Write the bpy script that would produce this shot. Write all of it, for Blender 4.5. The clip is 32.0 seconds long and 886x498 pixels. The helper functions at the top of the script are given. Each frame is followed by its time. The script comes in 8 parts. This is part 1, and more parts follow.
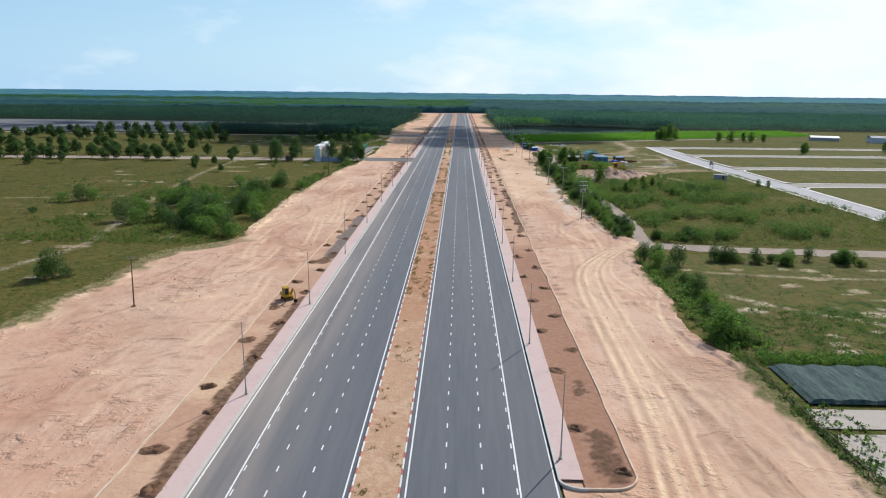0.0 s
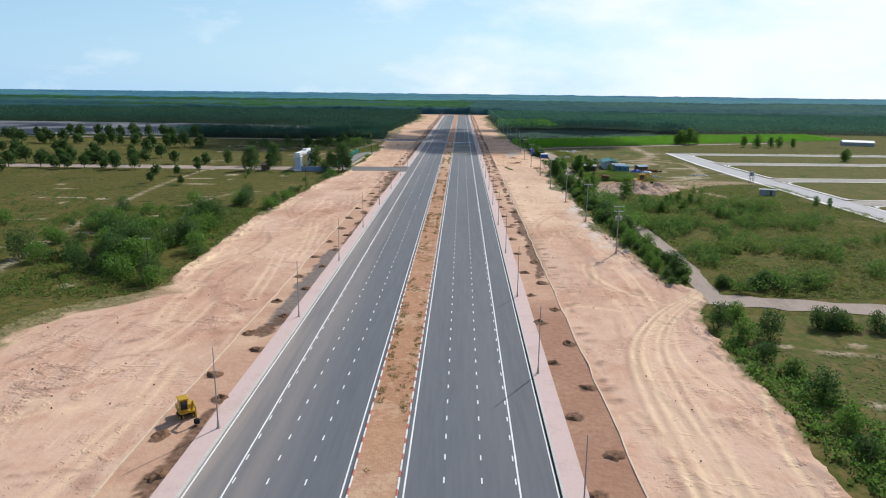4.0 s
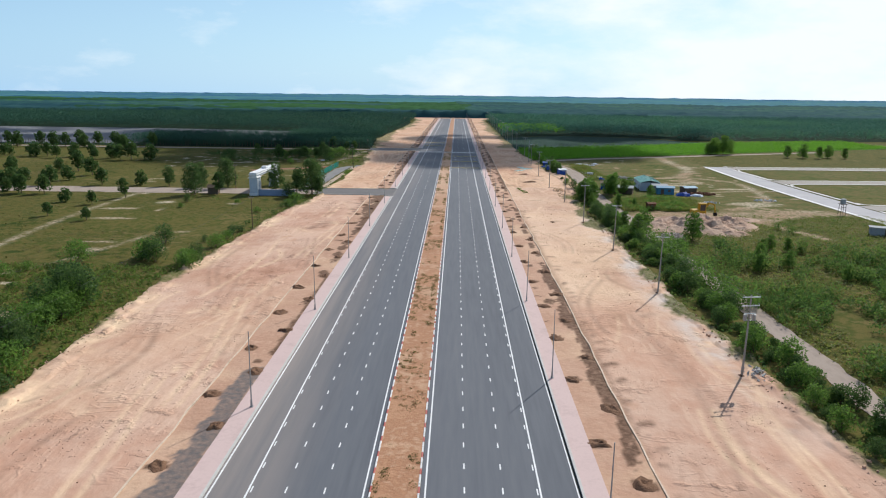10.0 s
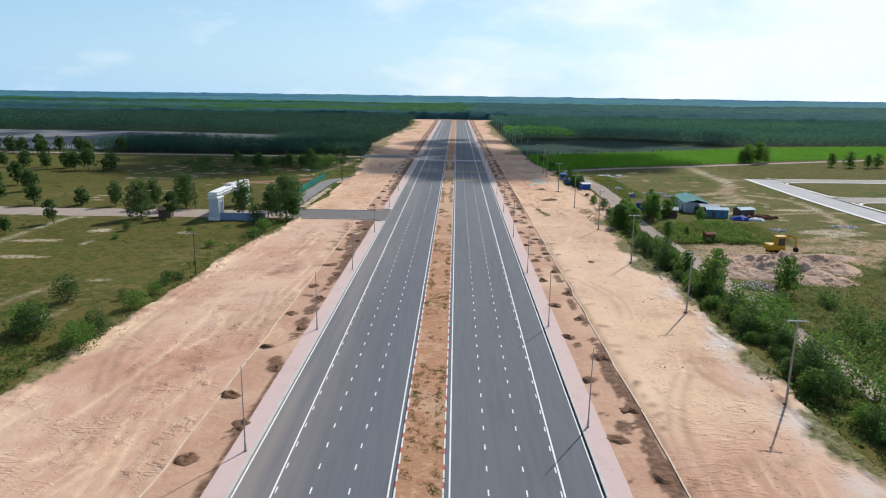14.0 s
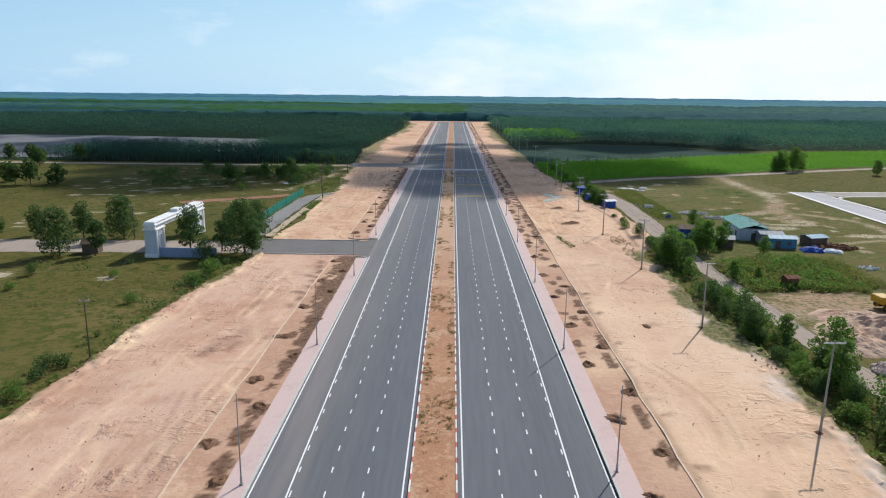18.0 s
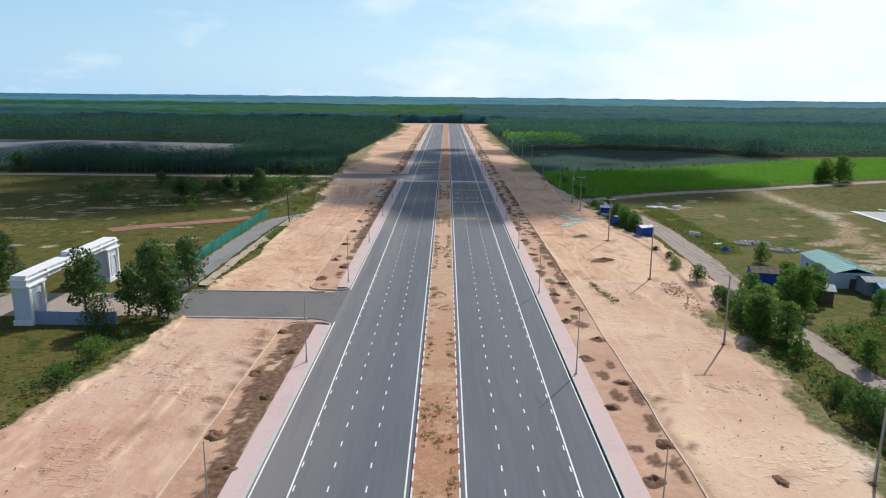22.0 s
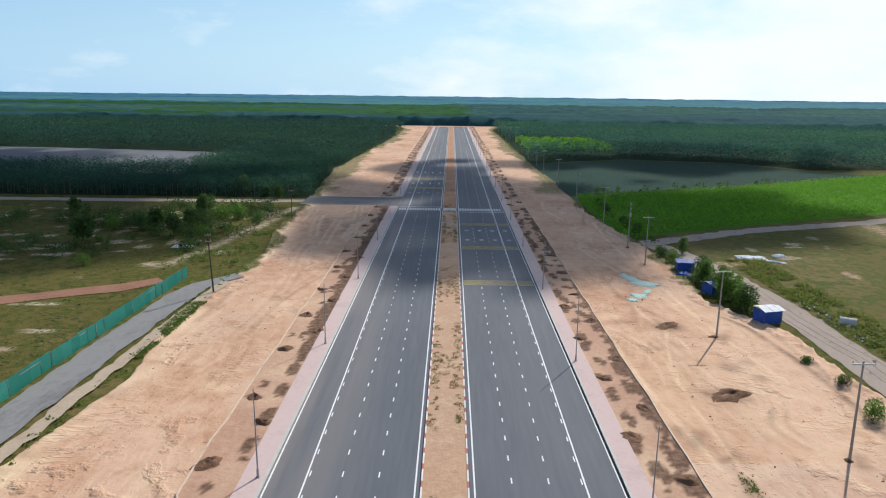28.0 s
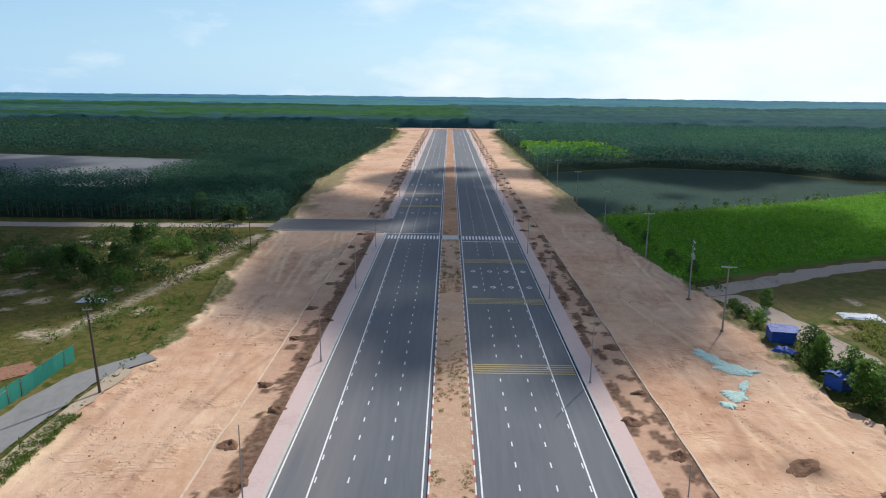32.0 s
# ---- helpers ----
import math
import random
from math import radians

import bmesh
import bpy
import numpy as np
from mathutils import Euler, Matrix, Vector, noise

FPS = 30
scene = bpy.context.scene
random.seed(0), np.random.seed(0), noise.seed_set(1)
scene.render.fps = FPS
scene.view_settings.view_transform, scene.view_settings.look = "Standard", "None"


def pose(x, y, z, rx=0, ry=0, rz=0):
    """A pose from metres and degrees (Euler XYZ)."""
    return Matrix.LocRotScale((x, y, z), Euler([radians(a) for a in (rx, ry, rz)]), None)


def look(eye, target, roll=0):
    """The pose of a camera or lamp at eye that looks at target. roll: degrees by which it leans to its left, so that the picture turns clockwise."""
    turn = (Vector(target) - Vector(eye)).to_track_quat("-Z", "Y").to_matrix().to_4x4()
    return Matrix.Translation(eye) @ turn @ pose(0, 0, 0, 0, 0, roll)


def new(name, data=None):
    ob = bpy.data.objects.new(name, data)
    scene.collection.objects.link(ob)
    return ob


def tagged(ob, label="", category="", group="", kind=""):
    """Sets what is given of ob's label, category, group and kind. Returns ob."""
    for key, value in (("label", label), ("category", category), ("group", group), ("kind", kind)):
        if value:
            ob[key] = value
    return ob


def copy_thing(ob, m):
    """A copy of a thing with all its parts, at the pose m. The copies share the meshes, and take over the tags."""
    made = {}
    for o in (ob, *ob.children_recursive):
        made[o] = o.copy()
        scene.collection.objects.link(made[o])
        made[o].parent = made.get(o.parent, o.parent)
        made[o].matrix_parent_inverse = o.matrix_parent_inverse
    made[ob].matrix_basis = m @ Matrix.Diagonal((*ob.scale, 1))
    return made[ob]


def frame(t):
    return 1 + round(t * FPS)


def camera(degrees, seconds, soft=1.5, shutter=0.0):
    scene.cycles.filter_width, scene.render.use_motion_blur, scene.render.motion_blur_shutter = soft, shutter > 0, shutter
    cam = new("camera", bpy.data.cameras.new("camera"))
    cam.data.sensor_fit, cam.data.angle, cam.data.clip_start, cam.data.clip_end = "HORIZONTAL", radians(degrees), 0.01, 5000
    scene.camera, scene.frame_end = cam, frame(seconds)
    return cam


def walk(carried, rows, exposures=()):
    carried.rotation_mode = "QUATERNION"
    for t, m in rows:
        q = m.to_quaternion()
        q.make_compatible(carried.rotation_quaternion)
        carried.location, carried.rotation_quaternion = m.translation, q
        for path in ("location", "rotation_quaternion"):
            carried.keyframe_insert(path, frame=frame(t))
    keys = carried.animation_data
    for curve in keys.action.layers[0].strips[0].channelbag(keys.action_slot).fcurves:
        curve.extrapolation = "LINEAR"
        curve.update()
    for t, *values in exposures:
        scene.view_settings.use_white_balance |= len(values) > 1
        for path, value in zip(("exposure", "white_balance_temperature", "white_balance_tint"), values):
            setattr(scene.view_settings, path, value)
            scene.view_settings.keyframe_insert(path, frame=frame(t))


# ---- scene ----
cam = camera(65.59, 32.0, soft=1.15)
ROWS = [
    (0.0, 7.65, 0.00, 38.00, 1.437, -13.079, -0.604),
    (0.5, 7.70, 6.09, 37.79, 1.546, -13.079, -0.609),
    (1.0, 7.76, 12.15, 37.62, 1.574, -13.063, -0.617),
    (1.5, 7.81, 18.16, 37.48, 1.556, -13.046, -0.639),
    (2.0, 7.86, 24.14, 37.40, 1.541, -13.042, -0.672),
    (2.5, 7.89, 30.07, 37.36, 1.540, -13.033, -0.689),
    (3.0, 7.88, 35.84, 37.35, 1.559, -13.020, -0.675),
    (3.5, 7.86, 41.55, 37.36, 1.576, -13.026, -0.660),
    (5.5, 7.62, 65.25, 37.60, 1.315, -12.937, -0.631),
    (6.0, 7.47, 71.03, 37.62, 1.299, -12.932, -0.602),
    (6.5, 7.29, 76.72, 37.63, 1.302, -12.941, -0.589),
    (7.0, 7.10, 82.38, 37.63, 1.292, -12.937, -0.594),
    (7.5, 6.89, 88.11, 37.63, 1.269, -12.923, -0.591),
    (8.0, 6.64, 94.05, 37.61, 1.239, -12.926, -0.577),
    (8.5, 6.33, 100.31, 37.59, 1.198, -12.899, -0.584),
    (9.0, 6.01, 106.63, 37.58, 1.179, -12.903, -0.620),
    (9.5, 5.71, 112.81, 37.58, 1.162, -12.902, -0.659),
    (10.0, 5.41, 118.85, 37.60, 1.153, -12.900, -0.678),
    (10.5, 5.09, 124.80, 37.64, 1.129, -12.905, -0.684),
    (11.0, 4.75, 130.92, 37.68, 1.137, -12.884, -0.699),
    (11.5, 4.43, 137.13, 37.72, 1.161, -12.882, -0.734),
    (12.0, 4.14, 143.44, 37.74, 1.143, -12.873, -0.748),
    (12.5, 3.86, 149.68, 37.73, 1.120, -12.879, -0.740),
    (13.0, 3.58, 155.77, 37.73, 1.105, -12.848, -0.751),
    (13.5, 3.28, 161.62, 37.72, 1.131, -12.853, -0.759),
    (14.0, 2.99, 167.24, 37.72, 1.126, -12.869, -0.761),
    (14.5, 2.71, 172.72, 37.74, 1.108, -12.872, -0.740),
    (16.5, 1.98, 194.85, 38.03, 0.951, -12.887, -0.547),
    (17.0, 1.81, 200.30, 38.06, 0.910, -12.867, -0.557),
    (17.5, 1.62, 205.82, 38.06, 0.860, -12.861, -0.569),
    (18.0, 1.43, 211.41, 38.03, 0.799, -12.859, -0.593),
    (18.5, 1.24, 217.10, 37.95, 0.718, -12.861, -0.610),
    (19.0, 1.01, 222.97, 37.83, 0.655, -12.867, -0.589),
    (19.5, 0.83, 228.91, 37.70, 0.581, -12.871, -0.594),
    (20.0, 0.72, 234.91, 37.60, 0.505, -12.864, -0.609),
    (20.5, 0.67, 241.02, 37.53, 0.450, -12.850, -0.607),
    (21.0, 0.66, 247.14, 37.49, 0.407, -12.844, -0.590),
    (21.5, 0.66, 253.31, 37.50, 0.371, -12.821, -0.574),
    (22.0, 0.67, 259.57, 37.54, 0.340, -12.772, -0.586),
    (22.5, 0.66, 265.85, 37.60, 0.355, -12.745, -0.615),
    (23.0, 0.63, 271.91, 37.66, 0.380, -12.777, -0.642),
    (23.5, 0.58, 277.78, 37.73, 0.408, -12.796, -0.647),
    (24.0, 0.52, 283.58, 37.80, 0.461, -12.800, -0.633),
    (24.5, 0.44, 289.44, 37.88, 0.520, -12.794, -0.627),
    (25.0, 0.36, 295.41, 37.96, 0.546, -12.786, -0.633),
    (25.5, 0.26, 301.48, 38.03, 0.573, -12.781, -0.633),
    (27.5, 0.30, 325.58, 38.20, 0.772, -12.836, -0.677),
    (28.0, 0.13, 331.18, 38.19, 0.713, -12.831, -0.666),
    (28.5, -0.05, 336.86, 38.18, 0.664, -12.807, -0.649),
    (29.0, -0.20, 342.56, 38.15, 0.608, -12.801, -0.619),
    (29.5, -0.32, 348.23, 38.12, 0.582, -12.792, -0.601),
    (30.0, -0.41, 353.82, 38.09, 0.571, -12.790, -0.606),
    (30.5, -0.47, 359.37, 38.08, 0.547, -12.798, -0.622),
    (31.0, -0.54, 364.93, 38.10, 0.526, -12.801, -0.631),
    (31.5, -0.63, 370.58, 38.16, 0.504, -12.806, -0.632),
    (32.0, -0.77, 376.32, 38.24, 0.523, -12.806, -0.634),
]
EXPOSURES = [(0.0, 0.0), (32.0, 0.0)]
walk(cam, [(t, pose(x, y, z, 90 + pitch, roll, yaw)) for t, x, y, z, yaw, pitch, roll in ROWS], EXPOSURES)

# ---- sky and sun: the sun stands ahead and to the right ----
SUN_AZ, SUN_EL = radians(31.5), radians(39.0)
world = bpy.data.worlds.new("sky")
scene.world = world
world.use_nodes = True
wn, wl = world.node_tree.nodes, world.node_tree.links
wn.clear()
sky = wn.new("ShaderNodeTexSky")
sky.sky_type, sky.sun_disc = "NISHITA", False
sky.sun_elevation, sky.sun_rotation = SUN_EL, SUN_AZ
sky.altitude, sky.air_density, sky.dust_density, sky.ozone_density = 50, 1.0, 0.25, 3.0
wtc = wn.new("ShaderNodeTexCoord")
wmap = wn.new("ShaderNodeMapping")
wmap.inputs["Scale"].default_value = (2.2, 2.2, 6.0)
wmap.inputs["Location"].default_value = (0.35, 0.1, 0.2)
wnoise = wn.new("ShaderNodeTexNoise")
wnoise.inputs["Scale"].default_value = 2.3
wnoise.inputs["Detail"].default_value = 7
wnoise.inputs["Roughness"].default_value = 0.58
wramp = wn.new("ShaderNodeValToRGB")
wramp.color_ramp.elements[0].position = 0.38
wramp.color_ramp.elements[1].position = 0.70
wramp.color_ramp.elements[0].color = (0.0, 0.0, 0.0, 1)
wramp.color_ramp.elements[1].color = (0.92, 0.92, 0.92, 1)
wmix = wn.new("ShaderNodeMix")
wmix.data_type = "RGBA"
wbg = wn.new("ShaderNodeBackground")
wbg.inputs["Strength"].default_value = 0.108
wout = wn.new("ShaderNodeOutputWorld")
wl.new(wtc.outputs["Generated"], wmap.inputs["Vector"])
wl.new(wmap.outputs["Vector"], wnoise.inputs["Vector"])
wdot = wn.new("ShaderNodeVectorMath")
wdot.operation = "DOT_PRODUCT"
wdot.inputs[1].default_value = (0.80, 0.55, 0.15)
wl.new(wtc.outputs["Generated"], wdot.inputs[0])
wside = wn.new("ShaderNodeMapRange")
wside.inputs["From Min"].default_value, wside.inputs["From Max"].default_value = 0.38, 1.0
wside.inputs["To Min"].default_value, wside.inputs["To Max"].default_value = -0.16, 0.26
wl.new(wdot.outputs["Value"], wside.inputs["Value"])
wadd = wn.new("ShaderNodeMath")
wadd.operation = "ADD"
wl.new(wnoise.outputs["Fac"], wadd.inputs[0])
wl.new(wside.outputs["Result"], wadd.inputs[1])
wl.new(wadd.outputs["Value"], wramp.inputs["Fac"])
wl.new(wramp.outputs["Color"], wmix.inputs["Factor"])
wmix.inputs["B"].default_value = (9.0, 9.6, 10.0, 1)
# a thin bright haze low over the land
wsep = wn.new("ShaderNodeSeparateXYZ")
wl.new(wtc.outputs["Generated"], wsep.inputs["Vector"])
wlow = wn.new("ShaderNodeMapRange")
wlow.inputs["From Min"].default_value, wlow.inputs["From Max"].default_value = 0.0, 0.30
wlow.inputs["To Min"].default_value, wlow.inputs["To Max"].default_value = 0.85, 0.0
wl.new(wsep.outputs["Z"], wlow.inputs["Value"])
whaze = wn.new("ShaderNodeMix")
whaze.data_type = "RGBA"
wl.new(wlow.outputs["Result"], whaze.inputs["Factor"])
wl.new(sky.outputs["Color"], whaze.inputs["A"])
wfrom = wn.new("ShaderNodeMapRange")
wfrom.inputs["From Min"].default_value, wfrom.inputs["From Max"].default_value = -0.6, 0.35
wl.new(wsep.outputs["X"], wfrom.inputs["Value"])
wtone = wn.new("ShaderNodeMix")
wtone.data_type = "RGBA"
wl.new(wfrom.outputs["Result"], wtone.inputs["Factor"])
wtone.inputs["A"].default_value = (3.6, 6.3, 9.2, 1)
wtone.inputs["B"].default_value = (5.6, 8.2, 9.8, 1)
wl.new(wtone.outputs["Result"], whaze.inputs["B"])
wl.new(whaze.outputs["Result"], wmix.inputs["A"])
wl.new(wmix.outputs["Result"], wbg.inputs["Color"])
wl.new(wbg.outputs["Background"], wout.inputs["Surface"])

sun_data = bpy.data.lights.new("sun", "SUN")
sun_data.energy, sun_data.angle, sun_data.color = 4.4, radians(0.6), (0.985, 0.958, 0.915)
sun = new("sun", sun_data)
sun_dir = Vector((math.sin(SUN_AZ) * math.cos(SUN_EL), math.cos(SUN_AZ) * math.cos(SUN_EL), math.sin(SUN_EL)))
sun.matrix_world = look(sun_dir * 400, (0, 0, 0))


# ---- materials ----
def material(name, stops, scale=0.2, fine=3.0, rough=0.9, bump=0.3, bump_scale=6.0, stretch=(1, 1, 1), metallic=0.0,
             per_object=0.0, per_island=0.0, translucent=0.0, fine_mix=0.35, bump_dist=0.05, spread=0.35, specular=0.12):
    """Two noises, broad and fine, blended through a colour ramp, with a bump from a third."""
    m = bpy.data.materials.new(name)
    m.use_nodes = True
    n, l = m.node_tree.nodes, m.node_tree.links
    n.clear()
    out, bsdf = n.new("ShaderNodeOutputMaterial"), n.new("ShaderNodeBsdfPrincipled")
    geo = n.new("ShaderNodeNewGeometry")
    mp = n.new("ShaderNodeMapping")
    mp.inputs["Scale"].default_value = stretch
    l.new(geo.outputs["Position"], mp.inputs["Vector"])

    def noise_node(s, detail):
        t = n.new("ShaderNodeTexNoise")
        t.inputs["Scale"].default_value, t.inputs["Detail"].default_value, t.inputs["Roughness"].default_value = s, detail, 0.6
        l.new(mp.outputs["Vector"], t.inputs["Vector"])
        return t.outputs["Fac"]

    def mix_value(a, b, f):
        k = n.new("ShaderNodeMix")
        k.inputs["Factor"].default_value = f
        l.new(a, k.inputs["A"])
        l.new(b, k.inputs["B"])
        return k.outputs["Result"]

    value = mix_value(noise_node(scale, 5), noise_node(fine, 3), fine_mix)
    if per_island:
        value = mix_value(value, geo.outputs["Random Per Island"], per_island)
    if per_object:
        info = n.new("ShaderNodeObjectInfo")
        value = mix_value(value, info.outputs["Random"], per_object)
    ramp = n.new("ShaderNodeValToRGB")
    els = ramp.color_ramp.elements
    lo, hi = 0.5 - spread / 2, 0.5 + spread / 2
    for i, c in enumerate(stops):
        p = lo + (hi - lo) * i / max(1, len(stops) - 1)
        e = els[i] if i < 2 else els.new(p)
        e.position, e.color = p, (*c, 1)
    l.new(value, ramp.inputs["Fac"])
    l.new(ramp.outputs["Color"], bsdf.inputs["Base Color"])
    bsdf.inputs["Roughness"].default_value, bsdf.inputs["Metallic"].default_value = rough, metallic
    bsdf.inputs["Specular IOR Level"].default_value = specular
    if bump:
        b = n.new("ShaderNodeBump")
        b.inputs["Strength"].default_value, b.inputs["Distance"].default_value = bump, bump_dist
        l.new(noise_node(bump_scale, 4), b.inputs["Height"])
        l.new(b.outputs["Normal"], bsdf.inputs["Normal"])
    surface = bsdf.outputs["BSDF"]
    if translucent:
        tr, mx = n.new("ShaderNodeBsdfTranslucent"), n.new("ShaderNodeMixShader")
        l.new(ramp.outputs["Color"], tr.inputs["Color"])
        mx.inputs["Fac"].default_value = translucent
        l.new(surface, mx.inputs[1])
        l.new(tr.outputs["BSDF"], mx.inputs[2])
        surface = mx.outputs["Shader"]
    l.new(surface, out.inputs["Surface"])
    return m


M_GROUND = material("meadow_ground", [(0.037, 0.059, 0.015), (0.075, 0.085, 0.021), (0.132, 0.110, 0.036), (0.066, 0.083, 0.019), (0.165, 0.127, 0.050), (0.057, 0.074, 0.017)],
                    scale=0.03, fine=0.32, fine_mix=0.42, bump=0.6, bump_scale=3, bump_dist=0.15, spread=0.30, specular=0.02)
M_EARTH = material("bare_earth", [(0.385, 0.207, 0.134), (0.52, 0.30, 0.206), (0.565, 0.356, 0.255), (0.625, 0.422, 0.313), (0.525, 0.302, 0.198)],
                   scale=0.04, fine=0.4, bump=0.5, bump_scale=1.6, bump_dist=0.15, stretch=(1, 0.7, 1), spread=0.36, fine_mix=0.3)
M_EARTH_B = material("orange_bare_earth", [(0.405, 0.215, 0.13), (0.54, 0.314, 0.197), (0.605, 0.375, 0.247), (0.65, 0.43, 0.297), (0.53, 0.305, 0.187)],
                     scale=0.05, fine=0.4, bump=0.5, bump_scale=1.6, bump_dist=0.15, stretch=(1, 0.7, 1), spread=0.36, fine_mix=0.3)
M_BED = material("bed_soil", [(0.38, 0.222, 0.142), (0.515, 0.325, 0.225), (0.45, 0.265, 0.177), (0.58, 0.385, 0.275)],
                 scale=0.09, fine=0.9, bump=0.6, bump_scale=1.2, bump_dist=0.2, spread=0.4)
M_REDBED = material("reddish_bed_soil", [(0.221, 0.108, 0.068), (0.306, 0.160, 0.104), (0.255, 0.128, 0.080)], scale=0.12, fine=1.0, bump=0.8, bump_scale=2.5, bump_dist=0.15)
M_DAMP = material("damp_soil", [(0.105, 0.055, 0.034), (0.20, 0.112, 0.068), (0.145, 0.08, 0.05)], scale=0.3, fine=2.2, bump=0.9, bump_scale=3, bump_dist=0.15)
def worn(m, layers, low=0.7):
    """Mixes other soils into a material by the amounts stored on the mesh: pale wheel tracks, damp or red earth."""
    n, l = m.node_tree.nodes, m.node_tree.links
    bsdf = [k for k in n if k.type == "BSDF_PRINCIPLED"][0]
    source = bsdf.inputs["Base Color"].links[0].from_socket
    geo, tex, cut = n.new("ShaderNodeNewGeometry"), n.new("ShaderNodeTexNoise"), n.new("ShaderNodeMapRange")
    tex.inputs["Scale"].default_value, tex.inputs["Detail"].default_value = 1.3, 5
    l.new(geo.outputs["Position"], tex.inputs["Vector"])
    cut.inputs["From Min"].default_value, cut.inputs["From Max"].default_value = 0.3, 0.7
    cut.inputs["To Min"].default_value, cut.inputs["To Max"].default_value = low, 1.85 - low
    l.new(tex.outputs["Fac"], cut.inputs["Value"])
    for name, colour in layers:
        at, mul, mix = n.new("ShaderNodeAttribute"), n.new("ShaderNodeMath"), n.new("ShaderNodeMix")
        at.attribute_name = name
        mul.operation, mul.use_clamp = "MULTIPLY", True
        l.new(at.outputs["Fac"], mul.inputs[0])
        l.new(cut.outputs["Result"], mul.inputs[1])
        mix.data_type = "RGBA"
        l.new(mul.outputs["Value"], mix.inputs["Factor"])
        l.new(source, mix.inputs["A"])
        mix.inputs["B"].default_value = (*colour, 1)
        source = mix.outputs["Result"]
    l.new(source, bsdf.inputs["Base Color"])


def rutted(m, dark, pale, strength=1.0, s=1.0):
    """Scraper and wheel marks: thin wandering lines and long streaks, dark or pale, with a little relief."""
    n, l = m.node_tree.nodes, m.node_tree.links
    bsdf = [k for k in n if k.type == "BSDF_PRINCIPLED"][0]
    source = bsdf.inputs["Base Color"].links[0].from_socket
    before = bsdf.inputs["Normal"].links[0].from_socket
    geo = n.new("ShaderNodeNewGeometry")

    def tex(vector, scale, detail, rough=0.55):
        t = n.new("ShaderNodeTexNoise")
        t.inputs["Scale"].default_value, t.inputs["Detail"].default_value, t.inputs["Roughness"].default_value = scale, detail, rough
        l.new(vector, t.inputs["Vector"])
        return t

    def span(value, a, b, lo=0.0, hi=1.0):
        k = n.new("ShaderNodeMapRange")
        k.interpolation_type = "SMOOTHSTEP"
        for key, v in (("From Min", a), ("From Max", b), ("To Min", lo), ("To Max", hi)):
            k.inputs[key].default_value = v
        l.new(value, k.inputs["Value"])
        return k.outputs["Result"]

    def calc(op, a, b):
        k = n.new("ShaderNodeMath")
        k.operation = op
        l.new(a, k.inputs[0])
        if isinstance(b, (int, float)):
            k.inputs[1].default_value = b
        else:
            l.new(b, k.inputs[1])
        return k.outputs["Value"]

    warp = tex(geo.outputs["Position"], 0.045, 2).outputs["Color"]
    wv, ad = n.new("ShaderNodeVectorMath"), n.new("ShaderNodeVectorMath")
    wv.operation, ad.operation = "SCALE", "ADD"
    wv.inputs["Scale"].default_value = 9.0
    l.new(warp, wv.inputs[0])
    l.new(wv.outputs["Vector"], ad.inputs[0])
    l.new(geo.outputs["Position"], ad.inputs[1])
    mp = n.new("ShaderNodeMapping")
    mp.inputs["Scale"].default_value = (0.55 * s, 0.065 * s, 0.5)
    l.new(ad.outputs["Vector"], mp.inputs["Vector"])
    streak = tex(mp.outputs["Vector"], 1.0, 4, 0.62).outputs["Fac"]
    ridge = calc("ABSOLUTE", calc("SUBTRACT", streak, 0.5), 0.0)
    line = span(ridge, 0.0, 0.055, 1.0, 0.0)
    broad = span(streak, 0.56, 0.68)
    where = span(tex(geo.outputs["Position"], 0.05, 3).outputs["Fac"], 0.42, 0.58)
    grain = span(tex(geo.outputs["Position"], 1.1, 4).outputs["Fac"], 0.30, 0.64, 0.55, 1.0)
    scab = span(tex(ad.outputs["Vector"], 0.30, 4, 0.58).outputs["Fac"], 0.53, 0.70)
    rut = calc("MULTIPLY", calc("MULTIPLY", line, where), grain)
    lump = calc("MULTIPLY", calc("MULTIPLY", scab, where), grain)
    # short wrinkles pushed up by blades, and small clods
    turn = n.new("ShaderNodeMapping")
    turn.inputs["Rotation"].default_value = (0, 0, 0.55)
    turn.inputs["Scale"].default_value = (0.22, 0.48, 0.5)
    l.new(ad.outputs["Vector"], turn.inputs["Vector"])
    fold = calc("ABSOLUTE", calc("SUBTRACT", tex(turn.outputs["Vector"], 1.0, 3, 0.5).outputs["Fac"], 0.5), 0.0)
    patchy = span(tex(geo.outputs["Position"], 0.085, 3).outputs["Fac"], 0.51, 0.64)
    wrinkle = calc("MULTIPLY", span(fold, 0.0, 0.06, 1.0, 0.0), patchy)
    clod = calc("MULTIPLY", span(tex(geo.outputs["Position"], 1.9, 3, 0.5).outputs["Fac"], 0.60, 0.70), span(tex(geo.outputs["Position"], 0.12, 2).outputs["Fac"], 0.45, 0.62))
    for amount, colour, k in ((broad, pale, 0.40), (rut, dark, 0.22 * strength), (lump, dark, 0.50 * strength), (wrinkle, dark, 0.17 * strength), (clod, dark, 0.26 * strength)):
        mix = n.new("ShaderNodeMix")
        mix.data_type = "RGBA"
        l.new(calc("MULTIPLY", amount, k), mix.inputs["Factor"])
        l.new(source, mix.inputs["A"])
        mix.inputs["B"].default_value = (*colour, 1)
        source = mix.outputs["Result"]
    l.new(source, bsdf.inputs["Base Color"])
    b = n.new("ShaderNodeBump")
    b.inputs["Strength"].default_value, b.inputs["Distance"].default_value = 0.75, 0.28
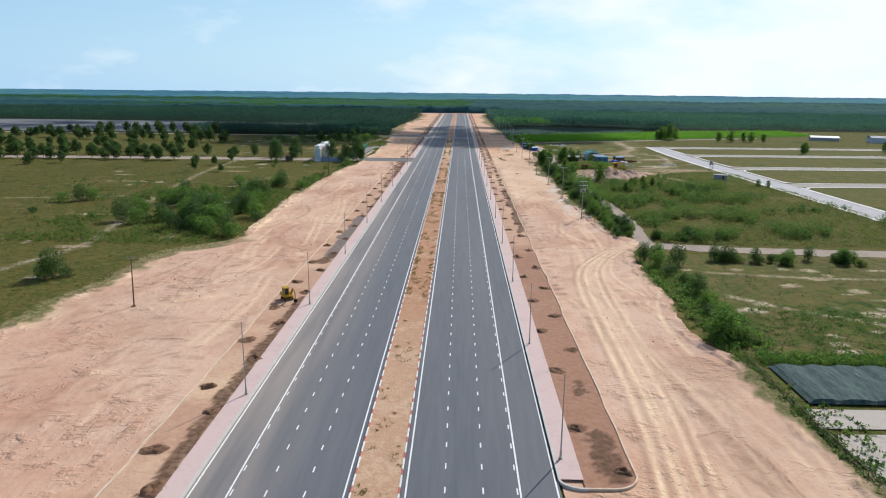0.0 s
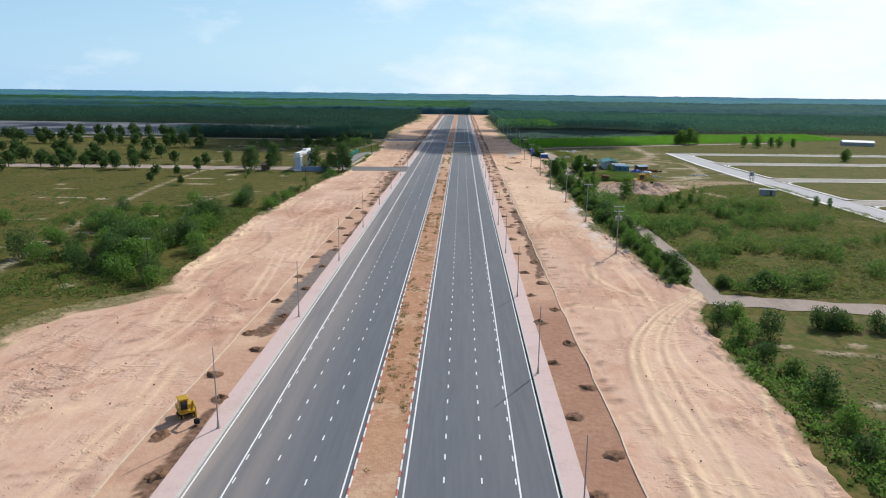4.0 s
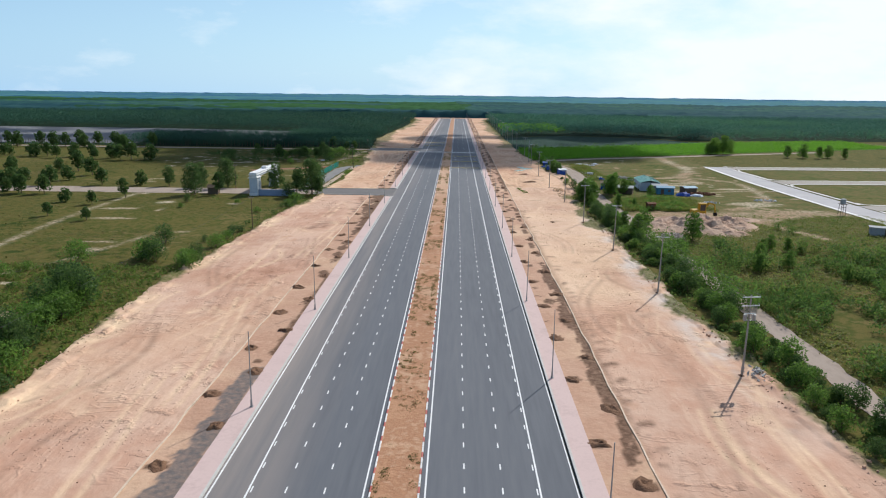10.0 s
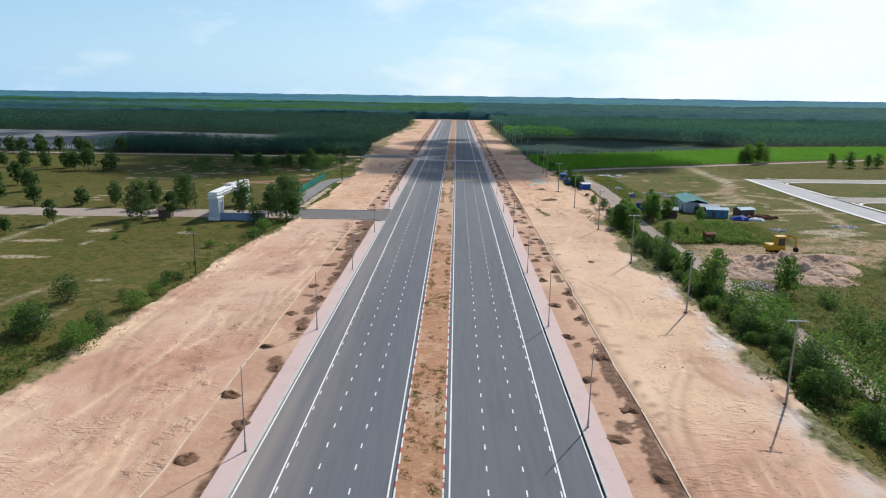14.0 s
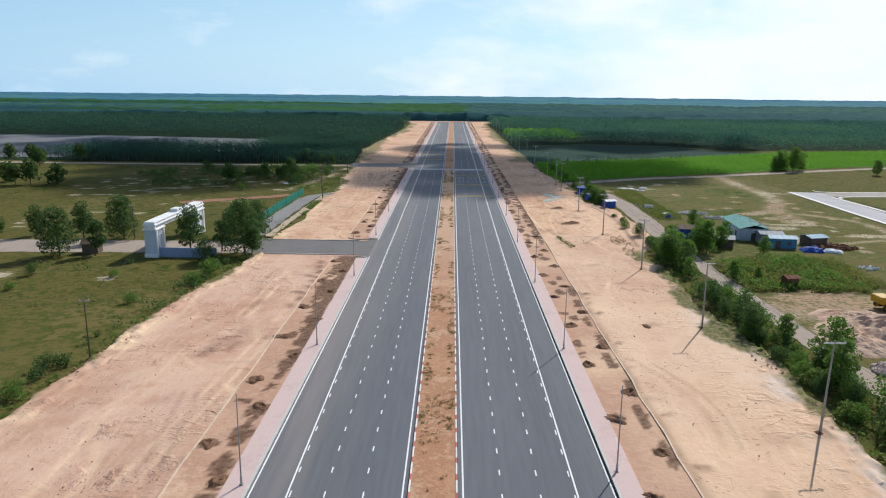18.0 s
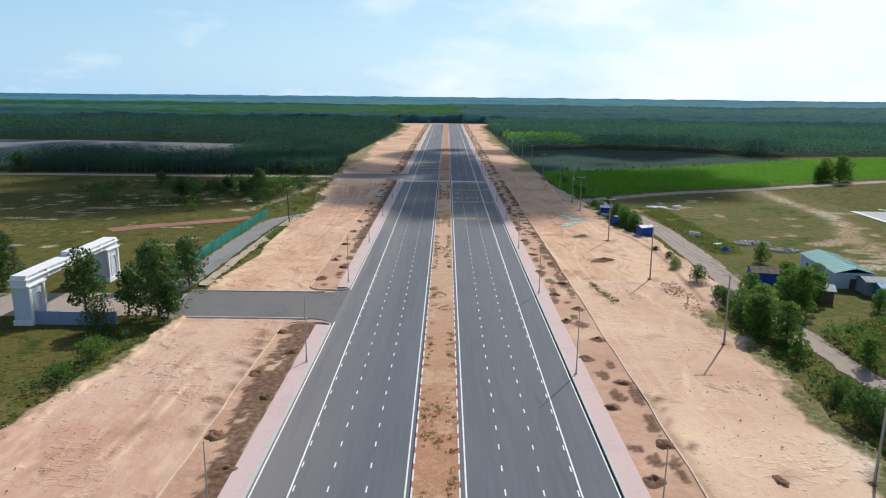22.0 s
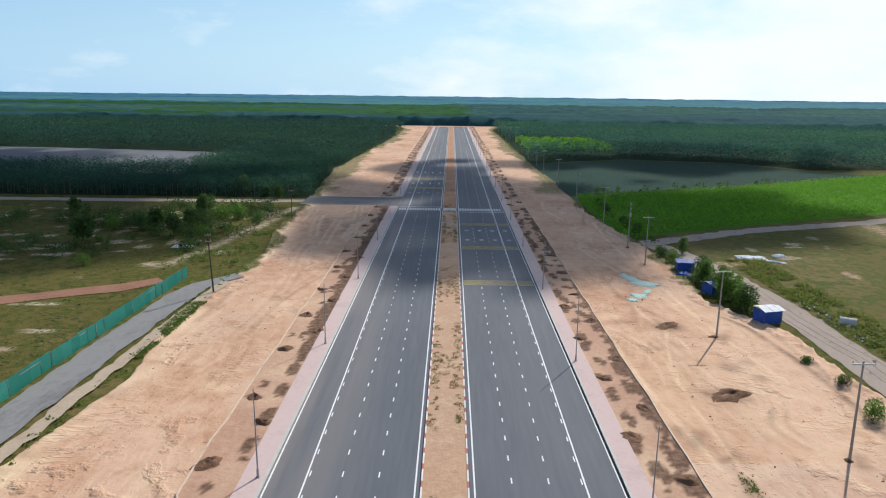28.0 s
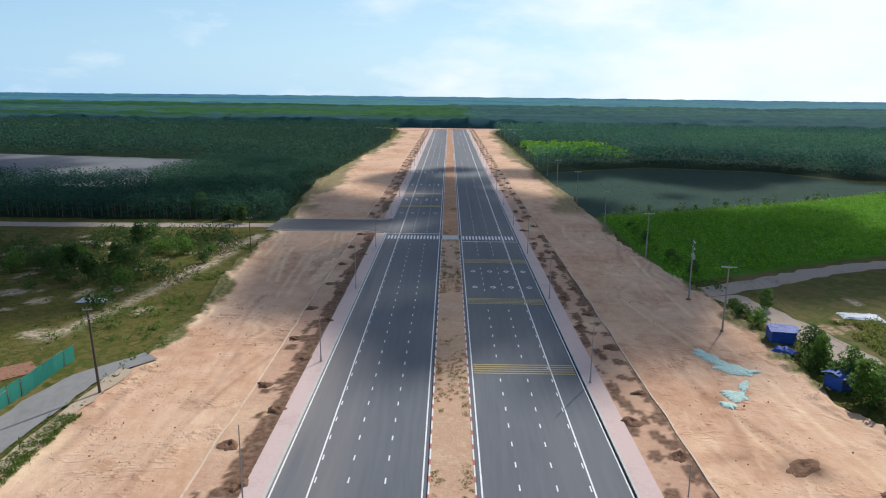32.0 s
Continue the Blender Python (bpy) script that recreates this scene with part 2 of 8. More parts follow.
    l.new(calc("ADD", calc("ADD", lump, calc("MULTIPLY", wrinkle, 0.28)), calc("MULTIPLY", clod, 0.5)), b.inputs["Height"])
    l.new(before, b.inputs["Normal"])
    l.new(b.outputs["Normal"], bsdf.inputs["Normal"])


rutted(M_EARTH, (0.32, 0.18, 0.115), (0.68, 0.48, 0.35))
rutted(M_EARTH_B, (0.35, 0.19, 0.115), (0.67, 0.455, 0.31))
SOILS = [("pale", (0.80, 0.595, 0.39)), ("red", (0.30, 0.155, 0.10)), ("ash", (0.15, 0.13, 0.122)), ("damp", (0.125, 0.070, 0.044)), ("chalk", (0.62, 0.555, 0.50)), ("grass", (0.115, 0.118, 0.036))]
for soil in (M_EARTH, M_EARTH_B, M_BED):
    worn(soil, SOILS)
# near-black: the kerb's cast shade is painted in with the gutter
M_GUTTER_SHADE = material("gutter_and_kerb_shade", [(0.030, 0.030, 0.030), (0.055, 0.052, 0.050)], scale=0.5, fine=3, bump=0.3, bump_dist=0.02)
M_MEDIAN = material("median_soil", [(0.30, 0.15, 0.08), (0.47, 0.265, 0.155), (0.38, 0.195, 0.11), (0.52, 0.33, 0.21), (0.25, 0.16, 0.08)], scale=0.10, fine=1.1, bump=0.8, bump_scale=3, bump_dist=0.12)
M_ASPHALT = material("asphalt", [(0.098, 0.106, 0.121), (0.122, 0.130, 0.145), (0.145, 0.150, 0.162)], scale=0.09, fine=1.6, stretch=(1, 0.06, 1),
                     rough=0.82, bump=0.25, bump_scale=30, bump_dist=0.01, spread=0.3, specular=0.25)
def dusty(m, colour, x_clean, x_dusty, strength):
    """Blows dust over a material where |x| is large, in streaks along the road."""
    n, l = m.node_tree.nodes, m.node_tree.links
    bsdf = [k for k in n if k.type == "BSDF_PRINCIPLED"][0]
    source = bsdf.inputs["Base Color"].links[0].from_socket
    geo, sep, ab = n.new("ShaderNodeNewGeometry"), n.new("ShaderNodeSeparateXYZ"), n.new("ShaderNodeMath")
    ab.operation = "MULTIPLY"
    ab.inputs[1].default_value = -1.0
    l.new(geo.outputs["Position"], sep.inputs["Vector"])
    l.new(sep.outputs["X"], ab.inputs[0])
    rng_node = n.new("ShaderNodeMapRange")
    rng_node.inputs["From Min"].default_value, rng_node.inputs["From Max"].default_value = x_clean, x_dusty
    l.new(ab.outputs["Value"], rng_node.inputs["Value"])
    mp, tex = n.new("ShaderNodeMapping"), n.new("ShaderNodeTexNoise")
    mp.inputs["Scale"].default_value = (0.35, 0.02, 1)
    tex.inputs["Scale"].default_value, tex.inputs["Detail"].default_value = 1.0, 6
    l.new(geo.outputs["Position"], mp.inputs["Vector"])
    l.new(mp.outputs["Vector"], tex.inputs["Vector"])
    cut = n.new("ShaderNodeMapRange")
    cut.inputs["From Min"].default_value, cut.inputs["From Max"].default_value = 0.26, 0.58
    l.new(tex.outputs["Fac"], cut.inputs["Value"])
    mul, mul2, mix = n.new("ShaderNodeMath"), n.new("ShaderNodeMath"), n.new("ShaderNodeMix")
    mul.operation = mul2.operation = "MULTIPLY"
    along, both = n.new("ShaderNodeMapRange"), n.new("ShaderNodeMath")
    for key, v in (("From Min", 130.0), ("From Max", 300.0), ("To Min", 1.0), ("To Max", 0.45)):
        along.inputs[key].default_value = v
    l.new(sep.outputs["Y"], along.inputs["Value"])
    both.operation = "MULTIPLY"
    l.new(rng_node.outputs["Result"], both.inputs[0])
    l.new(along.outputs["Result"], both.inputs[1])
    l.new(both.outputs["Value"], mul.inputs[0])
    l.new(cut.outputs["Result"], mul.inputs[1])
    l.new(mul.outputs["Value"], mul2.inputs[0])
    mul2.inputs[1].default_value = strength
    mix.data_type = "RGBA"
    l.new(mul2.outputs["Value"], mix.inputs["Factor"])
    l.new(source, mix.inputs["A"])
    mix.inputs["B"].default_value = (*colour, 1)
    l.new(mix.outputs["Result"], bsdf.inputs["Base Color"])


dusty(M_ASPHALT, (0.32, 0.27, 0.235), 8.0, 17.0, 0.95)
M_OLD_ASPHALT = material("dusty_asphalt", [(0.13, 0.128, 0.125), (0.18, 0.17, 0.165), (0.15, 0.145, 0.14)], scale=0.12, fine=1.4, rough=0.9, bump=0.3, bump_scale=12, bump_dist=0.02)
M_LANE = material("worn_grey_lane", [(0.17, 0.168, 0.168), (0.26, 0.252, 0.246), (0.21, 0.205, 0.20)], scale=0.15, fine=1.4, stretch=(1, 0.4, 1), bump=0.3, bump_scale=6, bump_dist=0.04, specular=0.05)
M_GRAVEL = material("gravel_lane", [(0.273, 0.223, 0.188), (0.378, 0.311, 0.261), (0.315, 0.260, 0.219)], scale=0.2, fine=1.5, stretch=(1, 0.4, 1), bump=0.4, bump_scale=5, bump_dist=0.06, specular=0.02)
M_PAINT = material("road_paint_white", [(0.70, 0.70, 0.69), (0.80, 0.80, 0.79)], scale=0.5, fine=4, rough=0.7, bump=0.1, bump_scale=25, bump_dist=0.01)
M_YELLOW = material("road_paint_yellow", [(0.50, 0.38, 0.12), (0.60, 0.47, 0.17)], scale=0.5, fine=4, rough=0.75, bump=0.1, bump_scale=25, bump_dist=0.01)
M_KERB = material("kerb_concrete", [(0.46, 0.44, 0.41), (0.58, 0.56, 0.53)], scale=0.5, fine=4, bump=0.3, bump_scale=14, bump_dist=0.02)
M_KERB_WHITE = material("kerb_paint_white", [(0.66, 0.65, 0.62), (0.78, 0.77, 0.75)], scale=0.5, fine=5, rough=0.7, bump=0.2, bump_scale=14, bump_dist=0.01)
M_KERB_RED = material("kerb_paint_red", [(0.42, 0.115, 0.095), (0.54, 0.19, 0.16)], scale=0.5, fine=5, rough=0.7, bump=0.2, bump_scale=14, bump_dist=0.01)
M_PAVING = material("pink_paving", [(0.50, 0.37, 0.34), (0.60, 0.455, 0.42), (0.55, 0.41, 0.38)], scale=0.15, fine=2.5, bump=0.3, bump_scale=8, bump_dist=0.02)
M_EDGING = material("edging_concrete", [(0.44, 0.32, 0.22), (0.66, 0.53, 0.41), (0.52, 0.39, 0.28)], scale=0.4, fine=3, bump=0.4, bump_scale=10, bump_dist=0.03)
M_CONCRETE = material("pale_concrete", [(0.50, 0.48, 0.45), (0.62, 0.60, 0.57)], scale=0.15, fine=2, bump=0.3, bump_scale=9, bump_dist=0.02)
M_PLASTER = material("white_plaster", [(0.70, 0.71, 0.72), (0.80, 0.80, 0.80)], scale=0.4, fine=3, rough=0.8, bump=0.1, bump_scale=12, bump_dist=0.01)
M_GREYPLASTER = material("grey_blue_plaster", [(0.46, 0.52, 0.60), (0.56, 0.61, 0.68)], scale=0.4, fine=3, rough=0.8, bump=0.1, bump_scale=12, bump_dist=0.01)
M_BLUEWALL = material("blue_grey_wall", [(0.22, 0.29, 0.42), (0.29, 0.36, 0.50)], scale=0.4, fine=3, rough=0.85, bump=0.2, bump_scale=8, bump_dist=0.02)
M_GREENSHEET = material("green_sheet_metal", [(0.09, 0.40, 0.31), (0.13, 0.50, 0.40), (0.11, 0.45, 0.35)], scale=0.4, fine=2, rough=0.55, bump=0.1, per_object=0.5, bump_dist=0.01)
M_TEALROOF = material("teal_roof_sheet", [(0.12, 0.32, 0.29), (0.19, 0.41, 0.37)], scale=0.4, fine=3, rough=0.5, bump=0.1, bump_dist=0.01)
M_ZINC = material("zinc_sheet", [(0.26, 0.28, 0.30), (0.36, 0.38, 0.39)], scale=0.5, fine=3, rough=0.7, metallic=0.0, bump=0.1, bump_dist=0.01)
M_BLUESHEET = material("blue_sheet_metal", [(0.055, 0.19, 0.32), (0.09, 0.26, 0.40)], scale=0.4, fine=3, rough=0.55, bump=0.1, bump_dist=0.01)
M_TARP = material("blue_tarpaulin", [(0.02, 0.06, 0.30), (0.04, 0.11, 0.42)], scale=0.7, fine=3, rough=0.5, bump=0.7, bump_scale=3, bump_dist=0.15)
M_WHITETARP = material("white_sheeting", [(0.58, 0.62, 0.66), (0.76, 0.78, 0.80)], scale=0.7, fine=3, rough=0.6, bump=0.7, bump_scale=3, bump_dist=0.12)
M_TEALNET = material("teal_netting", [(0.34, 0.52, 0.47), (0.48, 0.66, 0.60), (0.50, 0.54, 0.46)], scale=0.7, fine=4, rough=0.9, bump=0.8, bump_scale=4, bump_dist=0.15)
M_DARKNET = material("dark_shade_net", [(0.022, 0.046, 0.048), (0.075, 0.115, 0.110), (0.035, 0.062, 0.062), (0.12, 0.165, 0.155)], scale=0.7, fine=3.2, stretch=(1.4, 0.22, 1), rough=0.85, bump=0.7, bump_scale=3, bump_dist=0.15, spread=0.36)
M_POLE = material("pole_concrete", [(0.26, 0.24, 0.22), (0.36, 0.33, 0.30)], scale=0.5, fine=4, bump=0.2, bump_scale=12, bump_dist=0.02)
M_DARKPOLE = material("weathered_timber", [(0.07, 0.055, 0.045), (0.12, 0.095, 0.075)], scale=0.6, fine=4, bump=0.4, bump_scale=12, stretch=(1, 1, 0.1), bump_dist=0.02)
M_STEEL = material("galvanised_steel", [(0.30, 0.30, 0.30), (0.42, 0.42, 0.41)], scale=1, fine=6, rough=0.5, metallic=0.35, bump=0.0)
M_WHITEPAINT = material("pale_crossarm", [(0.52, 0.54, 0.55), (0.64, 0.66, 0.66)], scale=1, fine=6, rough=0.6, bump=0.1, bump_dist=0.01)
M_PORCELAIN = material("insulator", [(0.25, 0.22, 0.20), (0.33, 0.29, 0.26)], scale=1, fine=6, rough=0.3, bump=0.0)
M_WIRE = material("wire", [(0.05, 0.05, 0.05), (0.08, 0.08, 0.08)], scale=1, fine=6, rough=0.6, bump=0.0)
M_RUST = material("rusty_sheet", [(0.13, 0.055, 0.035), (0.20, 0.09, 0.05)], scale=0.6, fine=3, rough=0.85, bump=0.4, bump_dist=0.03)
M_TIMBER = material("old_boards", [(0.10, 0.075, 0.055), (0.17, 0.13, 0.10)], scale=0.6, fine=3, rough=0.9, bump=0.4, bump_dist=0.03)
M_DARK = material("dark_rubber", [(0.018, 0.018, 0.018), (0.03, 0.03, 0.03)], scale=1, fine=6, rough=0.8, bump=0.2, bump_dist=0.01)
M_GLASS = material("cab_glass", [(0.02, 0.025, 0.03), (0.03, 0.035, 0.04)], scale=1, fine=6, rough=0.08, bump=0.0, specular=0.5)
M_MACHINE = material("yellow_machine_paint", [(0.426, 0.242, 0.020), (0.508, 0.312, 0.040)], scale=1, fine=5, rough=0.5, bump=0.1, bump_dist=0.01)
M_BARK = material("bark", [(0.09, 0.07, 0.055), (0.16, 0.13, 0.10)], scale=0.8, fine=5, stretch=(1, 1, 0.2), bump=0.5, bump_scale=9, bump_dist=0.05)
M_RUBBLE = material("pale_rubble", [(0.42, 0.39, 0.36), (0.58, 0.55, 0.51)], scale=0.6, fine=4, per_island=0.5, bump=0.4, bump_dist=0.05)
M_SPOIL = material("dug_spoil", [(0.30, 0.18, 0.115), (0.46, 0.30, 0.21), (0.55, 0.39, 0.29), (0.38, 0.24, 0.16)], scale=0.16, fine=1.1, stretch=(1, 1, 0.5), bump=0.7, bump_scale=1.6, bump_dist=0.2, spread=0.34)
M_PINKSTONE = material("quarry_stone", [(0.40, 0.33, 0.31), (0.56, 0.47, 0.44)], scale=0.6, fine=4, per_island=0.5, bump=0.4, bump_dist=0.05)
M_SANDPATCH = material("pale_sand", [(0.37, 0.285, 0.205), (0.50, 0.40, 0.30)], scale=0.2, fine=2, bump=0.5, bump_scale=4, bump_dist=0.1)
# soil darkened to blue-grey, so cloud shade is part of its colour
M_GREYFIELD = material("shaded_fallow_field", [(0.125, 0.132, 0.142), (0.185, 0.188, 0.198), (0.155, 0.158, 0.168)], scale=0.03, fine=0.5, stretch=(0.3, 1, 1), bump=0.5, bump_scale=1, bump_dist=0.2, specular=0.02)
M_DARKFIELD = material("young_plot_soil", [(0.026, 0.052, 0.042), (0.036, 0.066, 0.050), (0.030, 0.058, 0.046)], scale=0.05, fine=0.7, bump=0.6, bump_scale=2, bump_dist=0.2, specular=0.02)
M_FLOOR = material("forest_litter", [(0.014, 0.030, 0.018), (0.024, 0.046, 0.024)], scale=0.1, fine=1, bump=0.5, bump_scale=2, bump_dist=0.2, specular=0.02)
M_CROPSOIL = material("crop_soil", [(0.065, 0.16, 0.018), (0.095, 0.215, 0.025)], scale=0.1, fine=1, bump=0.5, bump_scale=2, bump_dist=0.2, specular=0.02)
LEAF = dict(rough=0.65, bump=0.0, translucent=0.56, specular=0.2)
M_LEAF = material("tree_leaves", [(0.043, 0.090, 0.028), (0.071, 0.133, 0.038), (0.110, 0.181, 0.049)], scale=0.25, fine=1.5, per_island=0.45, spread=0.5, **LEAF)
M_LEAF_B = material("fresh_bush_leaves", [(0.066, 0.142, 0.027), (0.115, 0.220, 0.041), (0.178, 0.295, 0.056)], scale=0.12, fine=1.0, per_island=0.4, spread=0.5, **LEAF)
M_SCRUB = material("scrub_leaves", [(0.043, 0.101, 0.025), (0.080, 0.160, 0.037), (0.133, 0.212, 0.045), (0.191, 0.218, 0.059)], scale=0.05, fine=0.4, per_island=0.2, spread=0.34, **LEAF)
M_CROP = material("crop_leaves", [(0.090, 0.224, 0.016), (0.139, 0.326, 0.026), (0.181, 0.398, 0.037)], scale=0.04, fine=0.5, per_island=0.4, spread=0.5, **LEAF)
# plantation green pushed towards blue: haze and cloud shade put into the colour
M_WOOD = material("hazy_plantation_leaves", [(0.029, 0.070, 0.060), (0.044, 0.109, 0.074), (0.076, 0.167, 0.083)], scale=0.006, fine=0.03, per_island=0.15, spread=0.45, rough=0.9, bump=0.0, translucent=0.3, specular=0.03)
# distant leaves: bluish haze is mixed into the base colour
M_FARWOOD = material("haze_tinted_leaves", [(0.025, 0.075, 0.095), (0.037, 0.103, 0.106), (0.073, 0.172, 0.099)], scale=0.0045, fine=0.02, stretch=(0.13, 1, 1), spread=0.34, rough=0.9, bump=0.0, translucent=0.2, specular=0.02)
M_UNDER = material("yellow_green_undergrowth", [(0.090, 0.159, 0.031), (0.142, 0.198, 0.041), (0.198, 0.216, 0.054), (0.252, 0.207, 0.078)], scale=0.05, fine=0.4, per_island=0.25, spread=0.4, **LEAF)
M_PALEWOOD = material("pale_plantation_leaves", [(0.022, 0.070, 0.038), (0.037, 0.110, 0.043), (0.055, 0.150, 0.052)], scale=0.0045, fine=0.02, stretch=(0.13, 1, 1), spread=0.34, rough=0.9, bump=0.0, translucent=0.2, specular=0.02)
# farthest woods: stronger blue haze in the base colour
M_HAZYWOOD = material("haze_blue_woods", [(0.045, 0.144, 0.255), (0.063, 0.187, 0.277), (0.094, 0.250, 0.251), (0.052, 0.164, 0.264)], scale=0.0028, fine=0.011, stretch=(0.13, 1, 1), spread=0.34, rough=0.9, bump=0.0, translucent=0.2, specular=0.02)
M_GRASS = material("meadow_grass", [(0.046, 0.072, 0.018), (0.088, 0.100, 0.025), (0.152, 0.127, 0.042), (0.079, 0.098, 0.023), (0.182, 0.140, 0.055), (0.066, 0.085, 0.020)], scale=0.03, fine=0.32, fine_mix=0.42, per_island=0.12, spread=0.32, rough=0.85, bump=0.0, translucent=0.15, specular=0.1)
M_GREENGRASS = material("verge_grass", [(0.08, 0.13, 0.026), (0.13, 0.20, 0.04), (0.18, 0.23, 0.055)], scale=0.1, fine=0.8, per_island=0.35, spread=0.5, **LEAF)
M_MEDGRASS = material("median_grass", [(0.13, 0.135, 0.04), (0.20, 0.18, 0.065), (0.27, 0.21, 0.095)], scale=0.1, fine=0.8, per_island=0.35, spread=0.5, **LEAF)
M_TUFT = material("dry_tufts", [(0.26, 0.18, 0.09), (0.40, 0.29, 0.16), (0.24, 0.21, 0.09)], scale=0.2, fine=1, per_island=0.4, spread=0.5, **LEAF)
# skyline strip: pale blue haze is its base colour
M_HORIZON = material("haze_blue_skyline", [(0.300, 0.546, 0.744), (0.390, 0.650, 0.840), (0.330, 0.585, 0.780)], scale=0.002, fine=0.01, bump=0.0)
M_DRYGRASS = material("dry_field_grass", [(0.056, 0.086, 0.022), (0.106, 0.122, 0.032), (0.158, 0.128, 0.050), (0.088, 0.114, 0.028), (0.172, 0.136, 0.058), (0.074, 0.104, 0.024)], scale=0.03, fine=0.3, per_island=0.12, spread=0.30, rough=0.85, bump=0.0, translucent=0.15, specular=0.1)
M_DRYGROUND = material("dry_field_ground", [(0.050, 0.078, 0.020), (0.098, 0.112, 0.030), (0.150, 0.120, 0.048), (0.080, 0.104, 0.026), (0.165, 0.130, 0.056), (0.066, 0.095, 0.022)], scale=0.03, fine=0.3, bump=0.6, bump_scale=3, bump_dist=0.15, spread=0.28, specular=0.02)
M_STREET = material("pale_new_street", [(0.36, 0.35, 0.36), (0.46, 0.45, 0.45)], scale=0.12, fine=1.5, rough=0.85, bump=0.2, bump_scale=9, bump_dist=0.02)
M_NEWKERB = material("white_new_concrete", [(0.66, 0.64, 0.61), (0.78, 0.76, 0.73)], scale=0.2, fine=2, rough=0.85, bump=0.2, bump_scale=9, bump_dist=0.02)
for grassy in (M_GROUND, M_DRYGROUND):
    worn(grassy, [("pale", (0.50, 0.425, 0.315)), ("red", (0.40, 0.265, 0.18))], low=-0.1)
M_STREETDUST = material("dusty_plot_street", [(0.27, 0.25, 0.22), (0.36, 0.33, 0.29), (0.30, 0.28, 0.25)], scale=0.1, fine=1.0, rough=0.9, bump=0.3, bump_scale=6, bump_dist=0.03)
# right-hand plantation: haze put in as a lighter, bluer leaf colour
M_WOOD_B = material("haze_paled_plantation_leaves", [(0.050, 0.128, 0.119), (0.073, 0.187, 0.127), (0.129, 0.307, 0.137)], scale=0.006, fine=0.025, per_island=0.10, stretch=(0.5, 1, 1), spread=0.36, rough=0.9, bump=0.0, translucent=0.3, specular=0.03)
# floors under the distant woods, with the same haze tint in their colour
M_FARFLOOR = material("haze_tinted_floor", [(0.030, 0.085, 0.085), (0.045, 0.115, 0.095), (0.038, 0.10, 0.10)], scale=0.003, fine=0.02, stretch=(0.4, 1, 1), bump=0.0, specular=0.0)
M_HAZYFLOOR = material("haze_blue_floor", [(0.055, 0.165, 0.25), (0.075, 0.205, 0.265), (0.065, 0.185, 0.26)], scale=0.0016, fine=0.008, stretch=(0.3, 1, 1), bump=0.0, specular=0.0)
worn(M_MEDIAN, [("pale", (0.60, 0.44, 0.31))])


# ---- building helpers ----
def mesh_from(name, verts, faces, mat, parent=None, smooth=False):
    me = bpy.data.meshes.new(name)
    me.from_pydata([tuple(v) for v in verts], [], faces)
    me.materials.append(mat)
    if smooth:
        me.shade_smooth()
    ob = new(name, me)
    if parent:
        ob.parent = parent
    return ob


def part(name, bm, mat, parent=None, label="", smooth=False):
    """Links a bmesh as one mesh object, under a thing or a part."""
    me = bpy.data.meshes.new(name)
    bmesh.ops.recalc_face_normals(bm, faces=bm.faces)
    bm.to_mesh(me)
    bm.free()
    me.materials.append(mat)
    if smooth:
        me.shade_smooth()
    ob = new(name, me)
    if parent:
        ob.parent = parent
    if label:
        ob["label"] = label
    return ob


def share(name, source, parent, m):
    """One more part on the mesh of another."""
    ob = new(name, source.data)
    ob.parent = parent
    ob.matrix_local = m
    return ob


def add_box(bm, x0, x1, y0, y1, z0, z1, bevel=0.0):
    r = bmesh.ops.create_cube(bm, size=1)["verts"]
    bmesh.ops.scale(bm, vec=(x1 - x0, y1 - y0, z1 - z0), verts=r)
    bmesh.ops.translate(bm, vec=((x0 + x1) / 2, (y0 + y1) / 2, (z0 + z1) / 2), verts=r)
    if bevel:
        es = list({e for v in r for e in v.link_edges})
        bmesh.ops.bevel(bm, geom=es, offset=bevel, segments=1, affect="EDGES")
    return r


def box_bm(*a, bevel=0.0):
    bm = bmesh.new()
    add_box(bm, *a, bevel=bevel)
    return bm


def add_tube(bm, p0, p1, r0, r1, seg=8):
    p0, p1 = Vector(p0), Vector(p1)
    d = p1 - p0
    m = Matrix.Translation((p0 + p1) / 2) @ d.to_track_quat("Z", "Y").to_matrix().to_4x4()
    bmesh.ops.create_cone(bm, cap_ends=True, segments=seg, radius1=r0, radius2=r1, depth=d.length, matrix=m)


def tube_bm(p0, p1, r0, r1, seg=8):
    bm = bmesh.new()
    add_tube(bm, p0, p1, r0, r1, seg)
    return bm


def empty(name, m, label, category, group="", kind=""):
    ob = new(name)
    ob.matrix_world = m
    return tagged(ob, label, category, group, kind)


def nz(x, y, s, seed=0.0):
    return noise.noise((x * s + seed * 7.3, y * s - seed * 3.1, seed))


def smooth_line(pts, step):
    """Catmull-Rom through the points, with a point about every step metres."""
    p = [Vector((*q, 0)) for q in pts]
    p = [2 * p[0] - p[1]] + p + [2 * p[-1] - p[-2]]
    out = []
    for a, b, c, d in zip(p, p[1:], p[2:], p[3:]):
        n = max(1, int((c - b).length / step))
        for i in range(n):
            t = i / n
            out.append(0.5 * (2 * b + (c - a) * t + (2 * a - 5 * b + 4 * c - d) * t * t + (3 * b - a - 3 * c + d) * t ** 3))
    return out + [p[-2]]


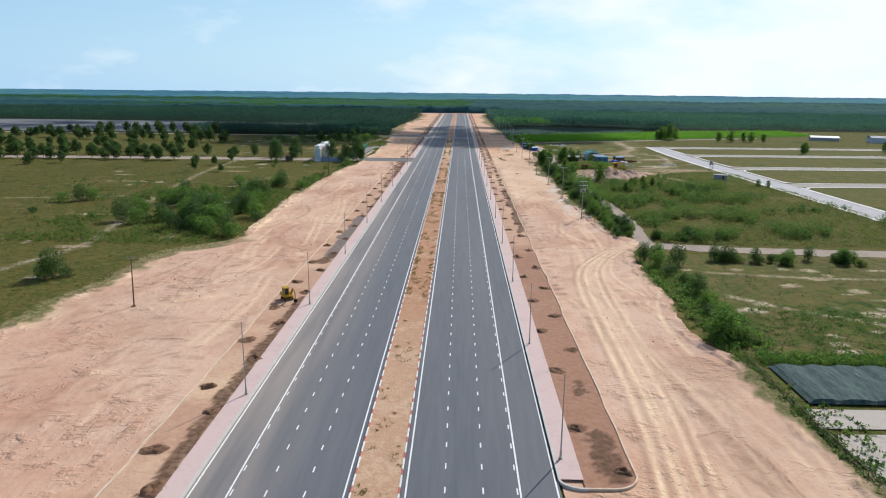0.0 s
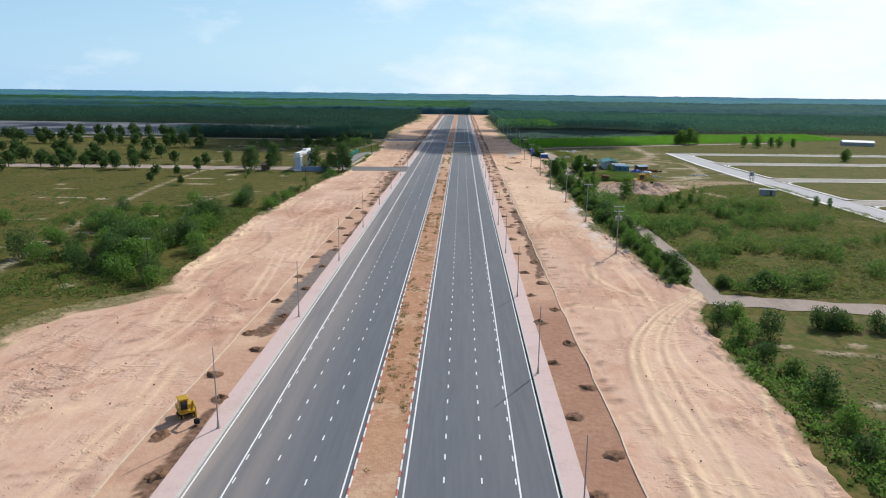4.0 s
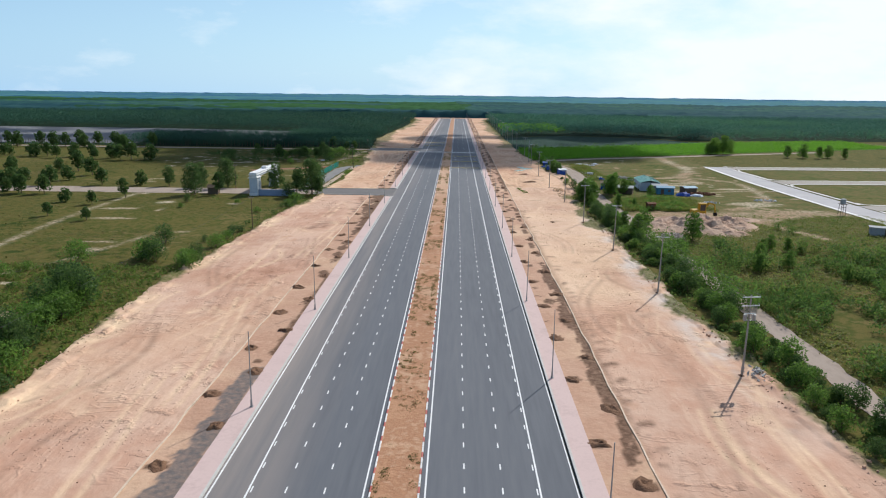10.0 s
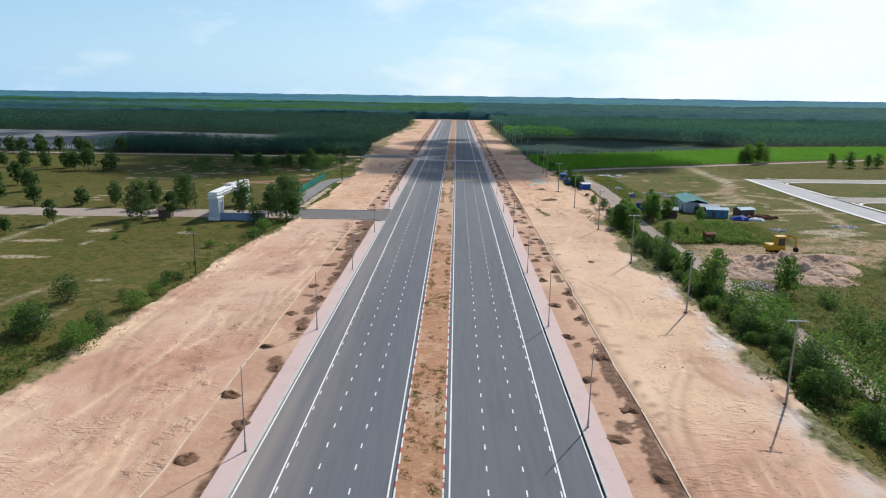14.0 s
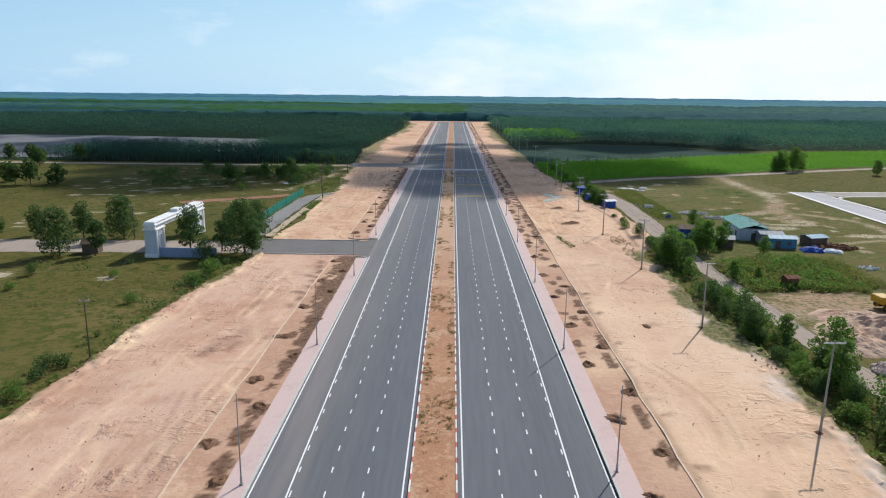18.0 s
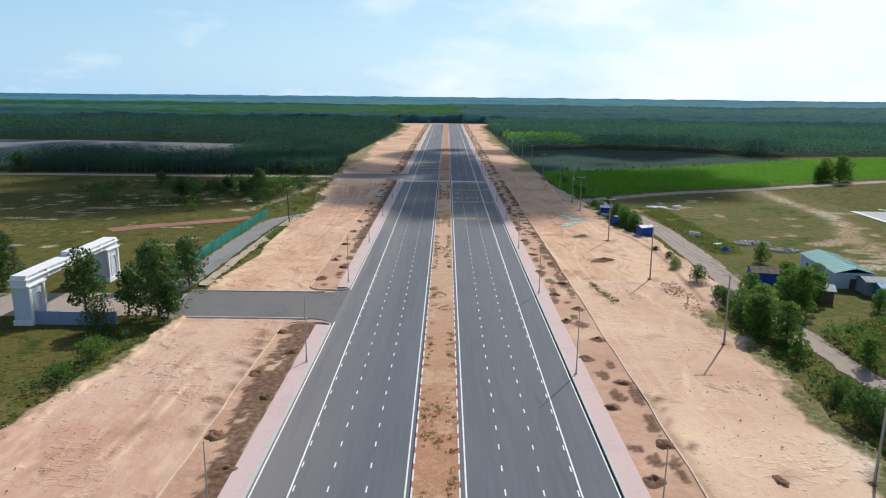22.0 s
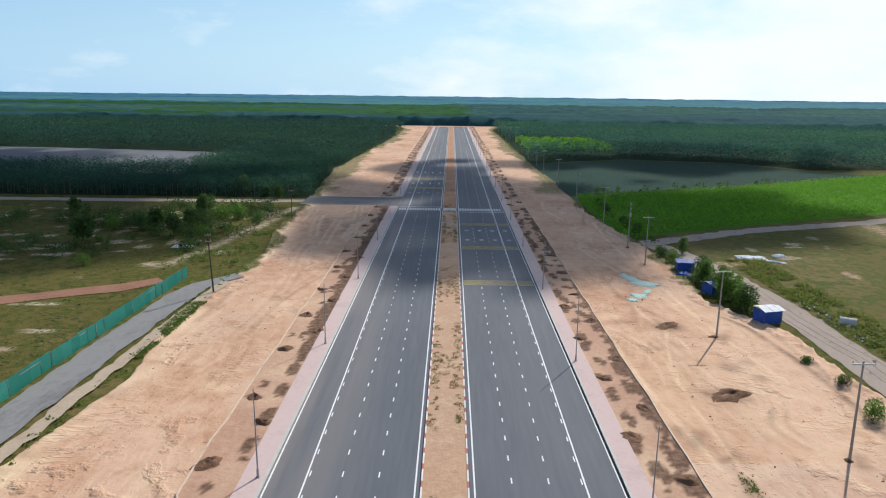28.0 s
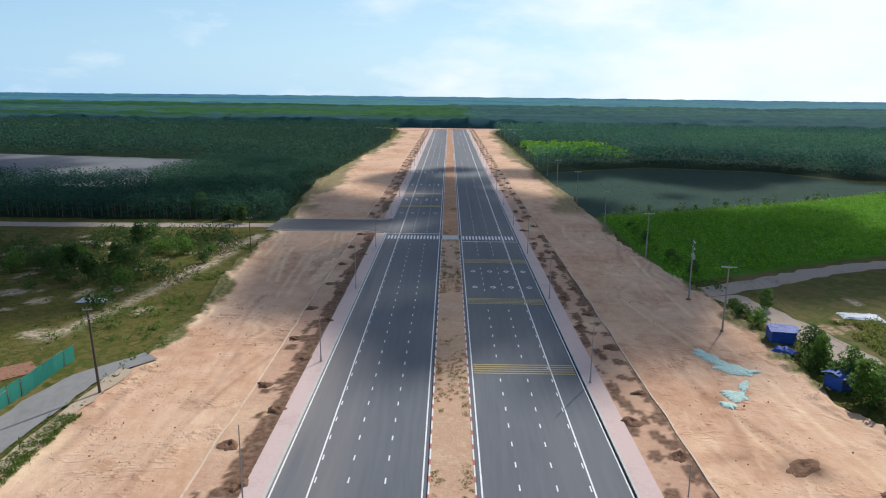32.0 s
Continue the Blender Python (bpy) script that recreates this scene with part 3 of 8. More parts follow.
def ribbon(name, pts, width, zf, mat, cols=3, step=2.0, ragged=0.0, seed=1.0):
    """A strip of ground along a line, its edges uneven."""
    line = smooth_line(pts, step)
    verts, faces = [], []
    for i, q in enumerate(line):
        d = (line[min(i + 1, len(line) - 1)] - line[max(i - 1, 0)]).normalized()
        side = Vector((-d.y, d.x, 0))
        w = width(i / (len(line) - 1)) if callable(width) else width
        for j in range(cols + 1):
            u = j / cols - 0.5
            off = w * u + ragged * nz(q.x, q.y, 0.35, seed + j) * (1 if j in (0, cols) else 0)
            v = q + side * off
            verts.append((v.x, v.y, zf(v.x, v.y) if callable(zf) else zf))
    k = cols + 1
    for i in range(len(line) - 1):
        for j in range(cols):
            a = i * k + j
            faces.append((a, a + 1, a + k + 1, a + k))
    return mesh_from(name, verts, faces, mat)


def patch(name, outline, z, mat, step=6.0, ragged=1.0, seed=1.0, parent=None):
    """A flat sheet with a ragged outline."""
    pts = []
    for (x0, y0), (x1, y1) in zip(outline, outline[1:] + outline[:1]):
        n = max(1, int(math.hypot(x1 - x0, y1 - y0) / step))
        for i in range(n):
            x, y = x0 + (x1 - x0) * i / n, y0 + (y1 - y0) * i / n
            pts.append((x + ragged * nz(x, y, 0.2, seed), y + ragged * nz(x, y, 0.2, seed + 5), z))
    bm = bmesh.new()
    f = bm.faces.new([bm.verts.new(p) for p in pts])
    bmesh.ops.triangulate(bm, faces=[f])
    return part(name, bm, mat, parent)


def blob(name, cx, cy, rx, ry, zf, mat, parent=None, seed=0.0, turn=0.0, thick=0.03):
    """A thin uneven patch of soil, lying on the ground."""
    rings, seg = 4, 40
    verts, faces = [], []
    for i in range(rings + 1):
        for j in range(seg):
            a = 2 * math.pi * j / seg
            k = (i + 0.001) / rings
            r = k * (1 + 0.38 * noise.noise((math.cos(a) * 1.6 + seed * 9, math.sin(a) * 1.6, seed)) + 0.25 * noise.noise((math.cos(a) * 4 + seed, math.sin(a) * 4, seed * 3)) + 0.22 * noise.noise((math.cos(a) * 11 + seed, math.sin(a) * 11, seed * 2)))
            x, y = rx * r * math.cos(a), ry * r * math.sin(a)
            x, y = x * math.cos(turn) - y * math.sin(turn), x * math.sin(turn) + y * math.cos(turn)
            verts.append((cx + x, cy + y, zf(cx + x, cy + y) + thick * (1 - k ** 4)))
    for i in range(rings):
        for j in range(seg):
            a, b = i * seg + j, i * seg + (j + 1) % seg
            faces.append((a, b, b + seg, a + seg))
    return mesh_from(name, verts, faces, mat, parent)


def lerp_table(table, y):
    for (y0, v0), (y1, v1) in zip(table, table[1:]):
        if y <= y1:
            t = max(0.0, (y - y0) / (y1 - y0))
            return v0 + (v1 - v0) * t
    return table[-1][1]


def structure(ob, label, category="ground"):
    return tagged(ob, label, category, kind="structure")


# ---- the large ground ----
bm = bmesh.new()
xs = [-5000, -2500, -1200, -600, -300, -150, 0, 150, 300, 600, 1200, 2500, 5000]
ys = [-3000, -1000, -300, 0, 150, 300, 450, 600, 900, 1400, 2200, 3400, 5200]
grid = [[bm.verts.new((x, y, -0.25)) for x in xs] for y in ys]
for i in range(len(ys) - 1):
    for j in range(len(xs) - 1):
        bm.faces.new((grid[i][j], grid[i][j + 1], grid[i + 1][j + 1], grid[i + 1][j]))
structure(part("ground", bm, M_GROUND), "flat olive and brown meadow ground reaching the horizon")


# ---- bare graded earth on both sides of the road ----
def earth_z(x, y):
    return -0.06 + 0.09 * nz(x, y, 0.09, 1) + 0.04 * nz(x, y, 0.33, 2)


LEFT_EDGE = [(-120, -75), (60, -72), (113, -66.5), (128, -65), (150, -64), (160, -60), (170, -50.5), (200, -51.5), (246, -53.5), (288, -51.5), (330, -50), (357, -46.5),
             (369, -45.5), (388, -45.5), (425, -45), (450, -46.5), (480, -45), (526, -49), (562, -50), (589, -51.5), (630, -55), (675, -58.5), (738, -56), (834, -52.5), (954, -49.5), (1070, -50), (1130, -62)]
RIGHT_EDGE = [(-120, 52), (60, 49.5), (92, 48.5), (104, 47), (146, 48), (164, 50.5), (170, 54), (176, 54.8), (182, 52), (190, 49), (250, 47.5), (300, 49), (360, 48.5), (378, 49.5), (388, 56.5), (440, 57.5), (450, 53), (458, 50.5), (485, 51), (520, 50),
              (536, 47), (571, 45.5), (638, 45.8), (721, 44), (864, 44), (1058, 42), (1130, 55)]


def near_line(X, Y, pts, width):
    """How close each place lies to a line: 1 on it, fading out over the width."""
    best = np.full(X.shape, 1e9)
    for (xa, ya), (xb, yb) in zip(pts, pts[1:]):
        dx, dy = xb - xa, yb - ya
        t = np.clip(((X - xa) * dx + (Y - ya) * dy) / (dx * dx + dy * dy + 1e-9), 0, 1)
        best = np.minimum(best, (X - xa - t * dx) ** 2 + (Y - ya - t * dy) ** 2)
    return np.exp(-best / width ** 2)


def waves(x, y, s, seed):
    """Smooth pseudo-noise from a few sines, about -1 to 1."""
    g = np.random.default_rng(seed)
    v = 0
    for i in range(8):
        k = s * (0.5 + 0.55 * i)
        a, ph = g.uniform(0, 6.28), g.uniform(0, 6.28)
        v = v + np.sin((x * math.cos(a) + y * math.sin(a)) * k + ph) / (1 + 0.3 * i)
    return v / 2.8


# wheel tracks (points, width, pale amount, damp amount)
def line_points(pts, step=2.0):
    return [(q.x, q.y) for q in smooth_line(pts, step)]


TRACKS = []
main_track = [(54, 175), (47, 167.5), (40.2, 157), (35.2, 145), (33.2, 130), (32.3, 106), (31.7, 88), (30.8, 73), (28.8, 55), (27, 30)]
for off, w, pa, da in ((0.2, 2.0, 0.26, 0.0), (-1.35, 0.42, 0.62, 0), (0.45, 0.42, 0.62, 0), (1.3, 0.3, 0.4, 0), (-0.45, 0.32, 0.0, 0.22), (2.9, 0.4, 0.55, 0), (4.5, 0.38, 0.45, 0), (-2.3, 0.35, 0.0, 0.22), (3.7, 0.3, 0, 0.16)):
    TRACKS.append((line_points([(x + off, y + off * 0.5) for x, y in main_track]), w, pa, da))
for k in range(9):
    off = 3.0 + 1.25 * k
    TRACKS.append((line_points([(34.0 + off * 0.25, 128 - 7 * k), (34 + off * 0.55, 100 - 3 * k), (33.5 + off * 0.8, 80), (33.5 + off, 58), (34 + off * 1.1, 34)]), 0.45, 0.26 + 0.1 * math.sin(5 * k) if k % 2 else 0.0, 0.0 if k % 2 else 0.14))
tr = random.Random(17)
for i in range(150):
    left = i % 2 == 0
    y0 = tr.uniform(55, 350) if i < 90 else tr.uniform(390, 545)
    length, x0 = tr.uniform(8, 48), (tr.uniform(-48, -28) if left else tr.uniform(28, 46))
    drift, bow = tr.uniform(-0.22, 0.22) * length, tr.uniform(-3, 3)
    if tr.random() < 0.22:
        drift, length = tr.uniform(-9, 9), tr.uniform(1, 6)
    pts = line_points([(x0 + drift * k / 4 + bow * math.sin(math.pi * k / 4), y0 + length * k / 4) for k in range(5)])
    pale = tr.random() < 0.6
    for off in ((0, 1.9) if tr.random() < 0.5 else (0,)):
        TRACKS.append(([(x + off, y) for x, y in pts], tr.uniform(0.3, 0.7), tr.uniform(0.15, 0.5) if pale else 0, 0 if pale else tr.uniform(0.08, 0.26)))
for i in range(110):
    x, y = (tr.uniform(-47, -27) if i % 2 else tr.uniform(27, 46)), tr.uniform(55, 555)
    dx, dy = tr.uniform(-2.5, 2.5), tr.uniform(-2, 2)
    pale = tr.random() < 0.5
    TRACKS.append(([(x, y), (x + dx, y + dy)], tr.uniform(0.5, 1.6), tr.uniform(0.2, 0.5) if pale else 0, 0 if pale else tr.uniform(0.12, 0.4)))
for y in (207, 248, 285, 321.5, 360.5, 399, 437.3, 485.5):
    TRACKS.append(([(44.5, y - 0.8), (44.9, y + 0.8)], 1.1, 0, 0.4))
for x, y in ((37.1, 442.3), (36.9, 415.1)):
    TRACKS.append(([(x - 0.6, y), (x + 0.6, y)], 2.2, 0, 0.75))
for x, y, w in ((30.6, 393, 1.0), (31.3, 389, 1.1), (32.2, 383, 0.8), (-33.0, 312, 1.5), (-34.4, 308, 1.2), (-31.5, 310, 0.8)):
    TRACKS.append(([(x - 0.4, y - 1.5), (x + 0.3, y + 1.6)], w, 0, 0.34))
for y in range(330, 366, 4):
    TRACKS.append(([(-27.0 + math.sin(y * 3.0), y), (-27.6 + math.sin(y), y + 1.4)], 0.8, 0, 0.55))
TRACKS.append((line_points([(25.9 + 0.6, y) for y in range(186, 345, 12)]), 0.8, 0, 0.35))

TRACKS.append((line_points([(48.5, 448), (51, 440), (52.2, 420), (51.2, 405), (50.2, 394), (49.4, 384)]), 0.6, 0, 0.5))
# dark ridges pushed up by blades and tyres
ridge = random.Random(77)
RIDGES = [[(-54.4, 135), (-52.7, 142), (-50.8, 154)], [(-54.7, 126.5), (-51.9, 131)], [(-49.5, 127), (-47, 127.2)], [(-66, 120), (-62.4, 124.5)], [(-57.5, 111), (-52, 112.5)]]
for i in range(70):
    x, y, a, n = ridge.uniform(-56, -30), ridge.uniform(74, 108) if i < 46 else ridge.uniform(120, 200), ridge.choice((ridge.uniform(0.2, 1.0), ridge.uniform(-0.3, 0.3))), ridge.uniform(1.0, 5.0)
    RIDGES.append([(x, y), (x + n * math.cos(a) * 0.6, y + n * math.sin(a) * 0.5), (x + n * math.cos(a), y + n * math.sin(a))])
for i in range(12):
    off = 0.75 * i
    RIDGES.append([(35.5 + off * 0.35, 96 - 2.2 * i), (36.6 + off * 0.5, 84 - 1.5 * i), (37.6 + off * 0.55, 62 - i)])
for pts in RIDGES:
    TRACKS.append((line_points(pts, 1.0), ridge.uniform(0.25, 0.42), 0, ridge.uniform(0.18, 0.42)))

# damp soil round the planting pits and along the sidewalk (x, y, rx, ry, kind)
PITS = []
pit_rng = random.Random(42)
for k in range(-15, 52):
    for side in (1, -1):
        for x, y in ((24.75, 278.9 + 16.5 * k), (21.35, 271.2 + 16.5 * k)):
            lo = 64 if side > 0 else 20
            if y < lo or (side < 0 and (365 < y < 391 or 561 < y < 589)) or pit_rng.random() < 0.04:
                continue
            PITS.append((side * x + pit_rng.uniform(-0.3, 0.3), y + pit_rng.uniform(-0.7, 0.7) + (1.6 if side < 0 else 0)))
DAMP = [(x, y, 1.3, 1.05, "damp") for x, y in PITS]
DAMP += [(25.0 + 0.5 * math.sin(y), y, 0.9, 3.6, "damp") for y in range(186, 268, 5)]
DAMP += [(25.1 + 0.4 * math.sin(y), y, 0.8, 3.2, "damp") for y in range(270, 350, 9)]
DAMP += [(-22.0 + 0.5 * math.sin(y * 2), y, 1.6, 3.6, "ash" if y > 158 else "damp") for y in range(150, 206, 5)]
DAMP += [(-21.5 + 0.4 * math.sin(y * 2), y, 1.0, 3.6, "damp") for y in range(36, 112, 5)]
DAMP += [(-22.6 + 0.9 * math.sin(y * 2), y, 1.7 + 0.5 * math.sin(y), 2.4, "damp") for y in range(318, 368, 3)]
DAMP += [(-21.6 + 0.5 * math.sin(y * 2), y, 1.1, 3.0, "damp") for y in range(270, 318, 6)]
DAMP += [(-21.8 + 0.5 * math.sin(y * 2), y, 1.3 + 0.5 * math.sin(y), 3.6, "damp") for y in range(436, 562, 5)]
DAMP += [(-21.5, y, 0.9, 2.6, "damp") for y in range(400, 436, 7)]
spill = random.Random(8)
for y in range(200, 560, 4):
    for s in (1, -1):
        if spill.random() < (0.55 if y > 300 else 0.3):
            DAMP.append((s * (21.2 + 4.2 * spill.random() ** 1.6), y + spill.uniform(-2, 2), spill.uniform(0.6, 1.2), spill.uniform(0.8, 2.0), "damp"))
DAMP += [(21.6 + 0.7 * math.sin(y * 1.7), y, 0.9, 2.6 + math.sin(y), "damp") for y in range(384, 560, 6)]
DAMP += [(24.9 + 0.5 * math.sin(y * 1.3), y + 3, 0.9, 2.4 + math.cos(y), "damp") for y in range(384, 560, 6)]
DAMP += [(-22.5 + math.sin(y), y, 1.6, 4.5, "damp") for y in range(590, 1000, 10)]
DAMP += [(23.2 + 1.5 * math.sin(y * 1.3), y, 1.1, 3.5, "damp") for y in range(590, 1000, 10)]
DAMP += [(23.6, y, 1.6, 2.4, "damp") for y in (63, 66, 70, 84)]
outer = random.Random(61)
for y in range(118, 345, 3):
    if outer.random() < 0.45:
        TRACKS.append(([(27.2 + outer.uniform(-0.5, 0.6), y), (27.9 + outer.uniform(-0.5, 0.9), y + outer.uniform(-0.6, 1.2))], outer.uniform(0.5, 0.8), 0, outer.uniform(0.35, 0.6)))


BED_STRIPS = [(-20.4, -22.0, 20, 124, "damp"), (-20.4, -23.3, 152, 206, "ash"), (-20.4, -21.2, 212, 262, "damp"), (-20.4, -22.6, 312, 368, "damp"), (-20.4, -22.2, 424, 562, "damp"),
              (24.9, 26.2, 186, 268, "damp"), (25.3, 26.2, 392, 470, "damp"), (25.2, 26.2, 492, 545, "damp")]


def store(me, name, values):
    at = me.attributes.new(name, "FLOAT", "POINT")
    at.data.foreach_set("value", np.ascontiguousarray(values, dtype=np.float32))


def earth_sheet(name, y0, y1, side, table, inner, label, mat=M_EARTH):
    verts, faces = [], []
    cols = 96
    y, rows = y0, 0
    while True:
        out = lerp_table(table, y) + side * (2.4 * nz(0, y, 0.05, 4 + side) + 0.9 * nz(0, y, 0.21, 6 + side) + 0.25 * nz(0, y, 0.8, 9 + side))
        for j in range(cols + 1):
            u = j / cols
            x = side * inner + (out - side * inner) * u
            z = earth_z(x, y) - (0.12 if j == cols else 0)
            if cols - 9 < j < cols and not (side < 0 and 380 < y < 482):
                z += 0.45 * max(0, nz(x, y, 0.12, 8)) + 0.55 * max(0, nz(x, y, 0.55, 9)) + 0.45 * max(0, nz(x, y, 1.15, 19)) + 0.05
            verts.append((x, y, z))
        rows += 1
        if y >= y1:
            break
        y = min(y1, y + (6.0 if y < 30 else 0.7 if y < 575 else 5.0))
    k = cols + 1
    for i in range(rows - 1):
        for j in range(cols):
            a = i * k + j
            faces.append((a, a + 1, a + k + 1, a + k) if side > 0 else (a + 1, a, a + k, a + k + 1))
    ob = mesh_from(name, verts, faces, mat, smooth=True)
    P = np.array(verts)
    X, Y = P[:, 0], P[:, 1]
    grit = 0.8 + 0.35 * waves(X, Y, 0.9, 5)
    pale, damp = 0.22 * np.clip(waves(X, Y, 0.07, 8), 0, 1), 0.14 * np.clip(waves(X, Y, 0.11, 9) - 0.2, 0, 1)
    ease = lambda v: np.clip(v, 0, 1) ** 2 * (3 - 2 * np.clip(v, 0, 1))
    if side > 0:
        pale += 0.42 * ease((Y - 190) / 70) * ease((440 - Y) / 60) * (0.75 + 0.5 * waves(X, Y, 0.16, 31))
        damp += 0.16 * ease((125 - Y) / 30) * ease((X - 35) / 5) * (0.8 + 0.6 * waves(X, Y, 0.3, 34))
    else:
        rim = np.tile(np.linspace(0, 1, cols + 1), rows)
        pale += 0.8 * ease((rim - 0.80) / 0.12) * np.clip(0.35 + 0.9 * waves(X, Y, 0.35, 32), 0, 1)
        damp += 0.3 * ease((rim - 0.84) / 0.1) * np.clip(waves(X, Y, 0.8, 33) - 0.1, 0, 1)
    width = np.abs(np.array([lerp_table(table, v) for v in Y[:: cols + 1]])).repeat(cols + 1)
    inside = width - np.abs(X)
    creep = np.clip((1.0 + 3.6 * np.clip(0.25 + waves(X, Y, 0.10, 41), 0, 1.4) + 1.2 * waves(X, Y, 0.5, 42) + 0.7 * waves(X, Y, 1.6, 43) - inside) / 1.2, 0, 1)
    creep = np.maximum(creep, ease((Y - 590) / 20) * np.clip((7 + 7 * waves(X, Y, 0.06, 44) + 3 * waves(X, Y, 0.3, 45) - inside) / 3, 0, 0.8))
    if side > 0:
        creep *= 1 - ease((Y - 374) / 8) * ease((456 - Y) / 8)
    else:
        creep *= 1 - ease((Y - 388) / 8) * ease((470 - Y) / 8)
    chalk = np.zeros(len(X))
    if side > 0:
        chalk = 0.85 * ease((X - 40) / 5) * ease((Y - 186) / 14) * ease((345 - Y) / 30) * np.clip(0.35 + 0.8 * waves(X, Y, 0.22, 46) + 0.5 * waves(X, Y, 0.9, 47), 0, 1)
    else:
        creep = np.maximum(creep, ease((176 - Y) / 12) * np.clip((4.5 + 4.5 * waves(X, Y, 0.14, 48) + 2 * waves(X, Y, 0.7, 49) - inside) / 2.0, 0, 0.9))
    store(ob.data, "chalk", chalk)
    for pts, w, pa, da in TRACKS:
        ya, yb, xa, xb = min(p[1] for p in pts) - 3 * w, max(p[1] for p in pts) + 3 * w, min(p[0] for p in pts) - 3 * w, max(p[0] for p in pts) + 3 * w
        m = np.nonzero((Y > ya) & (Y < yb) & (X > xa) & (X < xb))[0]
        if len(m):
            v = near_line(X[m], Y[m], pts, w) * grit[m]
            pale[m] = np.maximum(pale[m], 1.5 * pa * v)
            damp[m] = np.maximum(damp[m], 1.5 * da * v)
    store(ob.data, "pale", np.clip(pale, 0, 1))
    store(ob.data, "damp", np.clip(damp, 0, 1))
    store(ob.data, "grass", creep)
    P[:, 2] += 0.10 * np.clip(damp, 0, 1) - 0.08 * np.clip(pale, 0, 1)
    ob.data.vertices.foreach_set("co", P.astype(np.float32).ravel())
    return structure(ob, label)


earth_sheet("ground_bare_earth_right", -120, 398, 1, RIGHT_EDGE, 18.3, "graded pinkish bare earth strip beside the road")
earth_sheet("ground_bare_earth_beyond", 398, 1128, 1, RIGHT_EDGE, 18.3, "graded orange-pink bare earth strip beside the road", M_EARTH_B)
earth_sheet("ground_bare_earth_left", -120, 370.5, -1, LEFT_EDGE, 18.3, "graded pinkish bare earth strip with scraper marks")
earth_sheet("ground_bare_earth_mid", 386.6, 566.0, -1, LEFT_EDGE, 18.3, "graded orange-pink bare earth between two side roads", M_EARTH_B)
earth_sheet("ground_bare_earth_far", 583.6, 1128, -1, LEFT_EDGE, 18.3, "graded bare earth strip before the plantation", M_EARTH_B)
structure(patch("ground_road_end", [(-75, 1126), (75, 1126), (95, 1150), (-90, 1150)], -0.03, M_EARTH, ragged=5), "bare earth where the road ends")

# ---- the two carriageways ----
ROAD_Y0, ROAD_Y1 = -120, 1118


def slab(name, x0, x1, y0, y1, z, mat, parent=None, step=60.0):
    """A long flat strip with a 30 cm body under it."""
    bm = bmesh.new()
    n = max(1, int((y1 - y0) / step))
    prev = None
    for i in range(n + 1):
        y = y0 + (y1 - y0) * i / n
        row = [bm.verts.new((x0, y, z - 0.3)), bm.verts.new((x0, y, z)), bm.verts.new((x1, y, z)), bm.verts.new((x1, y, z - 0.3))]
        if prev:
            for a in range(3):
                bm.faces.new((prev[a], prev[a + 1], row[a + 1], row[a]))
        prev = row
    return part(name, bm, mat, parent)


road_right = structure(slab("road_right", 2.46, 18.0, ROAD_Y0, ROAD_Y1, 0.0, M_ASPHALT), "new grey asphalt carriageway with white lane lines", "road")
road_left = structure(slab("road_left", -18.0, -2.46, ROAD_Y0, ROAD_Y1, 0.0, M_ASPHALT), "new grey asphalt carriageway with white lane lines", "road")


def flat_quads(name, rects, z, mat, parent):
    """Many thin painted rectangles (x0, x1, y0, y1) in one mesh."""
    verts, faces = [], []
    for x0, x1, y0, y1 in rects:
        k = len(verts)
        verts += [(x0, y0, z), (x1, y0, z), (x1, y1, z), (x0, y1, z)]
        faces.append((k, k + 1, k + 2, k + 3))
    return mesh_from(name, verts, faces, mat, parent)


DASH = 1.08
for road, side in ((road_right, 1), (road_left, -1)):
    slabs = [(13.98, 14.16, "edge_line"), (17.62, 17.80, "outer_line"), (2.86, 3.03, "median_line")]
    for a, b, n in slabs:
        gaps = [(ROAD_Y0, 369.0), (388.2, 563.5), (586, ROAD_Y1)] if (side < 0 and n == "outer_line") else [(ROAD_Y0, ROAD_Y1)]
        flat_quads(n, [(min(side * a, side * b), max(side * a, side * b), g0, g1) for g0, g1 in gaps], 0.006, M_PAINT, road)
    far = []
    dash = None
    for k in range(-20, 240):
        y = (59.9 + 4.394 * k) if side > 0 else (58.6 + 4.42 * k)
        for x in (6.72, 10.45):
            if 55 < y < 368:
                m = pose(side * x, y, 0.006)
                if dash is None:
                    dash = flat_quads("lane_dash", [(-0.075, 0.075, -DASH / 2, DASH / 2)], 0.0, M_PAINT, road)
                    dash.matrix_local = m
                else:
                    share("lane_dash", dash, road, m)
            elif not (553 < y < 565 or (side > 0 and any(abs(y - c) < 3 for c in (468, 500.7, 532.4)))):
                far.append((side * x - 0.075, side * x + 0.075, y - DASH / 2, y + DASH / 2))
        xe = side * 13.78
        far.append((xe - 0.07, xe + 0.07, y - DASH / 2, y + DASH / 2))
    tagged(flat_quads("lane_dashes_beyond", far, 0.006, M_PAINT, road), kind="stuff")

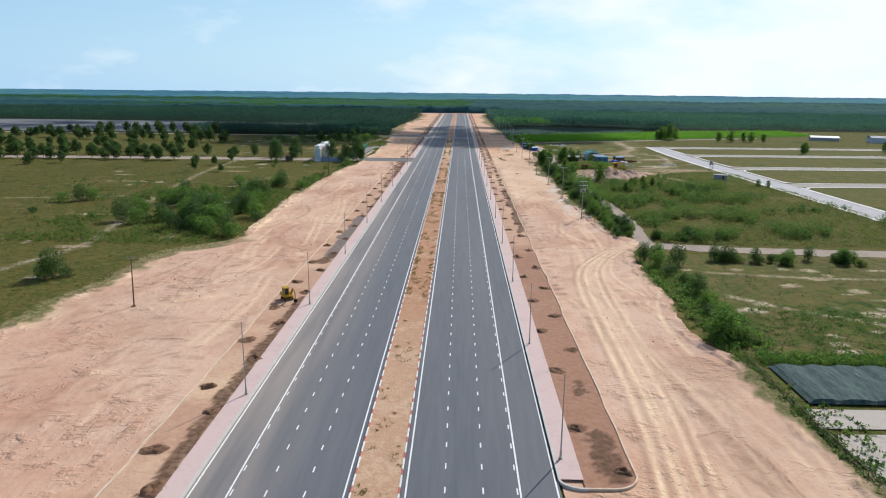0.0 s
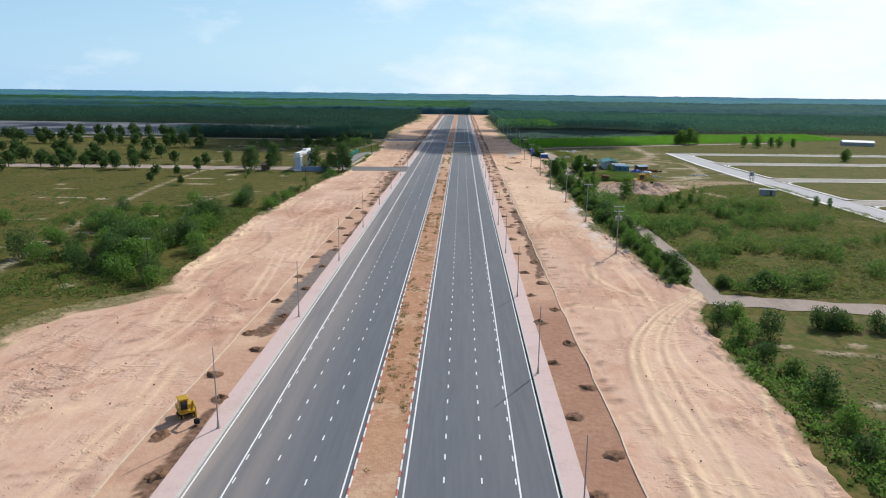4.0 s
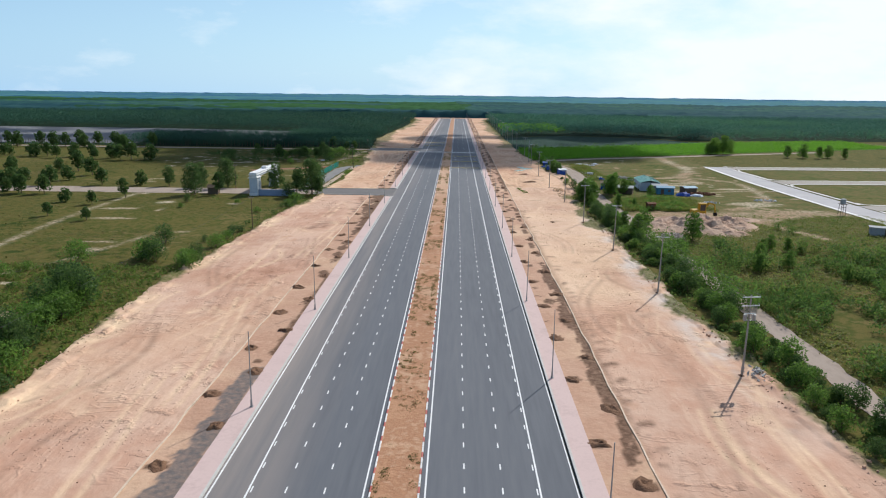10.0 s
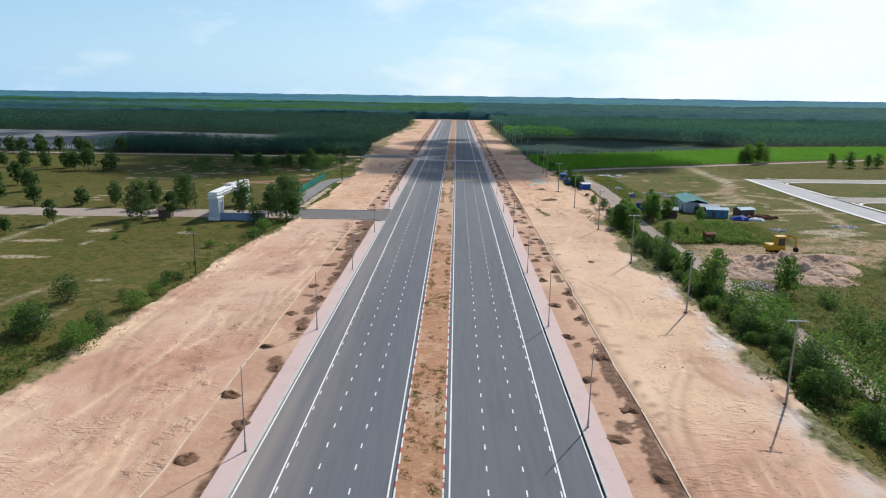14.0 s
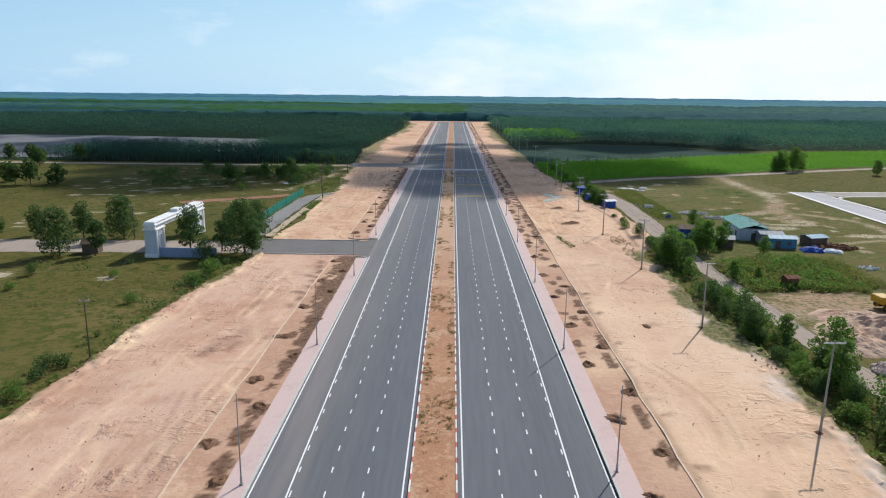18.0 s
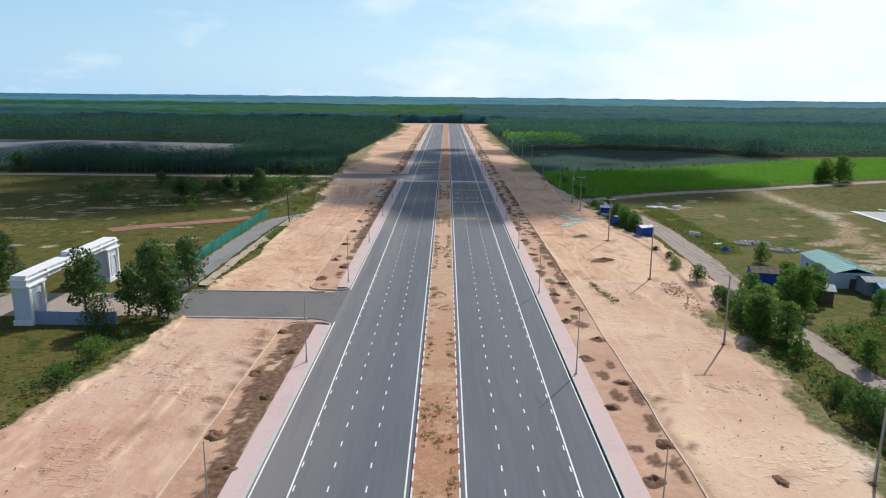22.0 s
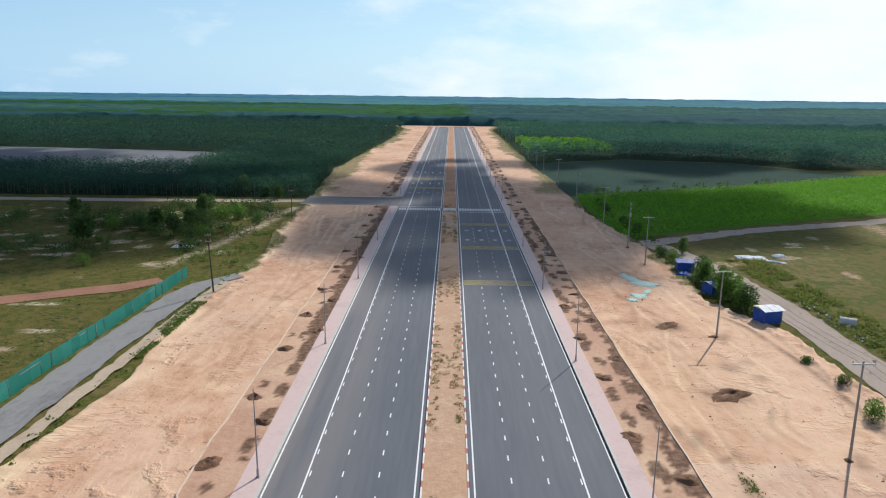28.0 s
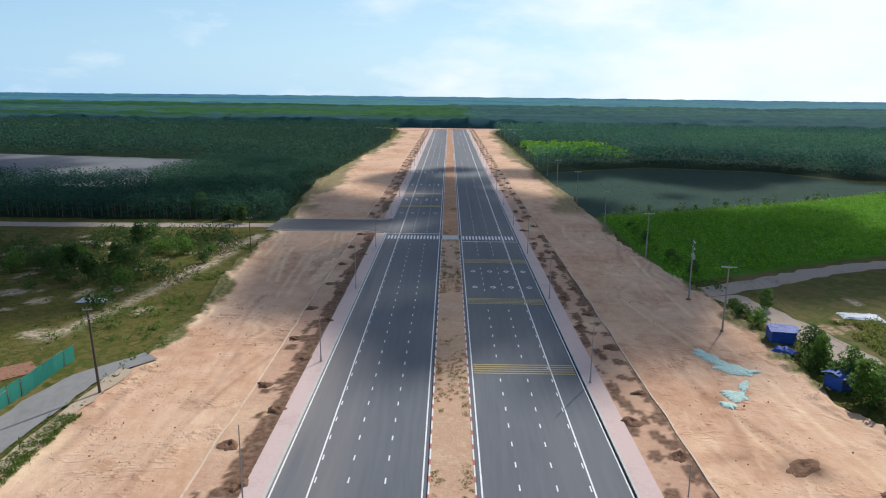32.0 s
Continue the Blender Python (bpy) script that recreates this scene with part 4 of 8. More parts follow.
# crossing bars, stop lines, rumble strips and warning diamonds
for road, side in ((road_right, 1), (road_left, -1)):
    for i in range(16):
        x = side * (3.5 + 0.88 * i)
        flat_quads("crossing_bar", [(x - 0.22, x + 0.22, 556.3, 560.9)], 0.008, M_PAINT, road)
    flat_quads("stop_line", [(3.1 * side, 17.5 * side, 553.6, 554.0) if side > 0 else (-17.5, -3.1, 563.3, 563.7)], 0.008, M_PAINT, road)
for c in (468.0, 500.7, 532.4):
    for i in range(5):
        y = c - 1.56 + 0.78 * i
        part("rumble_strip", box_bm(3.15, 17.45, y - 0.11, y + 0.11, 0.001, 0.018), M_YELLOW, road_right)
for c in (611.0, 641.0):
    for i in range(5):
        y = c - 1.4 + 0.7 * i
        part("rumble_strip", box_bm(-17.4, -3.15, y - 0.13, y + 0.13, 0.001, 0.018), M_YELLOW, road_left)


def diamond_rects(cx, cy, s, w):
    verts, faces = [], []
    pts = [(0, -s * 1.5), (s, 0), (0, s * 1.5), (-s, 0)]
    inner = [(x * (1 - w), y * (1 - w)) for x, y in pts]
    verts = [(cx + x, cy + y, 0.008) for x, y in pts + inner]
    faces = [(i, (i + 1) % 4, 4 + (i + 1) % 4, 4 + i) for i in range(4)]
    return verts, faces


for road, side, rows in ((road_right, 1, (510.3, 522.9)), (road_left, -1, (597.0,))):
    for y in rows:
        for x in (4.9, 8.6, 12.2, 15.9):
            v, f = diamond_rects(side * x, y, 0.62, 0.42)
            mesh_from("warning_diamond", v, f, M_PAINT, road)


def arrow(x, y, bend):
    rects = [(x - 0.12, x + 0.12, y - 2.2, y + 0.9)]
    v, f = [], []
    for r in rects:
        v += [(r[0], r[2], 0.008), (r[1], r[2], 0.008), (r[1], r[3], 0.008), (r[0], r[3], 0.008)]
        f.append((0, 1, 2, 3))
    k = len(v)
    v += [(x - 0.5, y - 2.2, 0.008), (x + 0.5, y - 2.2, 0.008), (x, y - 4.2, 0.008)]
    f.append((k, k + 2, k + 1))
    if bend:
        k = len(v)
        v += [(x, y + 0.3, 0.008), (x + bend * 0.9, y - 0.4, 0.008), (x + bend * 0.9, y + 0.4, 0.008), (x, y + 0.9, 0.008)]
        f.append((k, k + 1, k + 2, k + 3))
    return mesh_from("lane_arrow", v, f, M_PAINT, road_left)


for y in (627.5, 669.0, 716.0):
    for i, x in enumerate((-4.9, -8.6, -12.2, -15.9)):
        arrow(x, y, (0, 0, -1, -1)[i])

# ---- median: kerbs painted red and white, dry soil ----
median = structure(slab("median", -2.24, 2.24, ROAD_Y0, 555.8, 0.13, M_MEDIAN, step=20), "raised dry-soil median between the carriageways", "median")
at = median.data
store(at, "pale", [max(0.5 * max(0.0, min(1.0, (v.co.y - 330) / 70)), 0.4 * max(0.0, min(1.0, (125 - v.co.y) / 30))) for v in at.vertices])
slab("median_bed_beyond", -2.24, 2.24, 561.6, ROAD_Y1, 0.13, M_MEDIAN, median)
slab("median_crossing", -2.24, 2.24, 555.8, 561.6, 0.05, M_CONCRETE, median)
bm = bmesh.new()
add_box(bm, -0.09, 0.09, -0.54, 0.54, -0.1, 0.19, bevel=0.02)
proto = part("kerb_stone", bm, M_KERB_WHITE, median)
bm = bmesh.new()
add_box(bm, -0.09, 0.09, -0.54, 0.54, -0.1, 0.19, bevel=0.02)
proto_red = part("kerb_stone", bm, M_KERB_RED, median)
proto.matrix_local, proto_red.matrix_local = pose(2.33, 55.0, 0), pose(2.33, 56.1, 0)
rest = {0: [], 1: []}
for side in (1, -1):
    for k in range(-60, 966):
        y = 55.0 + 1.1 * k
        if 555.5 < y < 562 or (side > 0 and k in (0, 1)):
            continue
        red = k % 3 == 1
        if 0 <= k < 140:
            share("kerb_stone", proto_red if red else proto, median, pose(side * 2.33, y, random.uniform(-0.01, 0.01), 0, 0, random.uniform(-0.6, 0.6)))
        else:
            rest[int(red)].append((side * 2.33, y))
for red, mat in ((0, M_KERB_WHITE), (1, M_KERB_RED)):
    verts, faces = [], []
    for x, y in rest[red]:
        k = len(verts)
        for dx, dz in ((-0.09, -0.1), (-0.085, 0.19), (0.085, 0.19), (0.09, -0.1)):
            verts += [(x + dx, y - 0.54, dz), (x + dx, y + 0.54, dz)]
        faces += [(k, k + 1, k + 3, k + 2), (k + 2, k + 3, k + 5, k + 4), (k + 4, k + 5, k + 7, k + 6), (k, k + 2, k + 4, k + 6), (k + 1, k + 7, k + 5, k + 3)]
    tagged(mesh_from("kerb_stones_beyond", verts, faces, mat, median), kind="stuff")


# ---- sidewalks, with kerb, gutter darkened for kerb shade, and outer edging of the planting beds ----
def run_slab(name, x0, x1, y0, y1, z, mat, parent=None):
    return slab(name, min(x0, x1), max(x0, x1), y0, y1, z, mat, parent, step=30)


def bed_z(x, y):
    return 0.07 + 0.05 * nz(x, y, 0.25, 11) + 0.03 * nz(x, y, 0.9, 12)


def bed_sheet(name, side, y0, y1, mat, parent):
    verts, faces, rows, y = [], [], 0, y0
    cols = 13
    while True:
        tuck = 0.0
        for e in (y0, y1):
            d = abs(y - e)
            if d < 2.6:
                tuck = 2.6 - math.sqrt(max(0, 2.6 ** 2 - (2.6 - d) ** 2))
        for j in range(cols + 1):
            x = side * (20.5 + (26.0 - tuck - 20.5) * j / cols)
            verts.append((x, y, bed_z(x, y)))
        rows += 1
        if y >= y1:
            break
        y = min(y1, y + (0.65 if (y < y0 + 3 or y > y1 - 3.7) else (0.5 if 30 < y < 575 else 5)))
    k = cols + 1
    for i in range(rows - 1):
        for j in range(cols):
            a = i * k + j
            faces.append((a, a + 1, a + k + 1, a + k) if side > 0 else (a + 1, a, a + k, a + k + 1))
    ob = mesh_from(name, verts, faces, mat, parent, smooth=True)
    P = np.array(verts)
    X, Y = P[:, 0], P[:, 1]
    ragged = 1 + 0.75 * waves(X, Y, 0.9, 3) + 0.55 * waves(X, Y, 2.4, 4)
    got = {"damp": np.zeros(len(X)), "ash": np.zeros(len(X))}
    for x, y, rx, ry, kind in DAMP:
        m = np.nonzero((np.abs(X - x) < 3 * rx) & (np.abs(Y - y) < 3 * ry))[0]
        if len(m):
            v = np.exp(-((X[m] - x) / rx) ** 2 - ((Y[m] - y) / ry) ** 2) * ragged[m]
            got[kind][m] = np.maximum(got[kind][m], v)
    for xa, xb, ya, yb, kind in BED_STRIPS:
        if xa * side > 0:
            mid, half = abs(xa + xb) / 2, abs(xb - xa) / 2
            d = half + 0.35 * waves(X, Y, 0.5, 51) + 0.22 * waves(X, Y, 1.9, 52) - np.abs(np.abs(X) - mid)
            e = np.minimum(Y - ya, yb - Y) / 3 + 0.8 * waves(X, Y, 0.8, 53)
            got[kind] = np.maximum(got[kind], np.clip(0.4 + 0.6 * np.minimum(d, e), 0, 1))
    for kind, v in got.items():
        store(ob.data, kind, 0.95 * np.clip((v - 0.38) / 0.09, 0, 1))
    if side > 0:
        store(ob.data, "red", np.clip((172 - Y + 6 * waves(X, Y, 0.5, 6)) / 14, 0, 0.85))
    store(ob.data, "pale", 0.4 * np.clip(waves(X, Y, 0.2, 7), 0, 1))
    return ob


def edging_line(side, y0, y1):
    """The outer concrete edging of a bed, turned in at both ends."""
    pts = []
    for i in range(9):
        a = math.pi / 2 * i / 8
        pts.append((side * (20.9 + 5.2 - 2.7 + 2.7 * math.sin(a)), y0 + 2.7 - 2.7 * math.cos(a)))
    for i in range(9):
        a = math.pi / 2 * (1 - i / 8)
        pts.append((side * (23.4 + 2.7 * math.sin(a)), y1 - 2.7 + 2.7 * math.cos(a)))
    return [(side * 20.6, y0)] + pts + [(side * 20.6, y1)]


def rail_mesh(name, pts, w, z0, z1, mat, parent, seed=0.0, wobble=0.0):
    """A low square-edged concrete line along points."""
    verts, faces = [], []
    full = []
    for (xa, ya), (xb, yb) in zip(pts, pts[1:]):
        n = max(1, int(math.hypot(xb - xa, yb - ya) / 5))
        full += [(xa + (xb - xa) * i / n, ya + (yb - ya) * i / n) for i in range(n)]
    full.append(pts[-1])
    for i, (x, y) in enumerate(full):
        a, b = full[max(0, i - 1)], full[min(len(full) - 1, i + 1)]
        d = Vector((b[0] - a[0], b[1] - a[1], 0)).normalized()
        s = Vector((-d.y, d.x, 0))
        q = Vector((x, y, 0)) + s * wobble * nz(x, y, 0.15, seed)
        for u, z in ((-w / 2, z0), (-w / 2, z1), (w / 2, z1), (w / 2, z0)):
            p = q + s * u
            verts.append((p.x, p.y, z))
    for i in range(len(full) - 1):
        for j in range(3):
            a = i * 4 + j
            faces.append((a, a + 1, a + 5, a + 4))
    return mesh_from(name, verts, faces, mat, parent)


WALKS = [("pavement_right", 1, 62.0, 1112.0), ("pavement_left", -1, -110.0, 367.0), ("pavement_left_mid", -1, 389.6, 563.0), ("pavement_left_far", -1, 586.5, 1112.0)]
for name, side, y0, y1 in WALKS:
    walk_ob = structure(run_slab(name, side * 18.25, side * 20.55, y0, y1, 0.17, M_PAVING), "pale pink paved sidewalk with a concrete kerb", "sidewalk")
    kerb = rail_mesh("kerb", [(side * 18.12, y0), (side * 18.12, y1)], 0.25, -0.1, 0.22 if side > 0 else 0.19, M_KERB, walk_ob)
    # right side only, where the kerb's shade falls: it is painted as this strip
    if side > 0:
        rail_mesh("gutter", [(17.88, y0), (17.88, y1)], 0.23, -0.1, 0.009, M_GUTTER_SHADE, walk_ob)
    bed_sheet("planting_bed", side, y0 - 1.5, y1 + 1.5, M_BED, walk_ob)
    rail_mesh("bed_edging", edging_line(side, y0 - 1.6, y1 + 1.6), 0.19, -0.1, 0.18, M_EDGING, walk_ob, seed=side + y0, wobble=0.4)
    for e, s in ((y0, -1), (y1, 1)):
        arc = [(side * (18.12 + 2.5 * (1 - math.cos(radians(a)))), e + s * 1.6 * math.sin(radians(a))) for a in range(0, 91, 15)]
        rail_mesh("kerb_turn", arc, 0.25, -0.1, 0.2, M_KERB, walk_ob)
# ---- side roads ----
def flare(x_road, x_end, y0, y1, r):
    """The outline of a side road to the left, with rounded corners at the main road."""
    pts = []
    for i in range(7):
        a = radians(90 * i / 6)
        pts.append((x_road - r + r * math.sin(a), y1 + r - r * math.cos(a)))
    near = [(x, y0 - (y - y1)) for x, y in pts]
    return [(x_end, y1)] + pts + near[::-1] + [(x_end, y0)]


for name, y0, y1, xe in (("road_side_near", 370.7, 386.4, -48), ("road_side_far", 566.2, 583.4, -52)):
    ob = structure(patch(name, flare(-17.99, xe, y0, y1, 4.2), 0.004, M_OLD_ASPHALT, step=400, ragged=0), "grey asphalt side road joining the carriageway", "road")
    for y, s in ((y0, -1), (y1, 1)):
        rail_mesh("kerb", [(xe, y + s * 0.1), (-25, y + s * 0.1), (-22.5, y + s * 0.3)], 0.25, -0.1, 0.16, M_KERB, ob)
structure(ribbon("road_village", [(-47.5, 378.6), (-70, 377.6), (-110, 376.5), (-160, 376), (-260, 371), (-420, 362)], 13.5, -0.16, M_GRAVEL, ragged=1.2, step=4), "dusty grey village road through the white gate", "road")
structure(ribbon("road_plantation", [(-51.5, 574), (-80, 572.5), (-130, 571), (-260, 571), (-480, 575)], 6.5, -0.16, M_GRAVEL, ragged=1.0, step=4), "pale lane along the plantation edge", "road")
structure(ribbon("road_fence", [(-52, 386), (-51.6, 400), (-51.6, 425), (-51, 450), (-49.5, 463), (-44, 471)], lambda u: 5.6 - 2 * max(0, u - 0.8) * 5, lambda x, y: 0.02 if x < -48 else 0.02 + 0.07 * min(1, (x + 48) / 2), M_LANE, ragged=0.6, step=2), "narrow grey lane beside a green fence", "road")
structure(ribbon("ground_fence_verge", [(-47.2, 390), (-46.7, 425), (-46.4, 448), (-45.2, 466)], 2.0, lambda x, y: 0.10, M_SANDPATCH, ragged=0.9, step=1.5), "pale sandy verge of the lane")

# right-hand gravel lane and its branches
structure(ribbon("road_lane_right", [(56, 172), (56.8, 185), (58.6, 205), (59, 240), (59.3, 300), (59, 360), (59.4, 393), (61, 415), (62, 438), (62, 460), (58.5, 490), (54, 507)], lambda u: 4.2 + 2.4 * max(0.0, min(1.0, (u - 0.62) * 10)), -0.17, M_GRAVEL, ragged=0.9), "pale grey gravel lane along the hedge", "road")
structure(ribbon("road_lane_branch", [(50, 173), (57, 172), (70, 169.5), (90, 167), (116, 166), (160, 163), (240, 158)], 7.0, -0.165, M_GRAVEL, ragged=1.2), "pale gravel lane leading away from the road", "road")
structure(ribbon("road_lane_crop", [(47.8, 508), (53, 510), (66, 517), (90, 530), (127, 543.5), (168, 562), (260, 600)], lambda u: 6.0, lambda x, y: -0.14 if x > 52 else 0.02, M_GRAVEL, ragged=1.2, step=3), "pale gravel lane along the crop field", "road")

# building plots with paved streets on the right
structure(patch("ground_building_plots", [(150, 200), (330, 200), (330, 520), (153, 492)], -0.19, M_DRYGROUND, ragged=1), "level building plots under dry grass")
main_street = [(143.5, 195), (143, 260), (142, 340), (141.5, 420), (144.5, 490)]
street = structure(ribbon("road_plot_street", main_street, 11.0, -0.08, M_STREET, step=5), "pale grey main street of new housing plots", "road")
e = ribbon("street_kerb", [(x - 6.2, y) for x, y in main_street], 1.7, 0.02, M_NEWKERB, step=5)
e.parent = street
CROSS = (484.0, 426.5, 357.0, 293.0)
for y0, y1 in ((195, 286), (300, 350), (364, 420), (433, 477)):
    e = ribbon("street_kerb", [(143.2 + 6.2 - (0.8 if y0 > 400 else 0), y0), (142.6 + 6.2, (y0 + y1) / 2), (142.3 + 6.2, y1)], 1.4, 0.02, M_NEWKERB, step=5)
    e.parent = street
for k, y in enumerate(CROSS):
    st = structure(ribbon("road_plot_street", [(148, y), (190, y + 2), (330, y + 6)], 10.5, -0.085 - 0.004 * k, M_STREETDUST, step=6), "dusty pale cross street of new housing plots", "road")
    for s in (-1, 1):
        bend = [(150.0, y + s * 11.0), (151.0, y + s * 7.6), (155, y + s * 6.2)]
        e = ribbon("street_kerb", bend + [(190, y + 2 + s * 5.9), (330, y + 6 + s * 5.9)], 1.2, 0.02, M_NEWKERB, step=5)
        e.parent = st

# fields
structure(patch("ground_fallow_left", [(-126, 652), (-222, 650), (-222, 600), (-480, 586), (-620, 790), (-270, 788), (-128, 764)], -0.2, M_GREYFIELD, ragged=4), "fallow field between plantations, its soil greyed for cloud shade", "field")
structure(patch("ground_young_plot", [(46, 595), (121, 628), (216, 680), (192, 690), (164, 732), (104, 748), (45, 716)], -0.19, M_DARKFIELD, ragged=1.5), "dark grey-green young plantation plot", "field")
structure(patch("ground_crop", [(47.5, 515), (100, 541), (143, 560), (215, 592), (330, 640), (330, 712), (218, 678), (121, 625), (46.5, 593)], -0.16, M_CROPSOIL, ragged=1.0), "soil under bright green crop rows", "field")
structure(patch("ground_red_spoil", [(-58, 465), (-64, 459), (-76, 452), (-90, 443), (-94, 447), (-84, 455), (-72, 461), (-60, 469)], -0.14, M_REDBED, ragged=2.0), "strip of reddish soil beyond the fence")



# ---- meadow and plain with bare sand showing through ----
SAND = [(-126, 462, 6, 1.4), (-118, 460, 4, 1.2), (-114, 482, 5, 1.6), (-108, 487, 4, 1.3), (-100.6, 494, 4, 1.3), (-95, 488, 3, 1.2), (-120, 473, 5, 1.4), (-112, 481, 6, 1.0), (-103, 483, 5, 0.8), (-84, 427, 5, 1.3), (-74, 450, 5, 0.8), (-69, 428, 4, 0.9), (-66, 436, 3, 0.8), (-110, 425, 6, 1.0), (-120, 410, 5, 1.2), (-113, 472, 5, 0.8), (-100, 498, 6, 1.0), (-125.6, 279, 6, 1.6),
        (-101.4, 335, 7, 2.2), (-86, 161, 4, 1.5), (-78.5, 133, 2.5, 1.4), (-96, 318, 7, 1.5), (-110, 240, 6, 1.2), (-90, 222, 6, 1.0), (-104, 204, 5, 1.2), (-140, 300, 6, 1.5), (-70, 300, 4, 1), (-84, 286, 5, 1.2)]
sr = random.Random(31)
for i in range(90):
    SAND.append((sr.uniform(-150, -54), sr.uniform(476, 560), sr.uniform(0.6, 2.6), sr.uniform(0.8, 3.2)))
for i in range(40):
    SAND.append((sr.uniform(-150, -62), sr.uniform(110, 470), sr.uniform(0.8, 2.8), sr.uniform(0.8, 3.4)))
MEADOW_LINES = [(line_points([(-89.5, 139), (-85, 164), (-92, 200), (-99.6, 236), (-106, 280), (-110.5, 322), (-112, 368)]), 1.0, 0.6), (line_points([(-64, 478), (-60, 496), (-57.5, 512), (-54.5, 530), (-53, 548), (-52, 560)]), 1.5, 0.85), (line_points([(-150, 232), (-120, 238), (-100, 243), (-84, 262), (-74, 300)]), 0.8, 0.4)]
PLAIN_SAND = [(78, 322, 13, 8), (92, 331, 14, 7), (104, 339, 15, 6), (120, 345, 16, 5), (110, 350, 12, 6), (68, 318, 6, 8), (112, 440, 4, 5), (105, 428, 5, 4), (98, 412, 6, 3), (118, 402, 9, 2.5), (104, 418, 8, 2), (81, 353, 5, 2.5), (112, 362, 10, 5), (76, 345, 6, 4), (96, 395, 7, 5), (64, 300, 3, 6), (65, 333, 8, 6), (71, 340, 9, 5), (110, 440, 7, 5), (101, 437, 5, 3), (109, 424, 6, 4)]
for i in range(46):
    PLAIN_SAND.append((sr.uniform(63, 140), sr.uniform(345, 520), sr.uniform(0.8, 3.2), sr.uniform(0.8, 3.4)))
PLAIN_LINES = [(line_points([(129, 541), (126, 510), (126, 484), (120, 462), (113, 447), (110, 430)]), 2.8, 1.0), (line_points([(126, 487), (134, 486), (146, 487)]), 1.8, 0.8),
               (line_points([(113, 440), (120, 435), (128, 425), (127.5, 404), (120, 371), (108, 357), (99, 350)]), 1.6, 0.8), (line_points([(104, 391), (120, 396), (138, 398)]), 1.0, 0.7),
               (line_points([(60, 331), (75, 335), (99, 342), (115, 343.5), (139, 345)]), 4.0, 1.0), (line_points([(106, 303), (101, 318), (99, 328), (97, 338)]), 1.6, 0.8), (line_points([(66, 400), (80, 408), (97, 420)]), 1.5, 0.7)]
FIELD_SAND = []
for i in range(46):
    FIELD_SAND.append((sr.uniform(57, 135), sr.uniform(92, 150), sr.uniform(0.7, 2.8), sr.uniform(0.5, 1.8)))
FIELD_LINES = [(line_points([(60, 128), (72, 118), (86, 110), (104, 106), (140, 104)]), 0.8, 0.6), (line_points([(62, 146), (80, 143), (100, 142)]), 0.7, 0.7)]


def bareness(X, Y, spots, lines):
    """How far sand shows: 0 under grass, 1 bare."""
    ragged = 1 + 0.8 * waves(X, Y, 0.6, 13) + 0.5 * waves(X, Y, 1.7, 14)
    got = np.zeros(len(X))
    for x, y, rx, ry in spots:
        m = np.nonzero((np.abs(X - x) < 2.5 * rx) & (np.abs(Y - y) < 2.5 * ry))[0]
        if len(m):
            got[m] = np.maximum(got[m], np.exp(-((X[m] - x) / rx) ** 2 - ((Y[m] - y) / ry) ** 2) * ragged[m])
    got = np.clip((got - 0.35) / 0.3, 0, 1)
    for pts, w, amount in lines:
        got = np.maximum(got, np.clip(amount * near_line(X, Y, pts, w) * ragged * 1.2, 0, 1))
    return got


def plain_sheet(name, x0, x1, y0, y1, dx, dy, z, mat, spots, lines, kind, label, category="ground"):
    nx, ny = int((x1 - x0) / dx), int((y1 - y0) / dy)
    gx, gy = np.meshgrid(np.linspace(x0, x1, nx + 1), np.linspace(y0, y1, ny + 1))
    X, Y = gx.ravel(), gy.ravel()
    v = np.column_stack([X, Y, z + 0.025 * waves(X, Y, 0.4, 21)])
    k = nx + 1
    faces = [(i * k + j, i * k + j + 1, (i + 1) * k + j + 1, (i + 1) * k + j) for i in range(ny) for j in range(nx)]
    ob = mesh_from(name, v, faces, mat, smooth=True)
    bare = bareness(X, Y, spots, lines)
    mixed = np.clip(0.5 + 0.9 * waves(X, Y, 0.12, 23), 0, 1)
    store(ob.data, "pale", 0.75 * bare * (1 - kind * mixed))
    store(ob.data, "red", 0.92 * bare * kind * mixed + 0.12 * kind * np.clip(waves(X, Y, 0.09, 24), 0, 1))
    return structure(ob, label, category)


plain_sheet("ground_meadow", -152, -43.5, 95, 566, 1.25, 0.9, -0.225, M_GROUND, SAND, MEADOW_LINES, 0.3, "olive meadow with streaks of pale sand", "meadow")
plain_sheet("ground_plain", 61, 140.5, 296, 547, 1.0, 0.9, -0.205, M_DRYGROUND, PLAIN_SAND, PLAIN_LINES, 0.75, "dry olive plain with sandy paths and bare soil", "field")
plain_sheet("ground_dry_field", 49.5, 140, 82, 163, 0.9, 0.7, -0.225, M_DRYGROUND, FIELD_SAND, FIELD_LINES, 0.3, "dry brown and olive field with sandy streaks", "field")


